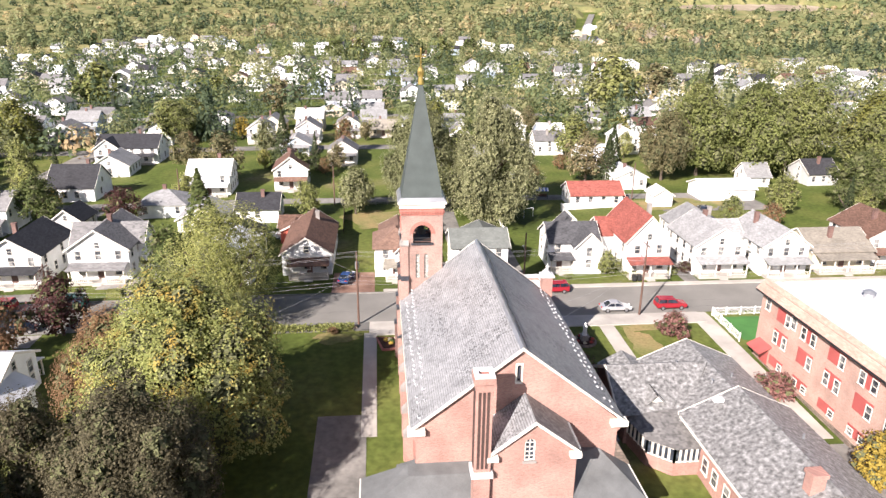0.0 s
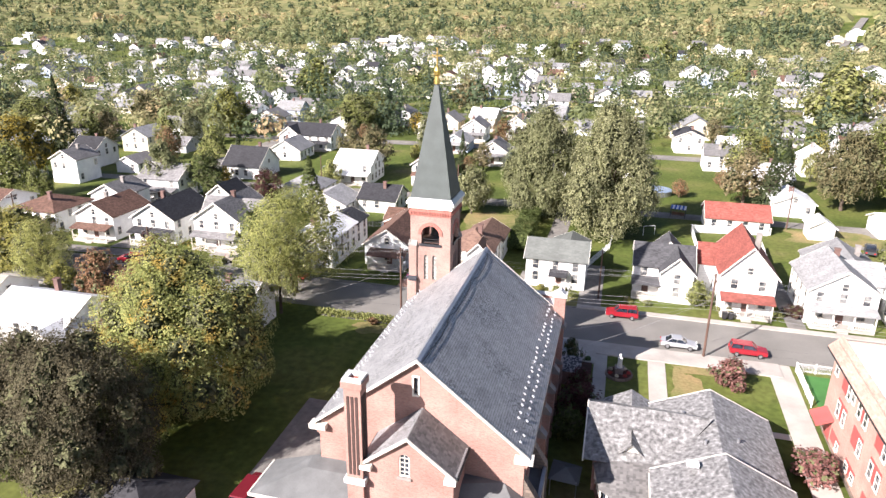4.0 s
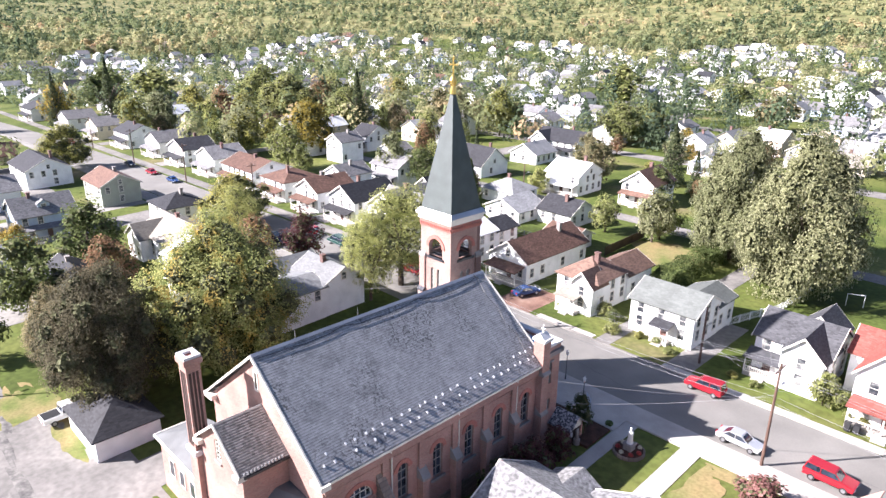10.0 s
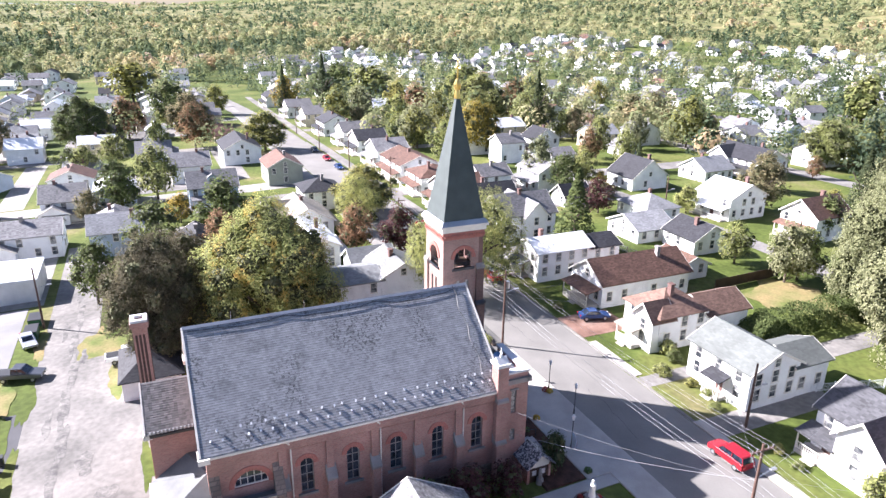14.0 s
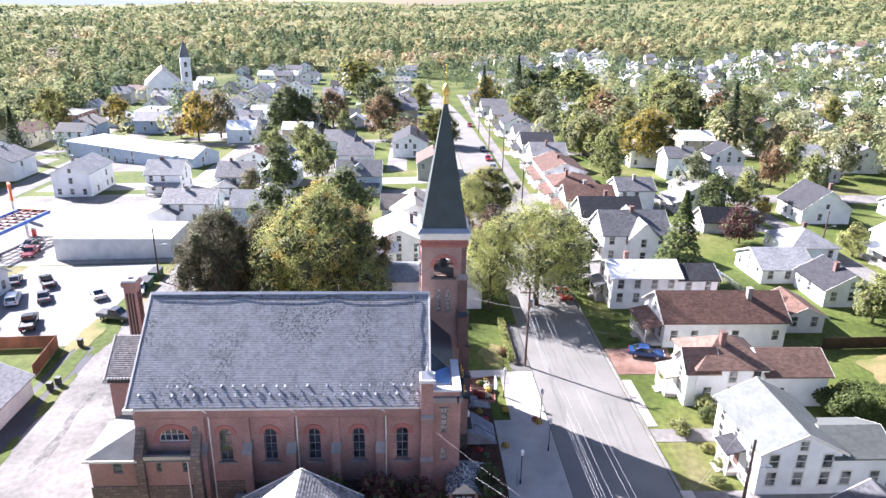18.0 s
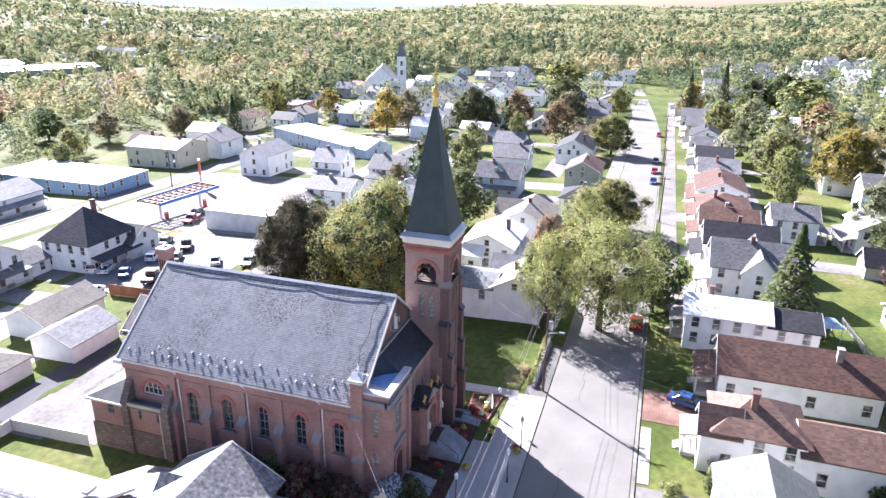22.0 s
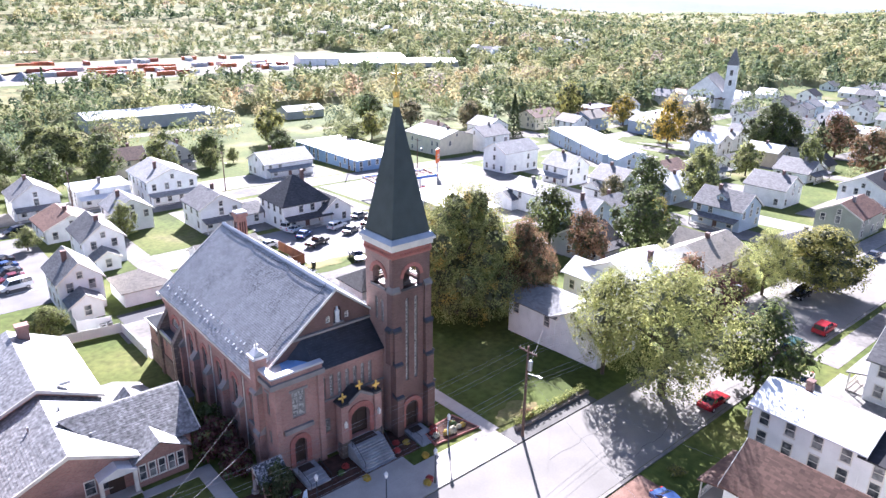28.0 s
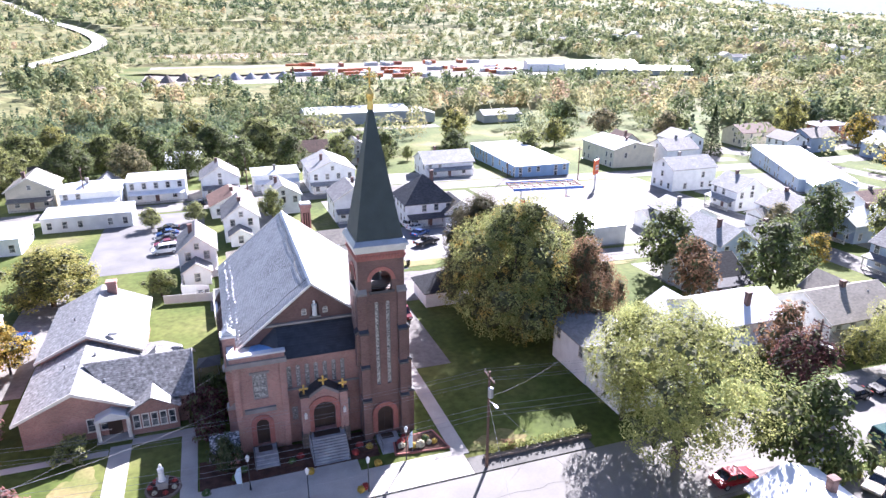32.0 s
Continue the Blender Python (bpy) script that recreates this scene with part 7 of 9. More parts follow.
utility_pole(-3.0, 87.8, 11.0, True, True)
utility_pole(38.0, 88.0, 11.6, True, False)
utility_pole(-44.0, 88.0, 10.5, True, False)
utility_pole(80.0, 88.0, 11.0, True, False)
for x in (-82, -118, -154, -190):
    utility_pole(x, 99.8, 10.5)
for x in (-62, -24, 12, 50):
    utility_pole(x, -38.0, 10.5)
for x in (-44, -10, 26, 60):
    utility_pole(x, 151.0, 9.0, False)
utility_pole(-36, 30.0, 9.5, False)
utility_pole(-79.5, -27.5, 10.0)
utility_pole(24.0, 103.5, 8.0, False)
wires = thing("overhead_wires", "thin pale overhead wires strung between the poles", "wires")


WIRE = plain("dull_grey_wire", (0.30, 0.30, 0.31), 0.8, 0.15)


def wire(p, q, sag, r=0.010):
    """One sagging wire, a square-sectioned tube in one piece."""
    p, q = Vector(p), Vector(q)
    side = (q - p).cross(Vector((0, 0, 1))).normalized() * r
    up = Vector((0, 0, r))
    vs, n = [], 13
    for k in range(n):
        u = k / (n - 1)
        c = p.lerp(q, u) - Vector((0, 0, sag * 4 * u * (1 - u)))
        vs += [c + side, c + up, c - side, c - up]
    part("wire", Geo().add(vs, [(4 * k + i, 4 * k + (i + 1) % 4, 4 * k + 4 + (i + 1) % 4, 4 * k + 4 + i) for k in range(n - 1) for i in range(4)] + [(3, 2, 1, 0), (4 * n - 4, 4 * n - 3, 4 * n - 2, 4 * n - 1)]), WIRE, wires)


for v in (-1.1, -0.6, 0.6, 1.1):
    wire((-44, 88 + v, 10.6), (-3, 87.8 + v, 11.5), 0.9)
    wire((-3, 87.8 + v, 11.5), (38, 88 + v, 12.1), 0.9)
    wire((38, 88 + v, 12.1), (80, 88 + v, 11.5), 0.9)
for z in (8.2, 7.5, 7.0):
    wire((-44, 88.2, z - 0.7), (-3, 88, z), 0.8, 0.014)
    wire((-3, 88, z), (38, 88.2, z + 0.5), 0.8, 0.014)
    wire((38, 88.2, z + 0.5), (80, 88.2, z), 0.8, 0.014)
wire((-3, 87.8, 9.0), (-15.5, 79.0, 6.0), 0.4)
wire((-3, 87.8, 8.5), (1.5, 106.5, 5.6), 0.4)
wire((-3, 87.8, 8.8), (-10, 106.0, 5.4), 0.4)
wire((38, 88, 9.2), (31.0, 106.5, 5.6), 0.4)
wire((38, 88, 9.0), (21.0, 76.0, 5.5), 0.5, 0.016)
wire((38, 88, 8.7), (20.6, 74.0, 9.0), 0.5)
wire((38, 88, 9.4), (16.5, 107.0, 5.6), 0.4)
wire((38, 88, 9.4), (44, 105.0, 6.2), 0.4)


def lamp_post(x, y):
    ob = thing("street_lamp", "slim dark lamp post with a frosted globe", "street lamp", "lamp posts", x, y, gz(x, y) + 0.15)
    part("post", Geo().tube((0, 0, 0), (0, 0, 0.6), 0.1, 0.07, 8).tube((0, 0, 0.6), (0, 0, 3.3), 0.05, 0.045, 8), DARK_METAL, ob)
    part("globe", Geo().tube((0, 0, 3.3), (0, 0, 3.75), 0.12, 0.2, 8).tube((0, 0, 3.75), (0, 0, 4.0), 0.2, 0.03, 8), MARBLE, ob)


for x, y in ((9.0, 87.6), (14.6, 87.4), (4.3, 84.1), (19.6, 83.7)):
    lamp_post(x, y)
for x, y, rz in ((3.3, 83.0, 30), (20.3, 83.2, 10)):
    fl = thing("feather_flag", "pale blue and white feather flag on a pole", "flag", "", x, y, gz(x, y), rz)
    part("pole", Geo().tube((0, 0, 0), (0, 0, 2.6), 0.02, 0.02, 5), ZINC, fl)
    part("cloth", Geo().prism([(0, 0.7), (0.5, 0.8), (0.65, 1.8), (0.35, 2.5), (0, 2.6)], -0.01, 0.01), plain("flag_cloth", (0.55, 0.68, 0.8), 0.7, 0.1), fl)


# ---- filling station ----
gs = thing("fuel_canopy", "open rusty fuel canopy frame with a blue and orange rim", "canopy", "", -58.2, -7.6, gz(-58, -8), -8)
RED_P, BLUE_P = plain("red_paint", (0.6, 0.06, 0.05), 0.5, 0.1), plain("blue_paint", (0.06, 0.14, 0.45), 0.5, 0.1)
RUSTY = plain("rusty_red_steel", (0.16, 0.06, 0.05), 0.7, 0.3)
part("beam", Geo().box(-9, 9, -3.6, -3.3, 4.2, 4.9), BLUE_P, gs)
part("orange_fascia", Geo().box(-9.25, -9, -3.6, 3.6, 4.2, 4.9), plain("orange_fascia_paint", (0.6, 0.2, 0.05), 0.5, 0.1), gs)
part("beam", Geo().box(-9, 9, 3.3, 3.6, 4.2, 4.9), BLUE_P, gs)
for k in range(10):
    part("joist", Geo().box(-9 + k * 1.98, -8.86 + k * 1.98, -3.3, 3.3, 4.4, 4.7), RUSTY, gs)
for v in (-1.8, 0.0, 1.8):
    part("rail", Geo().box(-9, 9, v - 0.12, v + 0.12, 4.7, 4.85), RUSTY, gs)
for u in (-6, 6):
    part("column", Geo().box(u - 0.2, u + 0.2, -0.2, 0.2, 0, 4.4), MEMBRANE, gs)
    fp = thing("fuel_pump", "red and white fuel pump under the canopy", "fuel pump", "fuel pumps", -58.2 + u * 0.98, -7.6 - u * 0.13 + 1.4, gz(-58, -8), -8)
    part("cabinet", Geo().box(-0.4, 0.4, -0.25, 0.25, 0, 1.5), RED_P, fp)
    part("display", Geo().box(-0.3, 0.3, -0.28, 0.28, 1.5, 2.0), MEMBRANE, fp)
sn = thing("price_sign", "tall orange and red price sign on a pole", "sign", "", -79.0, -17.5, gz(-79, -17.5), 35)
part("pole", Geo().box(-0.2, 0.2, -0.2, 0.2, 0, 5.0), MEMBRANE, sn)
part("board", Geo().box(-1.3, 1.3, -0.25, 0.25, 4.2, 8.2), plain("orange_sign", (0.75, 0.17, 0.04), 0.5, 0.08), sn)
for k, (z, m_) in enumerate(((7.3, RED_P), (6.2, LINE), (5.4, LINE), (4.5, RED_P))):
    part("sign_bar", Geo().box(-1.0, 1.0, -0.28, 0.28, z, z + 0.45), m_, sn)


# ---- vehicles ----
TYRE, RIM = plain("tyre_rubber", (0.02, 0.02, 0.02), 0.9, 0.2), plain("wheel_rim", (0.5, 0.5, 0.52), 0.3, 0.1, metal=0.8)
CAR_GLASS = glass("car_glass", (0.015, 0.02, 0.03), 0.05)
LAMP_W, LAMP_R = plain("headlight", (0.75, 0.75, 0.72), 0.2, 0.05), plain("tail_light", (0.4, 0.02, 0.02), 0.25, 0.05)
PAINT = {n: plain("car_paint_" + n, c, 0.25, 0.05, metal=mt, bump=0) for n, c, mt in (("red", (0.30, 0.018, 0.028), 0.1), ("maroon", (0.16, 0.015, 0.025), 0.2), ("silver", (0.55, 0.56, 0.57), 0.5), ("white", (0.8, 0.8, 0.79), 0.0), ("black", (0.012, 0.012, 0.014), 0.2), ("grey", (0.10, 0.105, 0.115), 0.4), ("blue", (0.035, 0.08, 0.22), 0.3), ("green", (0.02, 0.07, 0.06), 0.3), ("tan", (0.45, 0.40, 0.32), 0.2))}
SHAPE = {
    "sedan": (4.6, 1.78, [(-2.3, 0.45), (2.25, 0.42), (2.3, 0.7), (1.1, 0.92), (-1.6, 0.98), (-2.28, 0.92)], [(-1.7, 0.95), (1.05, 0.9), (0.35, 1.4), (-0.95, 1.44)]),
    "suv": (4.6, 1.85, [(-2.3, 0.45), (2.25, 0.45), (2.3, 0.9), (1.2, 1.08), (-2.25, 1.1)], [(-2.22, 1.08), (1.1, 1.05), (0.5, 1.62), (-2.0, 1.7)]),
    "van": (4.9, 1.95, [(-2.45, 0.45), (2.4, 0.45), (2.45, 0.95), (1.7, 1.15), (-2.42, 1.15)], [(-2.4, 1.12), (1.65, 1.12), (0.95, 1.85), (-2.3, 1.9)]),
    "pickup": (5.5, 1.95, [(-2.75, 0.6), (2.7, 0.55), (2.75, 1.0), (1.35, 1.15), (-2.75, 1.12)], [(-0.75, 1.1), (1.25, 1.1), (0.6, 1.75), (-0.65, 1.8)]),
}
CAR_MESH = {}


def car_meshes(kind, paint):
    key = (kind, paint)
    if key not in CAR_MESH:
        ln, wd, low, top = SHAPE[kind]
        h = wd / 2
        body = Geo().prism(low, -h + 0.12, h - 0.12)
        body.prism([(p[0] * 0.985, 0.3 + (p[1] - 0.3) * 0.94) for p in low], -h, h)
        roof = Geo()
        q = [Vector((p[0], 0, p[1])) for p in top]
        cx = (q[2].x + q[3].x) / 2
        roof.prism([(q[3].x - 0.03, q[3].z - 0.02), (q[2].x + 0.03, q[2].z - 0.02), (q[2].x - 0.08, q[2].z + 0.06), (q[3].x + 0.08, q[3].z + 0.06)], -h + 0.2, h - 0.2)
        for e, f in ((0, 3), (1, 2)):
            for s in (-1, 1):
                roof.tube((q[e].x, s * (h - 0.14), q[e].z), (q[f].x, s * (h - 0.24), q[f].z), 0.05, 0.05, 5)
        for s in (-1, 1):
            roof.tube((cx, s * (h - 0.12), q[0].z), (cx, s * (h - 0.22), q[3].z), 0.04, 0.04, 5)
        cab = Geo()
        lo = [(q[0].x, h - 0.14, q[0].z), (q[1].x, h - 0.14, q[1].z)]
        hi = [(q[2].x, h - 0.25, q[2].z), (q[3].x, h - 0.25, q[3].z)]
        r_ = lo + hi
        cab.add([(x, y, z) for x, y, z in r_] + [(x, -y, z) for x, y, z in r_], [(0, 1, 2, 3), (7, 6, 5, 4), (1, 5, 6, 2), (0, 3, 7, 4), (3, 2, 6, 7), (0, 4, 5, 1)])
        bed_g = Geo()
        if kind == "pickup":
            bed_g.box(-2.62, -0.85, -h + 0.16, h - 0.16, 1.1, 1.14)
        CAR_MESH[key] = [mesh_of("body", body, PAINT[paint]), mesh_of("roof", roof, PAINT[paint]), mesh_of("cabin_glass", cab, CAR_GLASS), mesh_of("truck_bed", bed_g, DARK_METAL) if kind == "pickup" else None]
    return CAR_MESH[key]


WHEEL = mesh_of("wheel", Geo().tube((0, -0.11, 0), (0, 0.11, 0), 0.34, 0.34, 14), TYRE)
RIMM = mesh_of("rim", Geo().tube((0, -0.12, 0), (0, 0.12, 0), 0.21, 0.21, 10), RIM)
HEAD = mesh_of("headlight", Geo().box(-0.05, 0.06, -0.2, 0.2, -0.08, 0.08), LAMP_W)
TAIL = mesh_of("tail_light", Geo().box(-0.06, 0.05, -0.16, 0.16, -0.1, 0.1), LAMP_R)
WORD = {"sedan": "saloon car", "suv": "sport utility car", "van": "van", "pickup": "pickup truck"}


def car(x, y, rz, kind, paint, where="parked at the kerb", dz=0.06):
    ob = thing("car", "%s %s %s" % (paint, WORD[kind], where), "car", "parked vehicles", x, y, gz(x, y) + dz, rz)
    ln, wd, low, top = SHAPE[kind]
    b, r, w, bd = car_meshes(kind, paint)
    bo = part("body", b, None, ob)
    part("roof", r, None, ob)
    part("cabin_glass", w, None, ob)
    if bd:
        part("truck_bed", bd, None, ob)
    for sx in (-1, 1):
        for sy in (-1, 1):
            wh = part("wheel", WHEEL, None, ob)
            wh.location = (sx * ln * 0.31, sy * (wd / 2 - 0.1), 0.34)
            part("rim", RIMM, None, wh)
    for sy in (-1, 1):
        part("headlight", HEAD, None, ob).location = (ln / 2 - 0.03, sy * (wd / 2 - 0.35), 0.72)
        part("tail_light", TAIL, None, ob).location = (-ln / 2 + 0.03, sy * (wd / 2 - 0.3), 0.85)
    return ob


car(27.6, 97.5, 180, "suv", "red", "parked across the street")
car(35.0, 89.9, 0, "sedan", "silver")
car(43.6, 90.2, 0, "suv", "red")
car(-5.4, 104.4, 75, "sedan", "blue", "on a reddish gravel drive")
car(-5.0, 49.5, 90, "van", "maroon", "on the drive behind the church")
car(-20.4, 41.4, 92, "pickup", "white", "beside the garage")
car(-20.7, 29.0, 75, "pickup", "grey", "in the lot")
car(-31.0, 28.6, 15, "sedan", "silver", "at the lot edge")
for i, (x, y, k, p) in enumerate(((-28.2, 9.9, "suv", "white"), (-20.5, 6.0, "sedan", "white"), (-19.9, 10.6, "sedan", "blue"), (-19.3, 17.0, "pickup", "black"), (-29.0, 14.2, "sedan", "grey"), (-35.3, 11.6, "pickup", "black"), (-36.7, 5.6, "sedan", "grey"), (-20.6, 3.5, "van", "white"), (-29.5, 22.5, "sedan", "silver"))):
    car(x, y, 200 + (i % 3) * 7, k, p, "in the parking lot")
car(-51.5, 0.5, 10, "pickup", "maroon", "on the forecourt")
car(-57.0, -2.5, -8, "sedan", "grey", "under the fuel canopy")
car(-11.0, 12.0, 5, "sedan", "white", "on the grass by the alley")
car(-46.0, 97.4, 180, "van", "green")
car(-24.8, 97.6, 180, "sedan", "red", "under the street tree")
car(-56.0, 97.6, 180, "suv", "red")
car(-66.6, 89.8, 0, "suv", "black")
car(-49.2, 89.7, 0, "sedan", "black")
car(-54.8, 89.7, 0, "suv", "black")
car(-38.0, 102.5, 20, "sedan", "tan", "in a driveway")
car(48.0, 40.7, 80, "sedan", "blue", "in the school lane")
for i, (y, p, k) in enumerate(((-11.5, "black", "sedan"), (-7.5, "blue", "sedan"), (-4.0, "grey", "sedan"), (0.0, "maroon", "sedan"), (4.5, "white", "van"))):
    car(30.5, y, 8, k, p, "in the car park")
car(15.0, 122.7, 80, "sedan", "white", "behind a house")
car(18.0, -32.0, 0, "van", "white")
car(25.0, -30.5, 20, "suv", "black")
for x, p in ((-98, "grey"), (-121, "blue"), (-135, "red"), (-151, "grey"), (-176, "silver"), (-205, "red")):
    car(x, 97.5 if x % 2 else 90, 0, "sedan", p)
car(80.0, 141.5, 60, "sedan", "maroon", "in a yard")
car(72.0, 139.0, 75, "pickup", "grey", "in a yard")
for x, y in ((42.0, 101.0), (42.9, 101.1), (-1.0, 29.0), (-2.2, 29.4), (22.9, 30.8), (23.9, 30.9), (-12.4, 27.5)):
    bn = thing("wheelie_bin", "dark plastic wheeled rubbish bin", "bin", "rubbish bins", x, y, gz(x, y) + 0.05)
    part("tub", Geo().prism([(-0.25, 0.08), (0.25, 0.08), (0.3, 1.0), (-0.3, 1.0)], -0.3, 0.3), DARK_METAL, bn)
    part("lid", Geo().box(-0.34, 0.34, -0.34, 0.34, 1.0, 1.08), DARK_METAL, bn)
for x in (-33.5, -38.0):
    dp = thing("dumpster", "green steel waste skip with dark lid", "skip", "waste skips", x, 28.8, gz(x, 28.8))
    part("box", Geo().prism([(-1.3, 0.1), (1.3, 0.1), (1.5, 1.3), (-1.5, 1.3)], -0.8, 0.8), plain("skip_green", (0.03, 0.12, 0.07), 0.6, 0.3), dp)
    part("lid", Geo().box(-1.5, 1.5, -0.85, 0.85, 1.3, 1.38), DARK_METAL, dp)


# ---- farther buildings to the south and west ----
house(-43.0, -166.0, 46.0, 22.0, 5.0, 1.6, "x", "grey", "metal", "", chimney=False, label="long pale metal-roofed warehouse in a field", windows=False, name="warehouse")
house(-71.5, -160.0, 11.0, 18.0, 4.0, 1.2, "y", "grey", "metal", "", chimney=False, label="pale metal-roofed warehouse wing", windows=False, name="warehouse")
house(-106.0, -146.0, 18.0, 10.0, 3.4, 1.8, "x", "grey", "pale", "", chimney=False, label="grey shed with pale roof beyond the field", windows=False, name="shed")
house(-272.0, -362.0, 88.0, 24.0, 6.0, 2.0, "x", "white", "metal", "", chimney=False, label="very long white industrial shed", windows=False, name="warehouse", rz=-16)
house(-278.0, -303.0, 90.0, 24.0, 6.0, 2.0, "x", "grey", "metal", "", chimney=False, label="long grey industrial shed", windows=False, name="warehouse", rz=-25)
sheet("yard", -260, 60, -480, -335, 0.1, blotchy("gravel_yard", [(0.3, (0.17, 0.15, 0.13)), (0.5, (0.28, 0.25, 0.215)), (0.7, (0.40, 0.37, 0.33))], 0.02, 0.3, 0.95, 0.1), "pale gravel storage yard beyond the trees", 20)
rr = random.Random(33)
BOXES = [plain("container_" + n, c, 0.6, 0.2) for n, c in (("orange", (0.55, 0.16, 0.06)), ("rust", (0.35, 0.10, 0.06)), ("white", (0.7, 0.7, 0.68)), ("blue", (0.45, 0.47, 0.5)))]
bx = [mesh_of("container", Geo().box(-6, 6, -1.25, 1.25, 0, 2.8), m) for m in BOXES]
for k in range(64):
    x, y = rr.choice((-60, -95, -130, -170, -205)) + rr.uniform(-14, 14), rr.choice((-350, -375, -400, -455)) + rr.uniform(-6, 6)
    i = rr.choice((0, 0, 1, 1, 2, 2, 3))
    ob = tagged(part("container", bx[i], None), "%s steel shipping container in the yard" % ("orange", "rust-red", "white", "grey")[i], "container", "shipping containers")
    ob.matrix_world = pose(x, y, gz(x, y) + 0.1, 0, 0, rr.choice((0, 0, 4, 90)))
for k in range(9):
    x, y, r = -34 + k * 11, -362 + rr.uniform(-5, 3), rr.uniform(6.5, 8.5)
    g = Geo().tube((0, 0, -1), (0, 0, r * 0.62), r, r * 0.08, 14)
    ob = tagged(part("heap", g, plain("heap_%d" % k, (0.33, 0.34, 0.37) if k < 5 else (0.24, 0.2, 0.17), 0.9, 0.3)), "conical heap of pale gravel in the storage yard", "heap", "heaps of gravel")
    ob.location = (x, y, gz(x, y))


def curve_through(pts, steps=6):
    """A smooth line through a few places."""
    out = []
    for i in range(len(pts) - 1):
        p = [Vector(pts[max(0, min(len(pts) - 1, i + k))]) for k in (-1, 0, 1, 2)]
        for j in range(steps):
            u = j / steps
            out.append(0.5 * (2 * p[1] + (p[2] - p[0]) * u + (2 * p[0] - 5 * p[1] + 4 * p[2] - p[3]) * u * u + (3 * p[1] - p[0] - 3 * p[2] + p[3]) * u ** 3))
    return out + [Vector(pts[-1])]


def curved_road(pts, width, material, label, dz=1.5):
    g = Geo()
    vs = []
    for p, q in zip(pts, pts[1:]):
        d = (q - p).normalized() * width / 2
        for k in (-1, 1):
            x, y = p.x - k * d.y, p.y + k * d.x
            vs.append((x, y, gz(x, y) + dz))
    g.add(vs, [(2 * i, 2 * i + 1, 2 * i + 3, 2 * i + 2) for i in range(len(vs) // 2 - 1)])
    structure("road", g, material, label)


curved_road(curve_through([(-169, 93.65), (-215, 92.6), (-270, 89.2), (-330, 84.5), (-395, 79)]), 10.3, ASPHALT, "worn grey asphalt street running out of town", 0.05)
HIGHWAY = curve_through([(262, -330), (195, -395), (160, -445), (149, -512), (132, -586), (121, -640), (122, -700), (138, -768), (168, -850), (217, -957), (278, -1137), (330, -1300), (420, -1500)])
curved_road(HIGHWAY, 15, CONCRETE, "pale highway curving down the wooded hill")
HILL_ROAD = curve_through([(214, 690), (218, 730), (240, 800), (268, 880), (300, 970)])
curved_road(HILL_ROAD, 8, ASPHALT, "straight road climbing through the woods")
MEADOW = blotchy("dry_meadow_grass", [(0.3, (0.14, 0.145, 0.055)), (0.5, (0.21, 0.2, 0.09)), (0.7, (0.27, 0.235, 0.13))], 0.02, 0.4)
DIRT = blotchy("bare_dirt", [(0.3, (0.22, 0.17, 0.12)), (0.5, (0.32, 0.26, 0.19)), (0.7, (0.42, 0.35, 0.26))], 0.03, 0.5)
# paved lots and drives of the western and southern blocks
_q = random.Random(8)
for k, (x0, x1, y0, y1) in enumerate(((-112, -104, -26, 84), (-176, -169, -26, 84), (-245, -237, -26, 84), (-168, -113, 12, 18), (-236, -177, 20, 26), (-160, -128, -22, 4), (-205, -180, -20, 10), (-140, -115, 38, 58), (-230, -205, 40, 66), (-296, -250, -20, 16), (-165, -112, -62, -42), (-230, -178, -70, -45), (-80, -52, 40, 52), (-10, -5, -26, 16), (8, 12, -26, 22), (-4, 8, 2, 12), (-44, -14, -26, 1), (-170, -120, 66, 72),
                                        (-330, -46, 84.6, 88.3), (-330, -46, 100.2, 103.4), (-130, -46, 118, 123), (-45, -28, 104, 119), (-250, -130, 150, 156), (-200, -194, 104, 212), (-150, -144, 104, 212), (-66, -60, 104, 150), (20, 48, -50, -38), (-60, 15, -52, -38), (-75, 75, -145, -138))):
    sheet("paved_lot", x0, x1, y0, y1, 0.018 + 0.0012 * k, ASPHALT_PALE if k % 3 else PAVED, "pale worn paving between the houses", 6)
# second church with a white steeple
c2 = thing("far_church", "pale church with grey roof and white steeple", "church", "", -305, -60, gz(-305, -60), 110)
part("wall", Geo().prism([(-9, -1), (9, -1), (9, 8), (0, 16), (-9, 8)], -14, 14), WALLS["white"], c2)
part("roof", gable_roof(18, 28, 8, 8, "y"), ROOFS["grey"], c2)
part("tower", Geo().box(9, 14, -15, -10, -1, 22), WALLS["white"], c2)
part("steeple", Geo().add([(8.7, -15.3, 22), (14.3, -15.3, 22), (14.3, -9.7, 22), (8.7, -9.7, 22), (11.5, -12.5, 31)], [(0, 1, 4), (1, 2, 4), (2, 3, 4), (3, 0, 4), (3, 2, 1, 0)]), ROOFS["grey"], c2)
for u in (-4, 0, 4):
    put_window(c2, pose(u, -14, 2.5), 1.6, 4.0, False)
for z in (12, 17):
    put_window(c2, pose(11.5, -15, z), 1.4, 2.6, False)
house(-214.0, -66.0, 18.0, 11.0, 5.6, 0.6, "x", "rust", "grey", "", kind="flat", label="red brick two-storey building with flat roof")
house(-190.0, -50.0, 12.0, 11.0, 5.4, 2.4, "x", "blue", "tan", "")
house(-176.0, -66.0, 16.0, 11.0, 5.2, 2.4, "x", "cream", "brown", "")
house(-205.0, -30.0, 15.0, 11.0, 5.0, 2.6, "y", "blue", "grey", "")
house(-232.0, -40.0, 16.0, 11.0, 4.4, 0.4, "x", "white", "white", "", kind="flat")


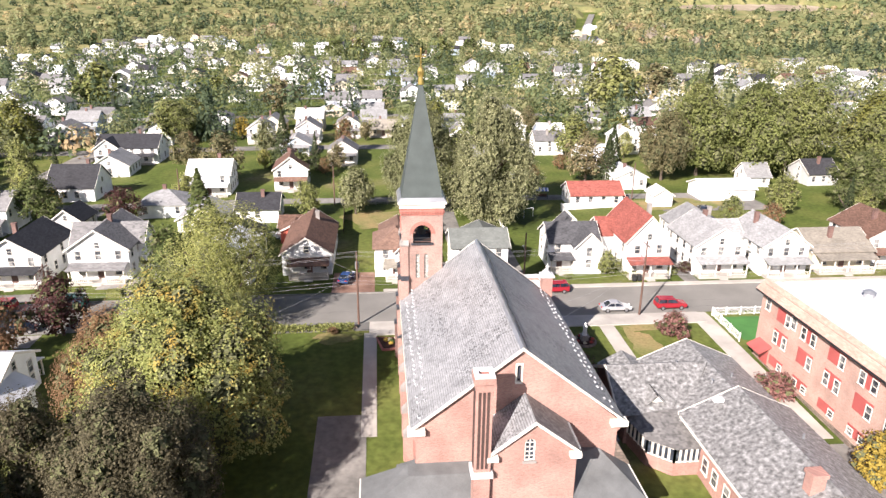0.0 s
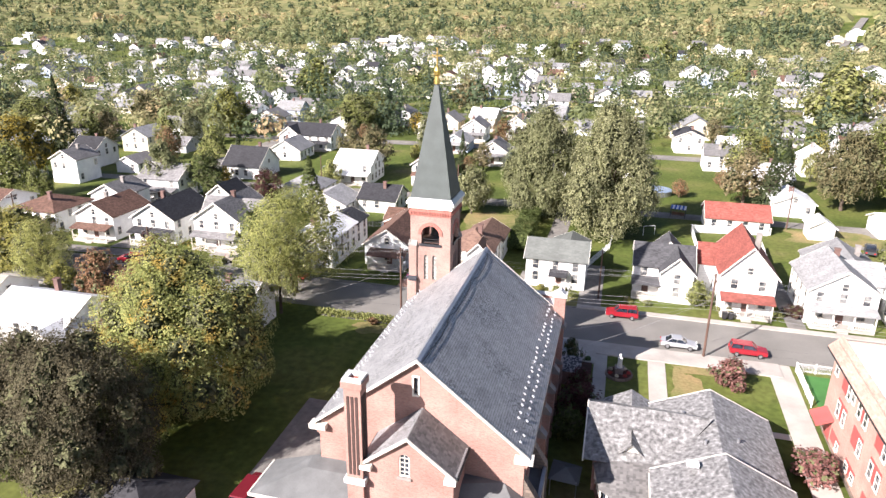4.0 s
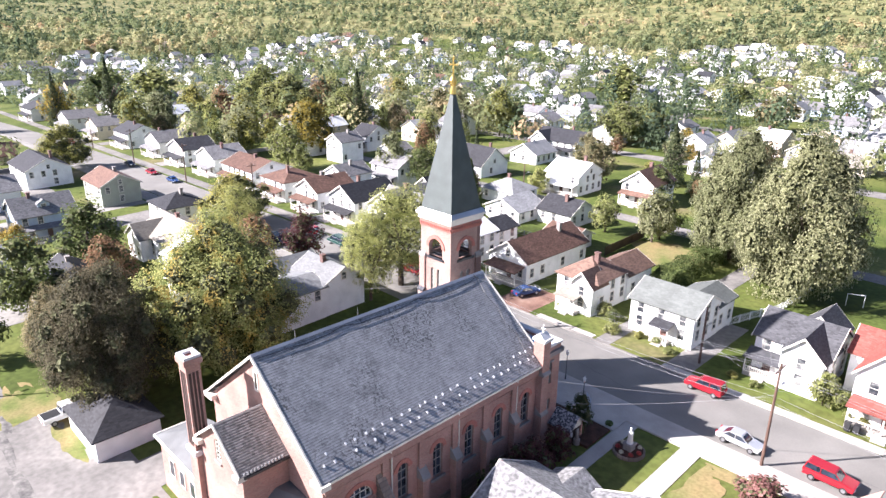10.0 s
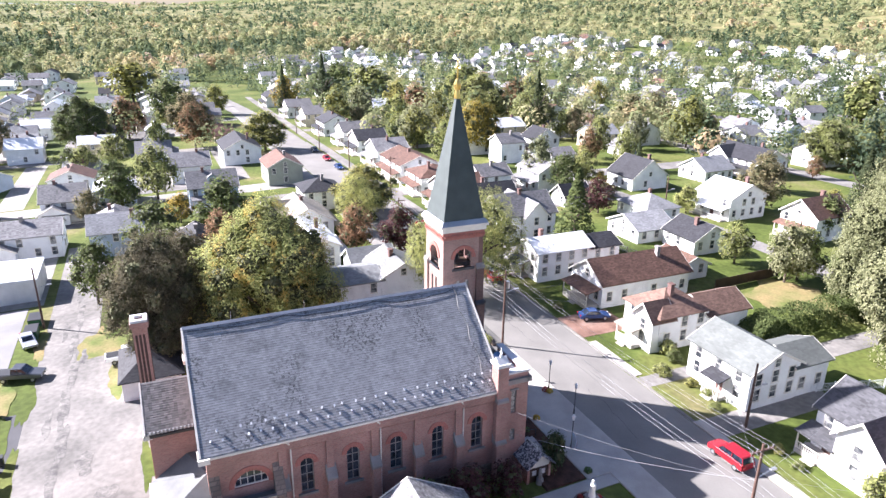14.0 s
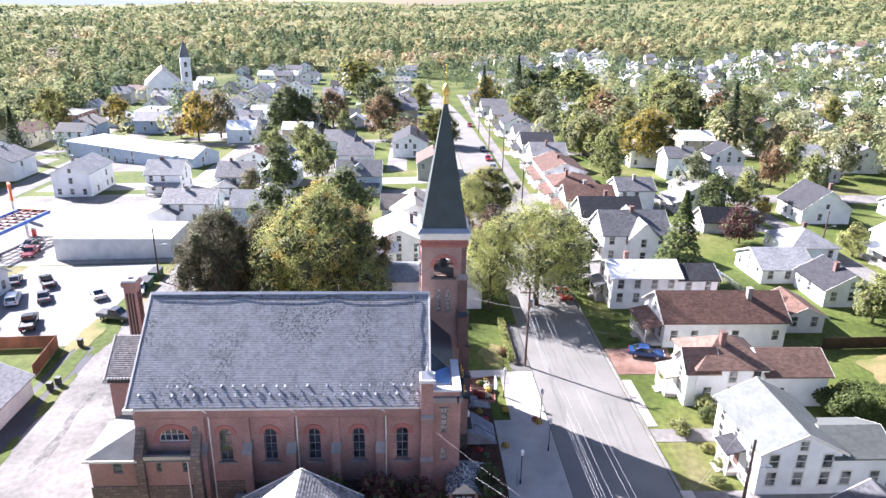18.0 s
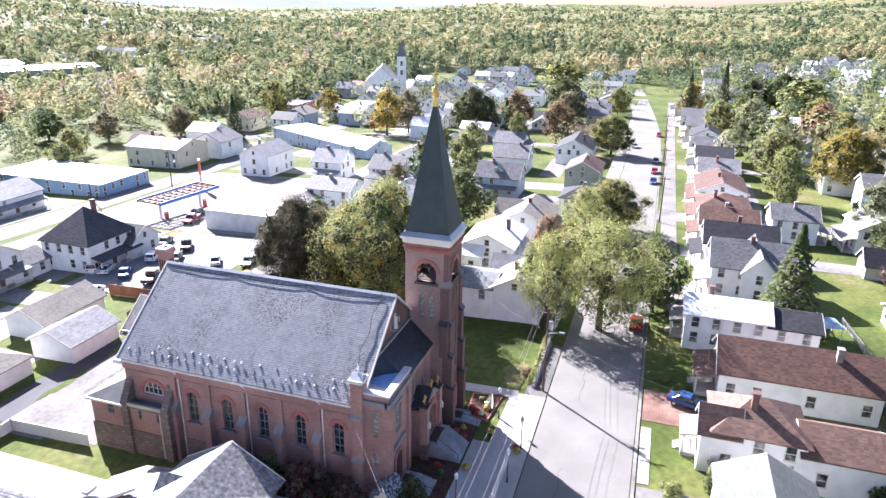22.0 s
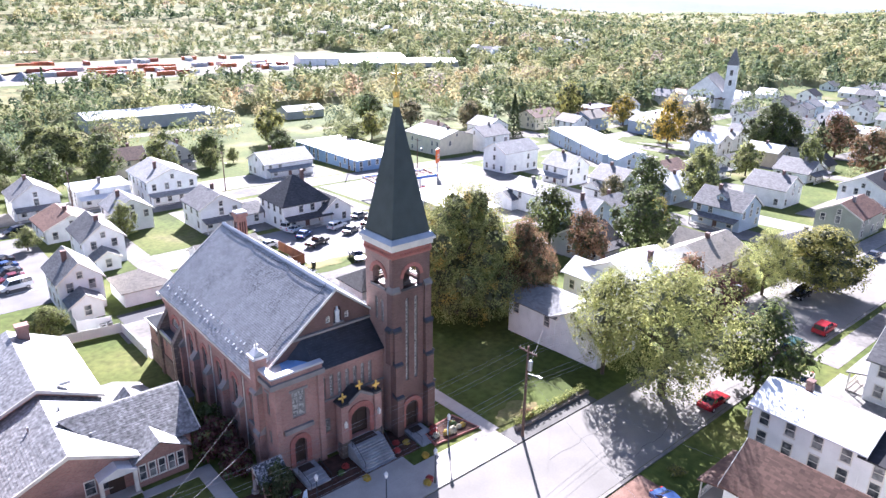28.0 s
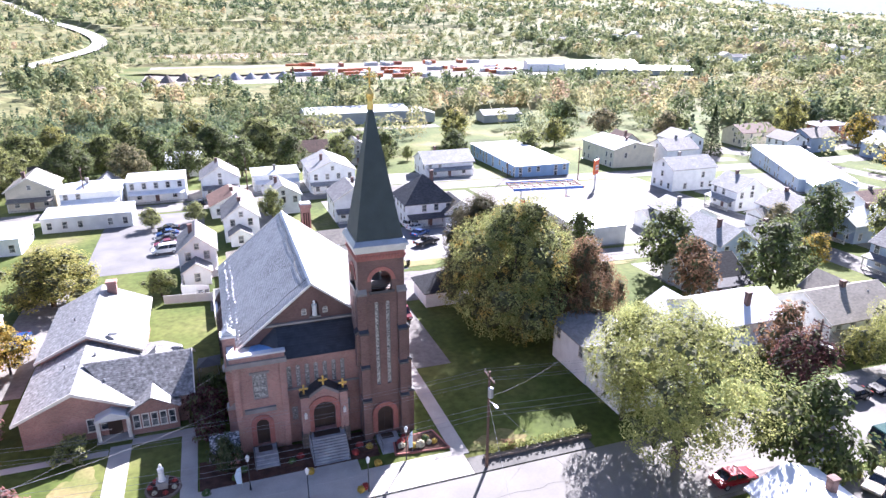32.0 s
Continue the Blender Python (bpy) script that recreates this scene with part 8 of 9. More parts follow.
def infill():
    """More houses on the free plots of the grid."""
    q = random.Random(77)
    tones = ["white"] * 8 + ["cream", "blue", "grey", "tan"]
    tops = ["grey"] * 4 + ["pale"] * 4 + ["dark"] * 2 + ["brown", "white", "white"]

    def fill(x0, x1, y0, y1, dx, dy, share, roads):
        y = y0
        while y < y1:
            x = x0
            while x < x1:
                px_, py_ = x + q.uniform(-3, 3), y + q.uniform(-3, 3)
                if q.random() < share and all(math.hypot(px_ - h[0], py_ - h[1]) > 6.5 + h[2] * 0.6 for h in HOMES) and all(not (a < px_ < b and c < py_ < d) for a, b, c, d in roads):
                    small = q.random() < 0.2
                    w, d = (6, 7) if small else (q.uniform(8, 10.5), q.uniform(8.5, 11))
                    house(px_, py_, w, d, 2.7 if small else q.choice((3.2, 5.0, 5.2)), q.uniform(1.8, 3.0), q.choice("xy"), q.choice(tones), q.choice(tops), "" if small else q.choice(("", "n", "s")), not small, rz=q.uniform(-3, 3))
                x += dx
            y += dy
    clear = [(-430, 340, 84, 103), (-100, -86, -30, 340), (-330, 330, -40, -26), (-125, 95, 148, 160), (-265, 125, 212, 227), (-100, -44, -28, 30), (-46, -12, 2, 32), (20, 46, -28, 16), (-45, 48, 30, 102), (-16, 42, 118, 150), (44, 70, 40, 90)]
    fill(-125, 125, 168, 262, 17, 22, 0.68, clear)
    fill(-150, -20, 124, 150, 18, 14, 0.45, clear)
    fill(60, 140, 122, 146, 18, 16, 0.3, clear)
    fill(-330, -112, -70, 82, 17, 20, 0.66, clear)
    fill(-12, 22, -24, 24, 15, 16, 0.6, clear)
    fill(-320, -128, 120, 260, 19, 24, 0.42, clear)
    fill(-45, 100, -74, -52, 18, 18, 0.35, clear)
    fill(-90, -52, 38, 84, 16, 15, 0.5, clear)


infill()


# ---- trees ----
BARK = plain("bark", (0.10, 0.075, 0.055), 0.9, 0.3)
# Inner crown filler: opaque, with the shade of the interior in its colour.
LEAF_FILL = plain("shaded_inner_leaf_fill", (0.13, 0.135, 0.06), 0.9, 0.3)
LEAF = {
    "green": leafy("green_leaves", (0.26, 0.315, 0.095), (0.52, 0.56, 0.21)),
    "silver": leafy("silvery_green_leaves", (0.246, 0.285, 0.128), (0.476, 0.510, 0.272)),
    "dark": leafy("dark_green_leaves", (0.12, 0.165, 0.055), (0.28, 0.34, 0.12)),
    "olive": leafy("olive_brown_leaves", (0.27, 0.25, 0.13), (0.5, 0.44, 0.23)),
    "lime": leafy("yellow_green_leaves", (0.30, 0.33, 0.085), (0.55, 0.53, 0.16)),
    "maple": leafy("turning_maple_leaves", (0.30, 0.37, 0.115), (0.57, 0.62, 0.22), turn=(0.62, 0.42, 0.11)),
    "airy": leafy("light_green_leaves", (0.37, 0.435, 0.135), (0.63, 0.67, 0.245), 0.1, thin=0.58),
    "yellow": leafy("yellow_leaves", (0.46, 0.37, 0.07), (0.68, 0.54, 0.12)),
    "rust": leafy("rusty_leaves", (0.30, 0.19, 0.10), (0.48, 0.32, 0.17)),
    "maroon": leafy("maroon_leaves", (0.1, 0.05, 0.045), (0.2, 0.105, 0.09)),
    "bronze": leafy("dark_bronze_leaves", (0.15, 0.135, 0.08), (0.32, 0.285, 0.175)),
    "pink": leafy("dull_red_shrub_leaves", (0.3, 0.15, 0.125), (0.5, 0.29, 0.24)),
    "spruce": leafy("spruce_needles", (0.07, 0.10, 0.045), (0.15, 0.19, 0.085)),
}


def quads_at(rng, centre, out, size, up=0.85, loose=0.5):
    """Four-cornered leaves round the centres, facing roughly outwards and up."""
    n = len(centre)
    nrm = out + np.array((0, 0, up)) + rng.normal(0, loose, (n, 3))
    nrm /= np.linalg.norm(nrm, axis=1)[:, None] + 1e-9
    a = np.cross(nrm, rng.normal(0, 1, (n, 3)))
    a /= np.linalg.norm(a, axis=1)[:, None] + 1e-9
    b = np.cross(nrm, a)
    s = (size * rng.uniform(0.6, 1.3, n))[:, None]
    fold = nrm * s * 0.22
    return np.stack((centre - a * s, centre + b * s * 0.62 + fold, centre + a * s, centre - b * s * 0.62 + fold), 1)


def quad_mesh(name, quads, material):
    me = bpy.data.meshes.new(name)
    n = len(quads)
    me.vertices.add(n * 4)
    me.vertices.foreach_set("co", quads.astype(np.float32).ravel())
    me.loops.add(n * 4)
    me.loops.foreach_set("vertex_index", np.arange(n * 4, dtype=np.int32))
    me.polygons.add(n)
    me.polygons.foreach_set("loop_start", np.arange(0, n * 4, 4, dtype=np.int32))
    me.update(calc_edges=True)
    me.materials.append(material)
    return me


def broad_crown(seed, n, size, lobes=30, squash=0.5, gaps=0.25):
    """A crown one high and one in radius, from z 0.16 to 1: leaves on the skins of many uneven boughs."""
    rng = np.random.default_rng(seed)
    k = np.arange(lobes)
    h = (k + 0.5) / lobes
    ang = k * 2.39996 + rng.uniform(-0.5, 0.5, lobes)
    wide = np.sin(np.pi * (0.10 + 0.84 * h) ** 0.8) * rng.uniform(0.52, 0.86, lobes)
    c = np.stack((wide * np.cos(ang), wide * np.sin(ang), 0.26 + 0.62 * h + rng.uniform(-0.04, 0.04, lobes)), 1)
    r = rng.uniform(0.17, 0.34, lobes) * (24 / lobes) ** 0.2
    c = np.vstack((c, ((0, 0, 0.78), (0.1, 0, 0.5), (-0.1, 0.05, 0.4))))
    r = np.concatenate((r, (0.32, 0.5, 0.4)))
    p = r ** 2 / (r ** 2).sum()
    w = rng.choice(len(r), n, p=p)
    d = rng.normal(0, 1, (n, 3))
    d /= np.linalg.norm(d, axis=1)[:, None]
    # twigs: leaves gather in bunches along each bough's skin
    bunch = np.sin(d[:, 0] * 9 + w * 1.7) + np.sin(d[:, 1] * 11 + w * 2.9) + np.sin(d[:, 2] * 10 + w)
    reach = 0.86 + 0.10 * bunch + rng.uniform(-0.16, 0.10, n)
    keep = bunch > -1.8 + gaps * 4
    pos = c[w] + d * (r[w] * reach)[:, None] * np.array((1, 1, squash * 1.1))
    keep &= pos[:, 2] > 0.13 + 0.05 * np.sin(ang[0] + 5 * pos[:, 0])
    pos, d = pos[keep], d[keep]
    mid = pos - np.array((0, 0, 0.5))
    out = d * 0.6 + mid / (np.linalg.norm(mid, axis=1)[:, None] + 1e-9) * 0.6
    q = quads_at(rng, pos * np.array((1, 1, 1 / squash)), out, size)
    # twigs and leaf masses added inside to block light, shade in their colour
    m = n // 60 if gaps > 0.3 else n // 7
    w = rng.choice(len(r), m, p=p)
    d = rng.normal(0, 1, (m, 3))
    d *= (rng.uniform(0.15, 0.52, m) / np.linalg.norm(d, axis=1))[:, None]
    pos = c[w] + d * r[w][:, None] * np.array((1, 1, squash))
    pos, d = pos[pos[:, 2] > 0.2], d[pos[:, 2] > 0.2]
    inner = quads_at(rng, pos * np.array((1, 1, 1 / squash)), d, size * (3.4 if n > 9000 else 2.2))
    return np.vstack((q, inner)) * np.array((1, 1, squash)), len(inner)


def cone_crown(seed, n, size):
    rng = np.random.default_rng(seed)
    h = rng.random(n) ** 1.6
    rad = (1 - h) * (0.72 + 0.3 * (1 - (h * 11) % 1.0)) * rng.uniform(0.72, 1.05, n)
    t = rng.uniform(0, 6.283, n)
    pos = np.stack((rad * np.cos(t), rad * np.sin(t), 0.06 + 0.94 * h - 0.05 * rad), 1)
    out = np.stack((np.cos(t), np.sin(t), 0.4 + 0 * t), 1)
    return quads_at(rng, pos * np.array((1, 1, 4)), out, size) * np.array((1, 1, 0.25)), 0


def trunk_geo(seed, top=0.62):
    rr = random.Random(seed)
    g = Geo().tube((0, 0, -0.05), (0.01, 0, 0.3), 0.055, 0.035, 8).tube((0.01, 0, 0.3), (0, 0.01, top), 0.035, 0.015, 7)
    for k in range(6):
        t = k * 1.05 + rr.uniform(-0.3, 0.3)
        z = rr.uniform(0.2, 0.42)
        e = (0.5 * math.cos(t), 0.5 * math.sin(t), z + rr.uniform(0.14, 0.3))
        g.tube((0, 0, z), e, 0.022, 0.008, 5)
    return g


CROWNS = {}


def crown_mesh(style, colour, variant):
    key = (style, colour, variant)
    if key not in CROWNS:
        q = {"finest": lambda: broad_crown(variant, 92000, 0.0118, 64, gaps=0.28), "fine": lambda: broad_crown(variant, 54000, 0.0145, 60, gaps=0.22), "airy": lambda: broad_crown(20 + variant, 52000, 0.0135, 52, gaps=0.42), "full": lambda: broad_crown(70 + variant, 15000, 0.024, 44, gaps=0.18), "mid": lambda: broad_crown(50 + variant, 3300, 0.045, 22, gaps=0.12), "low": lambda: broad_crown(90 + variant, 1100, 0.085, 16, gaps=0.1),
             "cone": lambda: cone_crown(variant, 2600, 0.075), "bush": lambda: broad_crown(30 + variant, 1600, 0.07, 18, gaps=0.1)}[style]()
        q, dim = q
        CROWNS[key] = quad_mesh("crown", q, LEAF[colour])
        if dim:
            CROWNS[key].materials.append(LEAF_FILL)
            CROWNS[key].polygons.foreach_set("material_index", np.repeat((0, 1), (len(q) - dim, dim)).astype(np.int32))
    return CROWNS[key]


TRUNKS = [mesh_of("trunk", trunk_geo(k), BARK) for k in range(3)]
WORDS = {"green": "full green leafy tree", "silver": "broad silvery-green leafy tree", "dark": "dense dark green leafy tree", "olive": "olive-brown early autumn tree", "lime": "yellow-green early autumn tree", "airy": "light green leafy tree", "maple": "broad green maple with orange turning tips", "bronze": "dark bronze-leaved spreading maple", "yellow": "bright yellow autumn tree", "rust": "rust-coloured leafy autumn tree", "maroon": "dark maroon-leaved garden tree", "pink": "rounded dull red shrub", "spruce": "dark conical evergreen tree"}
tree_n = 0


def tree(x, y, r, h, colour="green", style="mid", low=0.0, label=""):
    """A tree: crown radius r, total height h."""
    global tree_n
    tree_n += 1
    v = tree_n % 3
    if style == "mid" and r >= 8 and math.hypot(x, y - 70) < 230:
        style = "full"
    bush = style == "bush"
    ob = thing("shrub" if bush else "tree", label or WORDS[colour] + (" beside the church" if style in ("fine", "finest") else ""), "shrub" if bush else "tree", "" if bush else "trees of the town", x, y, gz(x, y), (tree_n * 77) % 360)
    if style == "cone":
        part("trunk", TRUNKS[v], None, ob).matrix_local = Matrix.Diagonal((h * 0.35, h * 0.35, h, 1))
        part("crown", crown_mesh(style, colour, v), None, ob).matrix_local = Matrix.Diagonal((r, r, h, 1))
    elif bush:
        part("stem", TRUNKS[v], None, ob).matrix_local = Matrix.Diagonal((r * 0.8, r * 0.8, h, 1))
        part("crown", crown_mesh(style, colour, v), None, ob).matrix_local = Matrix.Translation((0, 0, -h * 0.16)) @ Matrix.Diagonal((r, r, h * 1.16, 1))
    else:
        part("trunk", TRUNKS[v], None, ob).matrix_local = Matrix.Diagonal((r * 1.0, r * 1.0, h, 1))
        part("crown", crown_mesh(style, colour, v), None, ob).matrix_local = Matrix.Translation((0, 0, -low * h)) @ Matrix.Diagonal((r, r, h * (1 + low), 1))
    return ob


part("hedge", HEDGE, LEAF["green"], wl)
# the maples west of the church
tree(-18.8, 59.6, 11.4, 20.8, "maple", "finest", 0.17)
tree(-19.0, 45.8, 8.0, 18.0, "bronze", "finest", 0.18)
tree(-27.0, 64.5, 6.4, 14.5, "rust", "fine", 0.14)
tree(-29.5, 50.0, 6.2, 14.0, "bronze", "fine", 0.1)
tree(-30.5, 44.0, 4.6, 12.5, "olive", "fine", 0.02)
tree(-66.0, 59.0, 7.2, 13.5, "dark", "mid", 0.12)
tree(-54.5, 46.5, 6.2, 13.0, "dark", "mid", 0.12)
tree(-52.0, 57.5, 5.0, 10.5, "rust", "mid", 0.1)
# street trees and gardens
tree(-22.0, 92.5, 10.0, 17.5, "airy", "airy", 0.03, "tall green street tree with a rounded airy crown")
tree(-20.5, 85.0, 5.2, 15.0, "airy", "airy", 0.03, "slim green tree on the verge")
tree(-31.0, 99.6, 5.8, 12.0, "dark", "mid", 0.12)
tree(-43.0, 88.0, 4.5, 9.5, "maroon", "mid", 0.08)
tree(-47.5, 80.8, 4.0, 9.5, "rust", "mid", 0.08)
tree(-62.4, 85.4, 5.6, 11.5, "airy", "airy", 0.06)
tree(-57.2, 83.2, 3.2, 5.6, "lime", "mid", 0.1)
tree(24.0, 136.0, 11.0, 27.0, "silver", "fine", 0.2)
tree(9.5, 145.5, 9.6, 25.0, "silver", "fine", 0.2)
tree(17.0, 149.0, 7.5, 18.0, "green", "mid", 0.12)
for x, y, r, h, c, s in (
        (-5, 146, 5, 10, "green", "mid"), (-15, 142, 4, 8, "green", "mid"), (-31, 118, 5.6, 16, "dark", "cone"), (-52, 139, 4.5, 8.5, "maroon", "mid"),
        (-70, 141, 6, 11, "dark", "mid"), (-80, 140, 5.5, 14, "silver", "mid"), (-127, 145, 9.5, 18, "yellow", "mid"), (-98, 40, 6.5, 13, "dark", "mid"), (-5, 143, 4.5, 11, "silver", "mid"), (-72, 90, 8.5, 11.5, "lime", "mid"),
        (-68, 232, 9, 15, "green", "mid"), (-39, 175, 6.5, 13, "olive", "mid"), (-26, 190, 4.5, 16, "spruce", "cone"), (-20, 171, 5, 9, "dark", "mid"),
        (-53, 191, 5, 11, "olive", "mid"), (-128, 332, 12, 20, "green", "low"), (-75, 344, 8, 14, "green", "low"), (-41, 299, 9, 16, "olive", "low"),
        (58, 199, 7, 14, "green", "mid"), (59, 167, 4, 13, "spruce", "cone"), (75, 170, 8, 19, "olive", "mid"), (87, 175, 10, 24, "green", "mid"),
        (101, 171, 11, 25, "green", "mid"), (113, 176, 11, 24, "green", "mid"), (109, 140, 8, 14, "dark", "mid"), (118, 146, 8, 14, "green", "mid"), (103, 295, 12, 20, "green", "low"),
        (41, 305, 5, 14, "spruce", "cone"), (54, 169, 7, 13, "olive", "mid"), (64, 178, 4, 14, "spruce", "cone"), (37, 287, 5, 15, "spruce", "cone"),
        (-131, 331, 9, 17, "dark", "low"), (-189, 177, 14, 21, "green", "mid"), (-164, 188, 11, 17, "green", "mid"), (-155, 129, 6, 10, "green", "mid"),
        (-190, 27, 11, 19, "dark", "mid"), (-205, 37, 4, 13, "spruce", "cone"), (-228, 183, 12, 19, "green", "mid"), (-350, 160, 11, 18, "dark", "low"), (100, 200, 6.5, 28, "spruce", "cone"), (112, 192, 10, 25, "dark", "mid"), (92, 188, 10, 25, "green", "mid"), (123, 186, 11, 26, "green", "mid"), (128, 160, 10, 22, "green", "mid"), (138, 176, 11, 24, "lime", "mid"), (118, 338, 14, 22, "green", "low"), (142, 342, 11, 19, "olive", "low"), (-30, 546, 10, 20, "dark", "low"), (-14, 549, 10, 19, "green", "low"), (8, 547, 10, 20, "dark", "low"), (30, 549, 9, 20, "dark", "low"), (52, 547, 10, 20, "green", "low"), (74, 548, 9, 21, "dark", "low"), (86, 414, 9, 15, "green", "low"), (-66, 249, 9, 14, "green", "mid"), (-201, 63, 9, 17, "olive", "mid"), (-165, 50, 4, 13, "green", "mid"), (-146, 26, 5, 9, "dark", "mid"), (-323, 43, 14, 22, "lime", "low"),
        (-310, 149, 11, 18, "dark", "low"), (-160, 83, 8.5, 13.5, "lime", "mid"), (-42, 37, 4.5, 11, "dark", "mid"), (-142, 30, 5, 10, "green", "mid"),
        (-242, 197, 15, 22, "green", "mid"), (-209, 213, 11, 18, "green", "mid"),
        (-232, 57, 11, 20, "dark", "mid"), (-307, 140, 9, 16, "dark", "low"), (-285, 160, 13, 20, "green", "low"), (-67, -98, 7, 14, "lime", "mid"), (-124, -118, 8, 13, "green", "mid"),
        (-24, -82, 6, 11, "dark", "mid"), (-7, -85, 7, 12, "dark", "mid"), (3, -90, 9, 14, "green", "mid"), (20, -88, 8, 13, "dark", "mid"), (36, -80, 7, 12, "dark", "mid"), (50, -78, 8, 13, "green", "mid"),
        (72, -82, 9, 14, "green", "mid"), (90, -75, 9, 14, "lime", "mid"), (46, 27, 8.5, 10, "lime", "mid"), (30, 28, 3, 5, "green", "mid"), (34, -15, 3, 5, "green", "mid"), (25, -17, 3, 5, "green", "mid"),
        (47, 50, 3.5, 7, "yellow", "mid"), (-33, -70, 6, 11, "dark", "mid"), (-18, -68, 6, 11, "green", "mid"), (-2, -66, 7, 12, "dark", "mid"), (12, -64, 7, 12, "dark", "mid"), (27, -66, 7, 13, "dark", "mid"),
        (42, -64, 7, 12, "olive", "mid"), (58, -66, 8, 13, "dark", "mid"), (74, -64, 8, 13, "green", "mid"), (66, -95, 9, 14, "lime", "mid"), (46, -98, 9, 14, "green", "mid"), (24, -104, 9, 13, "lime", "mid"), (4, -110, 8, 12, "green", "mid"),
        (-14, -108, 7, 11, "olive", "mid"), (88, -98, 9, 14, "green", "mid"), (100, -70, 9, 14, "olive", "mid"), (-58, -72, 6, 10, "dark", "mid"), (-84, -70, 6, 10, "green", "mid"), (-150, -80, 8, 13, "green", "mid"), (-130, -96, 7, 12, "olive", "mid"),
        (-102, -84, 6, 11, "lime", "mid")):
    tree(x, y, r, h, c, s, 0.06)
def long_hedge(x0, x1, y0, y1, h, leaf=0.2, colour="dark", label="tall dense dark green hedge between two lawns"):
    """A tall clipped hedge with a bulging uneven skin."""
    rng = np.random.default_rng(77)
    n = 9000
    p = rng.uniform(-1, 1, (n, 3))
    side = rng.integers(0, 5, n)
    for k, (ax, v) in enumerate(((0, -1), (0, 1), (1, -1), (1, 1), (2, 1))):
        p[side == k, ax] = v
    out = p * (np.abs(p) > 0.98)
    p *= 1 + 0.12 * np.sin(p[:, 1:2] * 11 + p[:, 2:3] * 3) + rng.uniform(-0.14, 0.05, (n, 1))
    pos = np.stack(((x0 + x1) / 2 + p[:, 0] * (x1 - x0) / 2, (y0 + y1) / 2 + p[:, 1] * (y1 - y0) / 2, gz(x0, y0) + h * (0.5 + 0.5 * p[:, 2])), 1)
    tagged(part("hedge", quad_mesh("hedge", quads_at(rng, pos, out, leaf), LEAF[colour]), None), label, "hedge")


long_hedge(6.8, 10.4, 121.5, 141.5, 3.4)
for u0, u1 in ((-37.4, -33.6), (-41.6, -39.6)):
    long_hedge(u0, u1, 100.0, 101.0, 1.3, 0.09, "green", "low clipped green hedge along a lawn")
for x, y, r, h, c in ((40.3, 81.5, 2.7, 3.6, "pink"), (46.3, 66.0, 2.6, 3.4, "pink"), (36.5, 72.2, 2.2, 2.6, "green"), (52.3, 104.6, 1.9, 2.0, "maroon"), (38.4, 104.6, 2.4, 4.2, "green"), (41.4, 103.6, 0.8, 1.0, "green"), (43.0, 103.4, 0.8, 1.0, "lime"), (49.6, 103.6, 1.1, 1.3, "green"), (11.6, 102.6, 1.4, 1.9, "green"), (14.9, 104.3, 0.9, 1.1, "lime"), (17.4, 104.6, 1.0, 1.0, "green"), (9.4, 106.4, 1.1, 2.0, "dark"), (-10.5, 101.6, 1.0, 0.9, "lime"), (28.4, 103.2, 0.9, 0.9, "lime"), (31.2, 103.0, 0.8, 0.8, "green"), (-28.4, 101.8, 1.3, 1.8, "dark"),
                      (21.6, 80.2, 1.6, 4.6, "spruce"), (23.2, 70.0, 2.6, 5.0, "maroon"), (23.0, 74.2, 2.0, 4.0, "maroon"), (22.6, 66.0, 2.0, 4.2, "dark"), (7.5, 107.0, 1.4, 2.4, "green"), (20.0, 103.0, 1.0, 1.0, "green"), (-6.5, 85.5, 1.0, 0.9, "rust")):
    tree(x, y, r, h, c, "bush")


# ---- the wider town and the woods ----
EDGES = ((-180, 520), (-166, 470), (30, 560), (60, 540), (80, 590), (88, 670), (118, 720), (137, 830), (150, 780), (158, 640), (180, 520))
CLEARINGS = ((-416, -353), (-470, -375), (-522, -330), (-650, -440), (-610, -405), (-389, -577), (-467, -589), (-700, -640), (-600, 235), (-470, 190))
FIELDS = ((-205, -725, 75, 30), (-54, -880, 80, 34), (-10, -560, 75, 28), (-130, -640, 60, 22), (0, -420, 70, 34), (560, 1010, 150, 40))


def table(rows, a):
    for (a0, h0), (a1, h1) in zip(rows, rows[1:]):
        if a <= a1:
            return h0 + (h1 - h0) * (a - a0) / (a1 - a0)
    return rows[-1][1]


def open_land(x, y):
    """Roads, yards and meadows that no wood covers."""
    if any(abs(x - a) < 34 and abs(y - b) < 30 for a, b in CLEARINGS):
        return True
    if any(((x - a) / c) ** 2 + ((y - b) / d) ** 2 < 1 for a, b, c, d in FIELDS):
        return True
    if -490 < y < -300 and -330 < x < 80:
        return True
    line = HIGHWAY if y < 0 else HILL_ROAD
    return any(abs(p.x - x) < 13 and abs(p.y - y) < 24 for p in line)


def is_wood(x, y):
    """Where woodland covers the ground."""
    if -8 < x < 230 and -150 < y < -92:
        return True
    dx, dy = x - 10, y - 70
    r = math.hypot(dx, dy)
    if r < 235 or open_land(x, y):
        return False
    edge = 60 * noise.noise(Vector((x * 0.008, y * 0.008, 0)))
    if y > 60:
        return r > table(EDGES[2:], math.degrees(math.atan2(dy, dx))) + edge
    if x < -150 and y > -110:
        return r > 470 + edge or (y < -75 and r > 270)
    return y < -175 + edge * 0.4 or abs(dx) > 330


def stature(x, y):
    """How tall the wood stands: scrub on the southern slope and along the highway, full trees elsewhere."""
    if -330 < x < 330 and -800 < y < -395:
        return 0.5 + 0.3 * max(0.0, noise.noise(Vector((x * 0.012, y * 0.012, 9))))
    if -300 < y < -175 and abs(x) < 330:
        return 0.7
    return 1.0


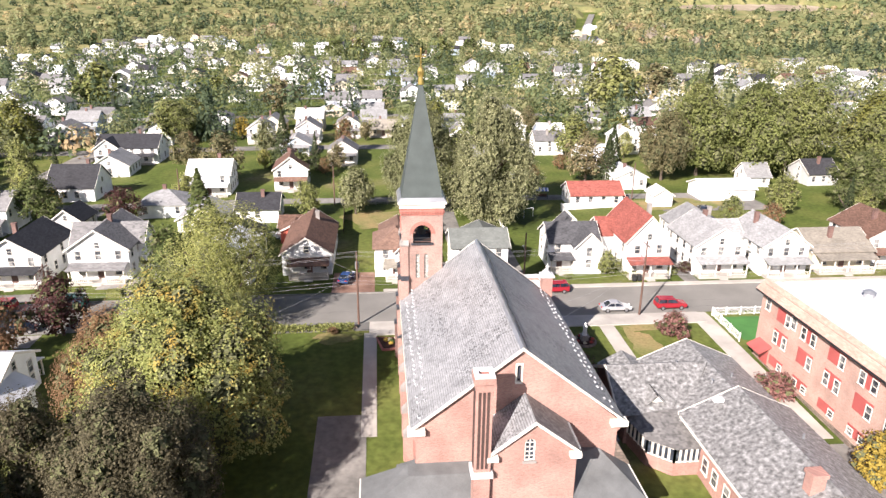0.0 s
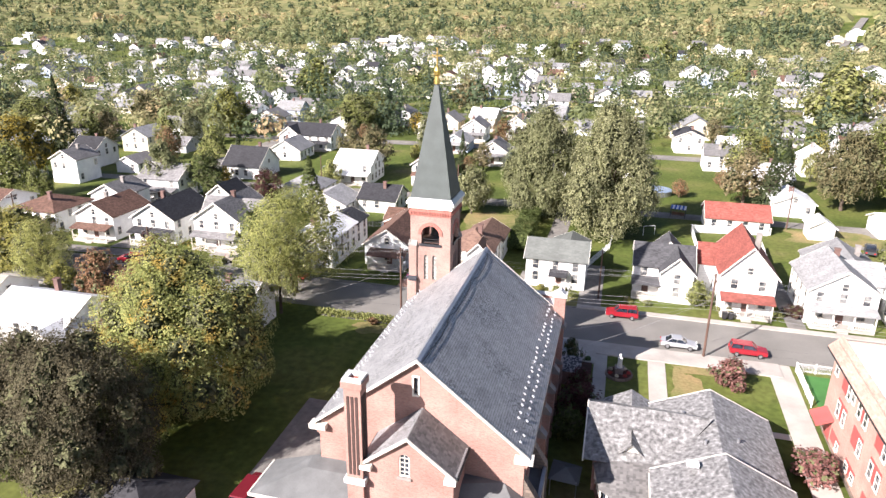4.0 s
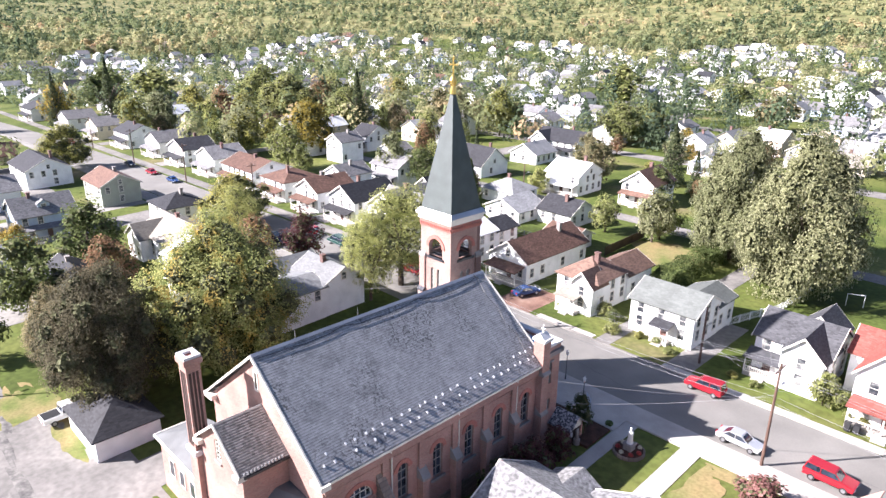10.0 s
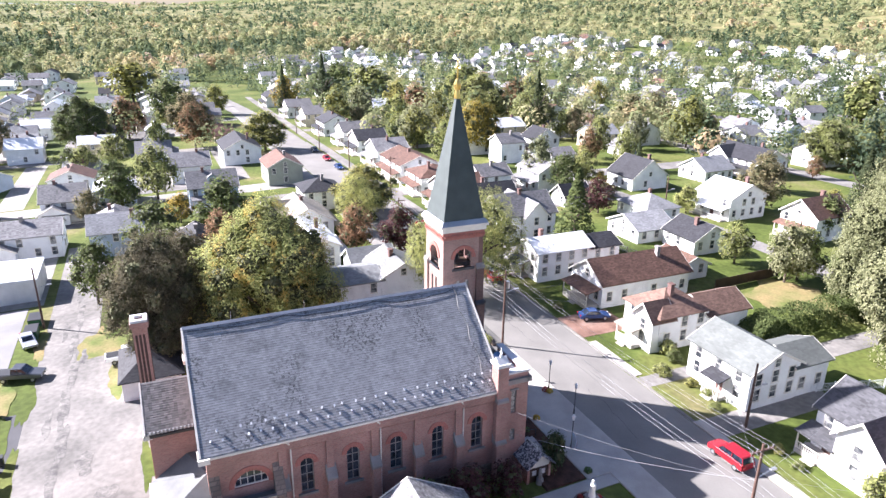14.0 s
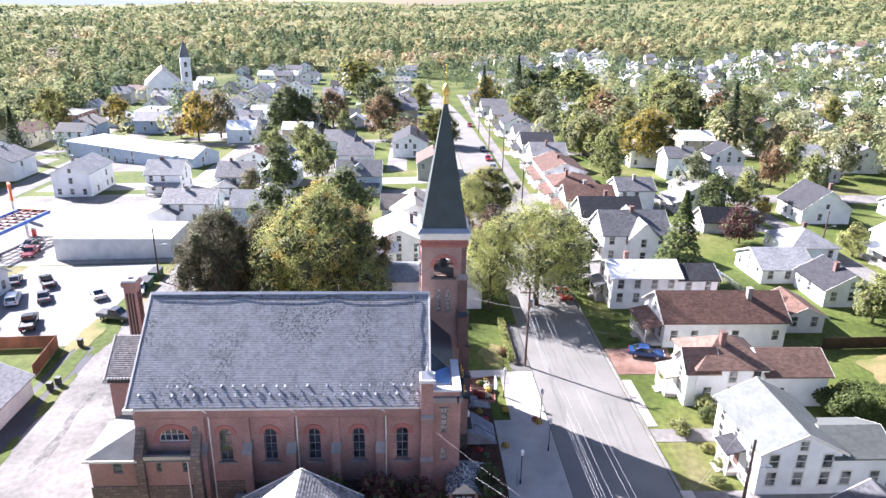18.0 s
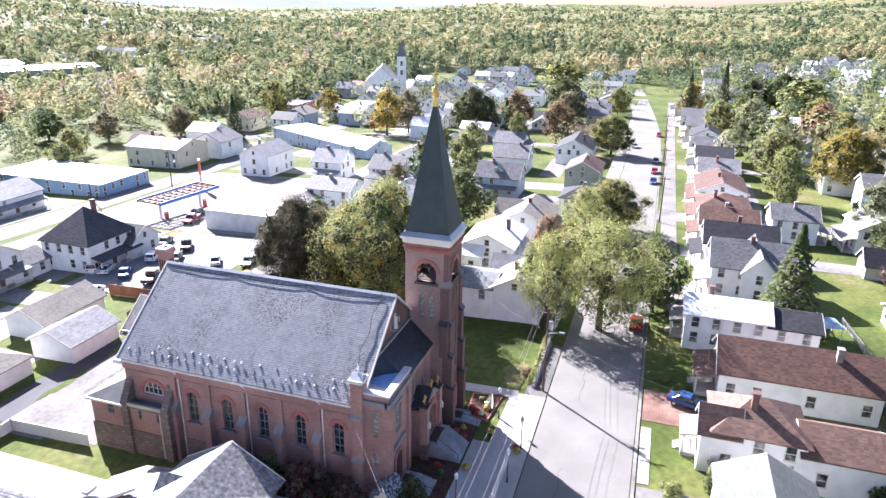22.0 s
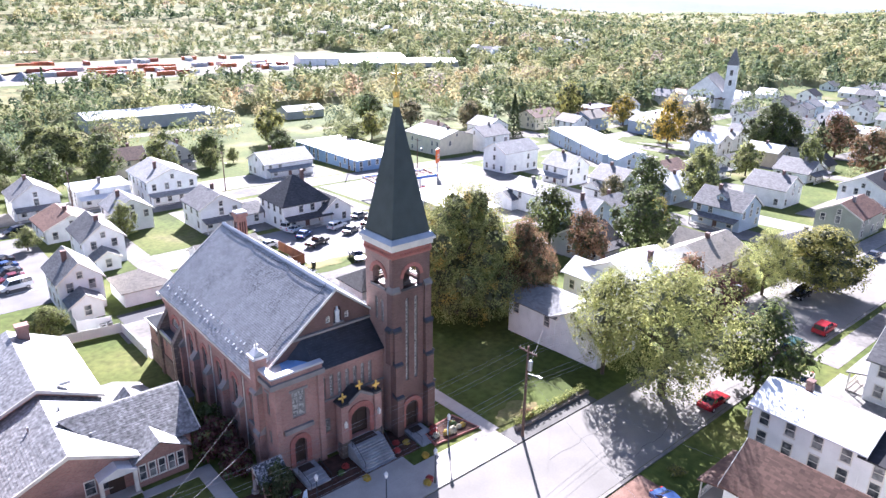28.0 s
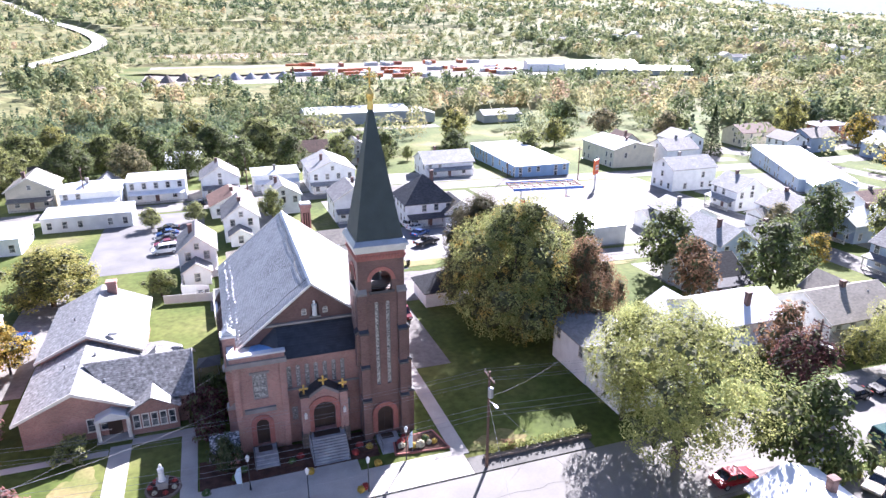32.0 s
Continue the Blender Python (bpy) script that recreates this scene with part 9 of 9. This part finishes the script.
def far_town():
    """The distant part of the town: small houses in one mesh, walls and roofs by slot."""
    rr = random.Random(11)
    g = Geo()
    tones = [0] * 9 + [1, 2, 3, 4]
    roofs = [5] * 4 + [6] * 4 + [7] * 2 + [8, 9, 9]
    taken = {}

    def free(x, y, gap):
        i, j = int(x // 40), int(y // 40)
        return all(math.hypot(x - h[0], y - h[1]) >= gap for u in (-1, 0, 1) for v in (-1, 0, 1) for h in taken.get((i + u, j + v), ()))

    def hold(h):
        taken.setdefault((int(h[0] // 40), int(h[1] // 40)), []).append(h)

    for h in HOMES:
        hold(h)

    def hut(x, y, w, d, eave, rise, rz):
        a = Geo()
        m, r = rr.choice(tones), rr.choice(roofs)
        ax = rr.choice("xy")
        hw, hl = (w / 2, d / 2) if ax == "y" else (d / 2, w / 2)
        a.prism([(-hw, -2), (hw, -2), (hw, eave), (0, eave + rise), (-hw, eave)], -hl, hl, ax, m)
        k = rise / hw
        for s in (-1, 1):
            a.prism([(0, eave + rise + 0.2), (s * (hw + 0.4), eave - k * 0.4 + 0.2), (s * (hw + 0.4), eave - k * 0.4), (0, eave + rise)], -hl - 0.4, hl + 0.4, ax, r)
        if rr.random() < 0.5:
            a.box(-w / 2 - 2, w / 2 * 0.2, -d / 2 - 1.8, -d / 2, 2.4, 2.6, r)
        if rr.random() < 0.35:
            u = rr.choice((-1, 1)) * (w / 2 + 1.8)
            a.prism([(u - 2, -2), (u + 2, -2), (u + 2, 2.6), (u, 4.0), (u - 2, 2.6)], -2.6, 3.2, "y", m)
            a.prism([(u - 2.3, 2.5), (u - 2.3, 2.7), (u, 4.3), (u + 2.3, 2.7), (u + 2.3, 2.5), (u, 4.02)], -2.8, 3.4, "y", r)
        if math.hypot(x, y - 70) < 560:
            for s in (-1, 1):
                for u in (-w / 4, w / 4):
                    for z in ((1.0, 3.7) if eave > 4.5 else (1.0,)):
                        a.box(u - 0.5, u + 0.5, s * (d / 2 + 0.01) - 0.03, s * (d / 2 + 0.01) + 0.03, z, z + 1.3, 10)
                for u in (-d / 4, d / 4):
                    for z in ((1.0, 3.7) if eave > 4.5 else (1.0,)):
                        a.box(s * (w / 2 + 0.01) - 0.03, s * (w / 2 + 0.01) + 0.03, u - 0.5, u + 0.5, z, z + 1.3, 10)
        m4 = pose(x, y, gz(x, y), 0, 0, rz)
        n = len(g.v)
        g.v += [tuple(m4 @ Vector(p)) for p in a.v]
        g.f += [tuple(q + n for q in f) for f in a.f]
        g.s += a.s
        HOMES.append((x, y, max(w, d)))
        hold(HOMES[-1])

    def any_hut(x, y, turn):
        hut(x, y, rr.uniform(8, 11.5), rr.uniform(8, 11.5), rr.choice((3.0, 5.0, 5.2)), rr.uniform(2.2, 3.0), rr.uniform(-turn, turn))
    # blocks climbing the slope to the north
    for row in range(23):
        y0 = 262 + row * 26
        for col in range(-38, 22):
            x = col * 17 + rr.uniform(-4, 4)
            y = y0 + rr.uniform(-5, 5)
            share = 0.6 if noise.noise(Vector((x * 0.006, y * 0.006, 4))) > -0.15 else 0.25
            if x > 40:
                share *= 0.75
            if x < -250 and y < 420:
                share *= 0.6
            if rr.random() > share or not free(x, y, 13) or is_wood(x, y):
                continue
            any_hut(x, y, 6)
    # blocks along the street to the west
    for row in range(20):
        for col in range(-9, 11):
            x, y = -190 - row * 24 + rr.uniform(-6, 6), 130 + col * 20 + rr.uniform(-5, 5)
            if abs(y - 94) < 20 or rr.random() < 0.2 + 0.02 * row or not free(x, y, 15) or is_wood(x, y):
                continue
            any_hut(x, y, 5)
    for a, b in CLEARINGS:
        for k in range(6):
            any_hut(a + rr.uniform(-28, 28), b + (k - 2.5) * 10, 20)
    mats = [WALLS[k] for k in ("white", "cream", "blue", "grey", "tan")] + [ROOFS[k] for k in ("grey", "pale", "dark", "brown", "white")] + [GLASS]
    tagged(part("distant_houses", g, mats), "distant white and pale houses of the town", "houses", kind="stuff")


def autumn_mat(name, stops):
    """Tree crowns by kind: the mesh holds a tone for every tree, each leaf clump strays a little from it."""
    m, t, b = nodes_of(name)
    at = t.nodes.new("ShaderNodeAttribute")
    at.attribute_name = "kind"
    g = t.nodes.new("ShaderNodeNewGeometry")
    col = ramp(t, at.outputs["Fac"], stops)
    col = mix(t, 1.0, col, ramp(t, g.outputs["Random Per Island"], [(0.0, (0.76, 0.78, 0.74)), (1.0, (1.0,) * 3)]), "MULTIPLY")
    link(t, col, b.inputs["Base Color"])
    b.inputs["Roughness"].default_value = 0.85
    b.inputs["Specular IOR Level"].default_value = 0.15
    tr = t.nodes.new("ShaderNodeBsdfTranslucent")
    link(t, col, tr.inputs["Color"])
    mx = t.nodes.new("ShaderNodeMixShader")
    mx.inputs[0].default_value = 0.45
    link(t, b.outputs[0], mx.inputs[1])
    link(t, tr.outputs[0], mx.inputs[2])
    link(t, mx.outputs[0], t.nodes["Material Output"].inputs["Surface"])
    return m


AUTUMN = autumn_mat("mixed_autumn_leaves", [(0.0, (0.10, 0.135, 0.085)), (0.16, (0.16, 0.205, 0.10)), (0.38, (0.27, 0.29, 0.14)), (0.55, (0.36, 0.36, 0.19)), (0.7, (0.46, 0.425, 0.23)), (0.83, (0.52, 0.42, 0.23)), (0.92, (0.48, 0.34, 0.21)), (1.0, (0.43, 0.37, 0.31))])


def canopy():
    """The shaded floor and the roof of the woods, a lumpy sheet over all wooded ground."""
    g = Geo()
    n = 520
    rings = []
    r = 240.0
    while r < 2900:
        rings.append(r)
        r += max(6.0, r * 0.011)
    a0, a1 = radians(38), radians(308)
    cs = [(math.cos(a0 + (a1 - a0) * i / n), math.sin(a0 + (a1 - a0) * i / n)) for i in range(n + 1)]
    n += 1
    vs, keep = [], []
    for r in rings:
        top = 3.5 + 4.0 * min(1.0, max(0.0, (r - 600) / 700))
        for c, s_ in cs:
            x, y = 10 + r * c, 70 + r * s_
            w = is_wood(x, y)
            keep.append(w)
            vs.append((x, y, gz(x, y) + (top * stature(x, y) + 1.6 * noise.noise(Vector((x * 0.11, y * 0.11, 5))) if w else -0.5)))
    fs = []
    for j in range(len(rings) - 1):
        for i in range(n - 1):
            q = (j * n + i, j * n + n + i, j * n + n + i + 1, j * n + i + 1)
            if keep[q[0]] or keep[q[1]] or keep[q[2]] or keep[q[3]]:
                fs.append(q)
    g.add(vs, fs)
    tagged(part("woodland_canopy", g, blotchy("woodland_floor", [(0.3, (0.11, 0.13, 0.05)), (0.5, (0.19, 0.19, 0.08)), (0.7, (0.29, 0.25, 0.12))], 0.05, 0.35, 0.95, 0.6)), "shaded autumn woodland covering the hills", "woodland", kind="stuff")


def kinds(spots, rng, shift=0.0):
    """A tone for each tree: stands of like trees, strays and evergreens among them; a cloud's shadow is put into one
    hill's tones.
    """
    tone = np.array([0.38 + 0.55 * noise.noise(Vector((x * 0.0085, y * 0.0085, 2))) + 0.3 * noise.noise(Vector((x * 0.045, y * 0.045, 6))) for x, y, _ in spots])
    tone = np.clip(tone + shift + rng.normal(0, 0.17, len(spots)), 0.02, 1.0)
    ever = rng.random(len(spots)) < 0.07
    tone[ever] = rng.uniform(0.0, 0.1, ever.sum())
    # cloud shadow on the western hill, put into the tree tones
    for i, (x, y, _) in enumerate(spots):
        a, r = math.degrees(math.atan2(y - 70, x - 10)) % 360, math.hypot(x - 10, y - 70)
        if 160 < a < 179 and 1250 < r < 2100:
            tone[i] *= 0.35
    return tone


def grove(name, label, spots, n, leaf, shift=0.0, wide=1.0, seed=0):
    """Trees seen from afar: uneven crowns of leaf clumps, some of them conical, in one mesh."""
    rng = np.random.default_rng(len(spots) + n + seed)
    m = len(spots)
    s = np.array(spots)
    tone = kinds(spots, rng, shift)
    h = rng.uniform(9, 16, m) * s[:, 2]
    r = rng.uniform(3.6, 6.6, m) * s[:, 2] * wide
    z = np.array([gz(x, y) for x, y, _ in spots])
    d = rng.normal(0, 1, (m, n, 3)) * np.array((1, 1, 0.9)) + np.array((0, 0, 0.35))
    d /= np.linalg.norm(d, axis=2)[:, :, None]
    # boughs: the crown bulges in some ways and is hollow in others
    ph = rng.uniform(0, 6.28, (m, 4, 1))
    bulge = np.sin(d[:, :, 0] * 4.5 + ph[:, 0]) + np.sin(d[:, :, 1] * 4.8 + ph[:, 1]) + np.sin(d[:, :, 2] * 5.5 + ph[:, 2])
    k = (0.82 + 0.085 * bulge + rng.uniform(-0.12, 0.08, (m, n)))[:, :, None]
    base = np.stack((s[:, 0], s[:, 1], z + h * 0.56), 1)[:, None, :]
    span = np.stack((r, r, h * 0.44), 1)[:, None, :]
    pos = base + d * k * span
    cone = (tone < 0.1) & (rng.random(m) < 0.7)
    u = rng.random((m, n)) ** 1.5
    ang = rng.uniform(0, 6.283, (m, n))
    rad = (1 - u) * r[:, None] * 0.72 * rng.uniform(0.7, 1.05, (m, n))
    spiky = np.stack((s[:, 0][:, None] + rad * np.cos(ang), s[:, 1][:, None] + rad * np.sin(ang), z[:, None] + 0.5 + u * h[:, None] * 1.15), 2)
    pos[cone] = spiky[cone]
    q = quads_at(rng, pos.reshape(-1, 3), d.reshape(-1, 3), leaf * np.repeat(np.clip(s[:, 2], 0.45, 1.4), n), 0.3, 0.24)
    me = quad_mesh(name, q, AUTUMN)
    me.attributes.new("kind", "FLOAT", "FACE").data.foreach_set("value", np.repeat(tone, n).astype(np.float32))
    return tagged(part(name, me, None), label, "woodland", kind="stuff")


def spots_in(rr, count, a0, a1, r0, r1, lean, s0, s1, test):
    spots = []
    for _ in range(count * 40):
        if len(spots) == count:
            break
        a, r = rr.uniform(a0, a1), r0 + (r1 - r0) * rr.random() ** lean
        x, y = 10 + r * math.cos(a), 70 + r * math.sin(a)
        if test(x, y, r):
            spots.append((x, y, rr.uniform(s0, s1) * stature(x, y)))
    return spots


def woods():
    rr = random.Random(21)
    inside = lambda x, y, r: is_wood(x, y)

    def fringe(x, y, r):
        k = 1 - 16 / r
        return is_wood(x, y) and not is_wood(10 + (x - 10) * k, 70 + (y - 70) * k)

    cells = {}
    for h in HOMES:
        cells.setdefault((int(h[0] // 40), int(h[1] // 40)), []).append(h)

    def built(x, y, room):
        i, j = int(x // 40), int(y // 40)
        return any(math.hypot(x - h[0], y - h[1]) < h[2] * 0.5 + room for u in (-1, 0, 1) for v in (-1, 0, 1) for h in cells.get((i + u, j + v), ()))

    def garden(x, y, r):
        if is_wood(x, y) or open_land(x, y) or abs(y - 94) < (13 if x > -360 else 3) or built(x, y, 3.0):
            return False
        return not ((-130 < x < 110 and y < 200) or (y < 60 and x > -120) or y < -70 or (y < 84 and rr.random() < 0.75))
    grove("near_woodland", "green and golden crowns at the near side of the woods", spots_in(rr, 3600, 0.7, 5.0, 236, 820, 1.0, 0.75, 1.2, inside), 86, 1.15)
    grove("far_woodland", "green and golden tree tops of the far woods", spots_in(rr, 7600, 0.7, 5.0, 640, 1250, 1.0, 0.8, 1.25, inside), 38, 1.75, wide=1.1)
    grove("hill_woodland", "golden and dull green tree tops on the hills", spots_in(rr, 9500, 0.7, 5.0, 1150, 1850, 1.1, 0.8, 1.2, inside), 16, 2.7, wide=1.25)
    grove("distant_woodland", "pale tree tops on the distant hills", spots_in(rr, 7500, 0.7, 5.0, 1750, 2700, 1.1, 0.9, 1.3, inside), 11, 3.5, wide=1.5)
    # the thicket behind the southern row of houses
    grove("thicket", "green trees of the thicket behind the houses", spots_in(rr, 190, 4.4, 5.5, 160, 330, 1.0, 0.7, 1.0, lambda x, y, r: -8 < x < 190 and -150 < y < -92), 150, 0.62, -0.12)
    # single trees on the southern meadow
    grove("meadow_trees", "trees scattered on the meadow", spots_in(rr, 40, 3.6, 5.0, 140, 330, 1.0, 0.6, 1.0, lambda x, y, r: -170 < x < -10 and -150 < y < -84 and not built(x, y, 4)), 260, 0.5, 0.05)
    grove("meadow_trees", "tall trees beyond the yards of the valley", spots_in(rr, 130, 3.3, 4.6, 200, 420, 1.0, 0.75, 1.15, lambda x, y, r: -340 < x < -150 and -190 < y < -112 and not built(x, y, 7)), 120, 0.8, 0.0)
    # a fuller fringe along the edge of the woods
    grove("woodland_edge", "trees along the edge of the woods", spots_in(rr, 1300, 1.0, 5.2, 238, 900, 1.0, 0.65, 1.0, fringe), 80, 0.8)
    # trees among the far houses
    grove("garden_trees", "garden trees among the distant houses", spots_in(rr, 1350, 0.6, 4.2, 165, 480, 1.0, 0.5, 1.3, garden), 110, 0.66, -0.1, 1.05)
    grove("garden_trees", "garden trees among the farthest houses", spots_in(rr, 1500, 0.7, 3.4, 430, 860, 1.0, 0.55, 1.25, garden), 48, 0.95, -0.1, 1.05)
    # low scrub on the open land
    grove("scrub", "pale scrub on the southern slope", spots_in(rr, 900, 3.9, 5.2, 480, 1000, 1.0, 0.3, 0.6, lambda x, y, r: y < -500 and not is_wood(x, y) and min(abs(p.x - x) + abs(p.y - y) for p in HIGHWAY) > 26), 30, 1.0, 0.22)
    for k, (x, y, rx, ry) in enumerate(FIELDS):
        patch("field", x, y, rx * 0.95, ry * 0.95, DIRT if k in (2, 5) else MEADOW, "bare brown slope" if k in (2, 5) else "pale dry meadow among the woods", 90 + k, 1.3)


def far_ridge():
    """The last ridge beyond the valley, with blue haze put into its colour."""
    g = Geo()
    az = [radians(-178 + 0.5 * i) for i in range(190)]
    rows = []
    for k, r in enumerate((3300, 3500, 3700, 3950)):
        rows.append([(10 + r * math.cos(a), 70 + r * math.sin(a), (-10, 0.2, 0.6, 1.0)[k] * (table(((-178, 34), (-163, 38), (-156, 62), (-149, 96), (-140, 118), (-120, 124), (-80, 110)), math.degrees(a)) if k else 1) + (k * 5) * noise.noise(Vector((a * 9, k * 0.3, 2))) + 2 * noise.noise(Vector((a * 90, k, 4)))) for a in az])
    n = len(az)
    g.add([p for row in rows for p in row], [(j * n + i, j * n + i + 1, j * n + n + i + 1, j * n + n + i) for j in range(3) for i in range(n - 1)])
    tagged(part("backdrop", g, plain("hazy_blue_ridge", (0.12, 0.155, 0.20), 0.95, 0.15, 0.003, 0.03)), "distant wooded ridge with pale blue haze in its colour", kind="structure")


def town_trees():
    """Trees in the gardens between the houses."""
    q = random.Random(5)
    made = 0
    while made < 122:
        x, y = (q.uniform(-260, 130), q.uniform(-75, 250)) if made < 110 else (q.uniform(-290, -95), q.uniform(102, 262))
        if (x < -95 and y < 84 and q.random() < 0.7) or (-40 < x < 66 and 98 < y < 166) or math.hypot(x - 10, y - 70) < 62 or math.hypot(x - 10, y - 70) > 310 or abs(y - 94) < 11 or -100 < x < -10 and -30 < y < 32 or 18 < x < 48 and -30 < y < 90 or abs(y + 33) < 8:
            continue
        if any(math.hypot(x - h[0], y - h[1]) < h[2] * 0.5 + 4 for h in HOMES):
            continue
        r = q.uniform(2.2, 5.0) * (1.6 if x < -95 else 1.0)
        cone = q.random() < (0.05 if x < -95 else 0.14)
        tree(x, y, r * (0.7 if cone else 1), r * q.uniform(1.9, 2.6) * (1.5 if cone else 1), "spruce" if cone else q.choice(("green", "lime", "olive", "silver", "airy", "lime", "rust", "green", "yellow")), "cone" if cone else "mid", 0.06)
        made += 1


far_town()
town_trees()
canopy()
woods()
far_ridge()
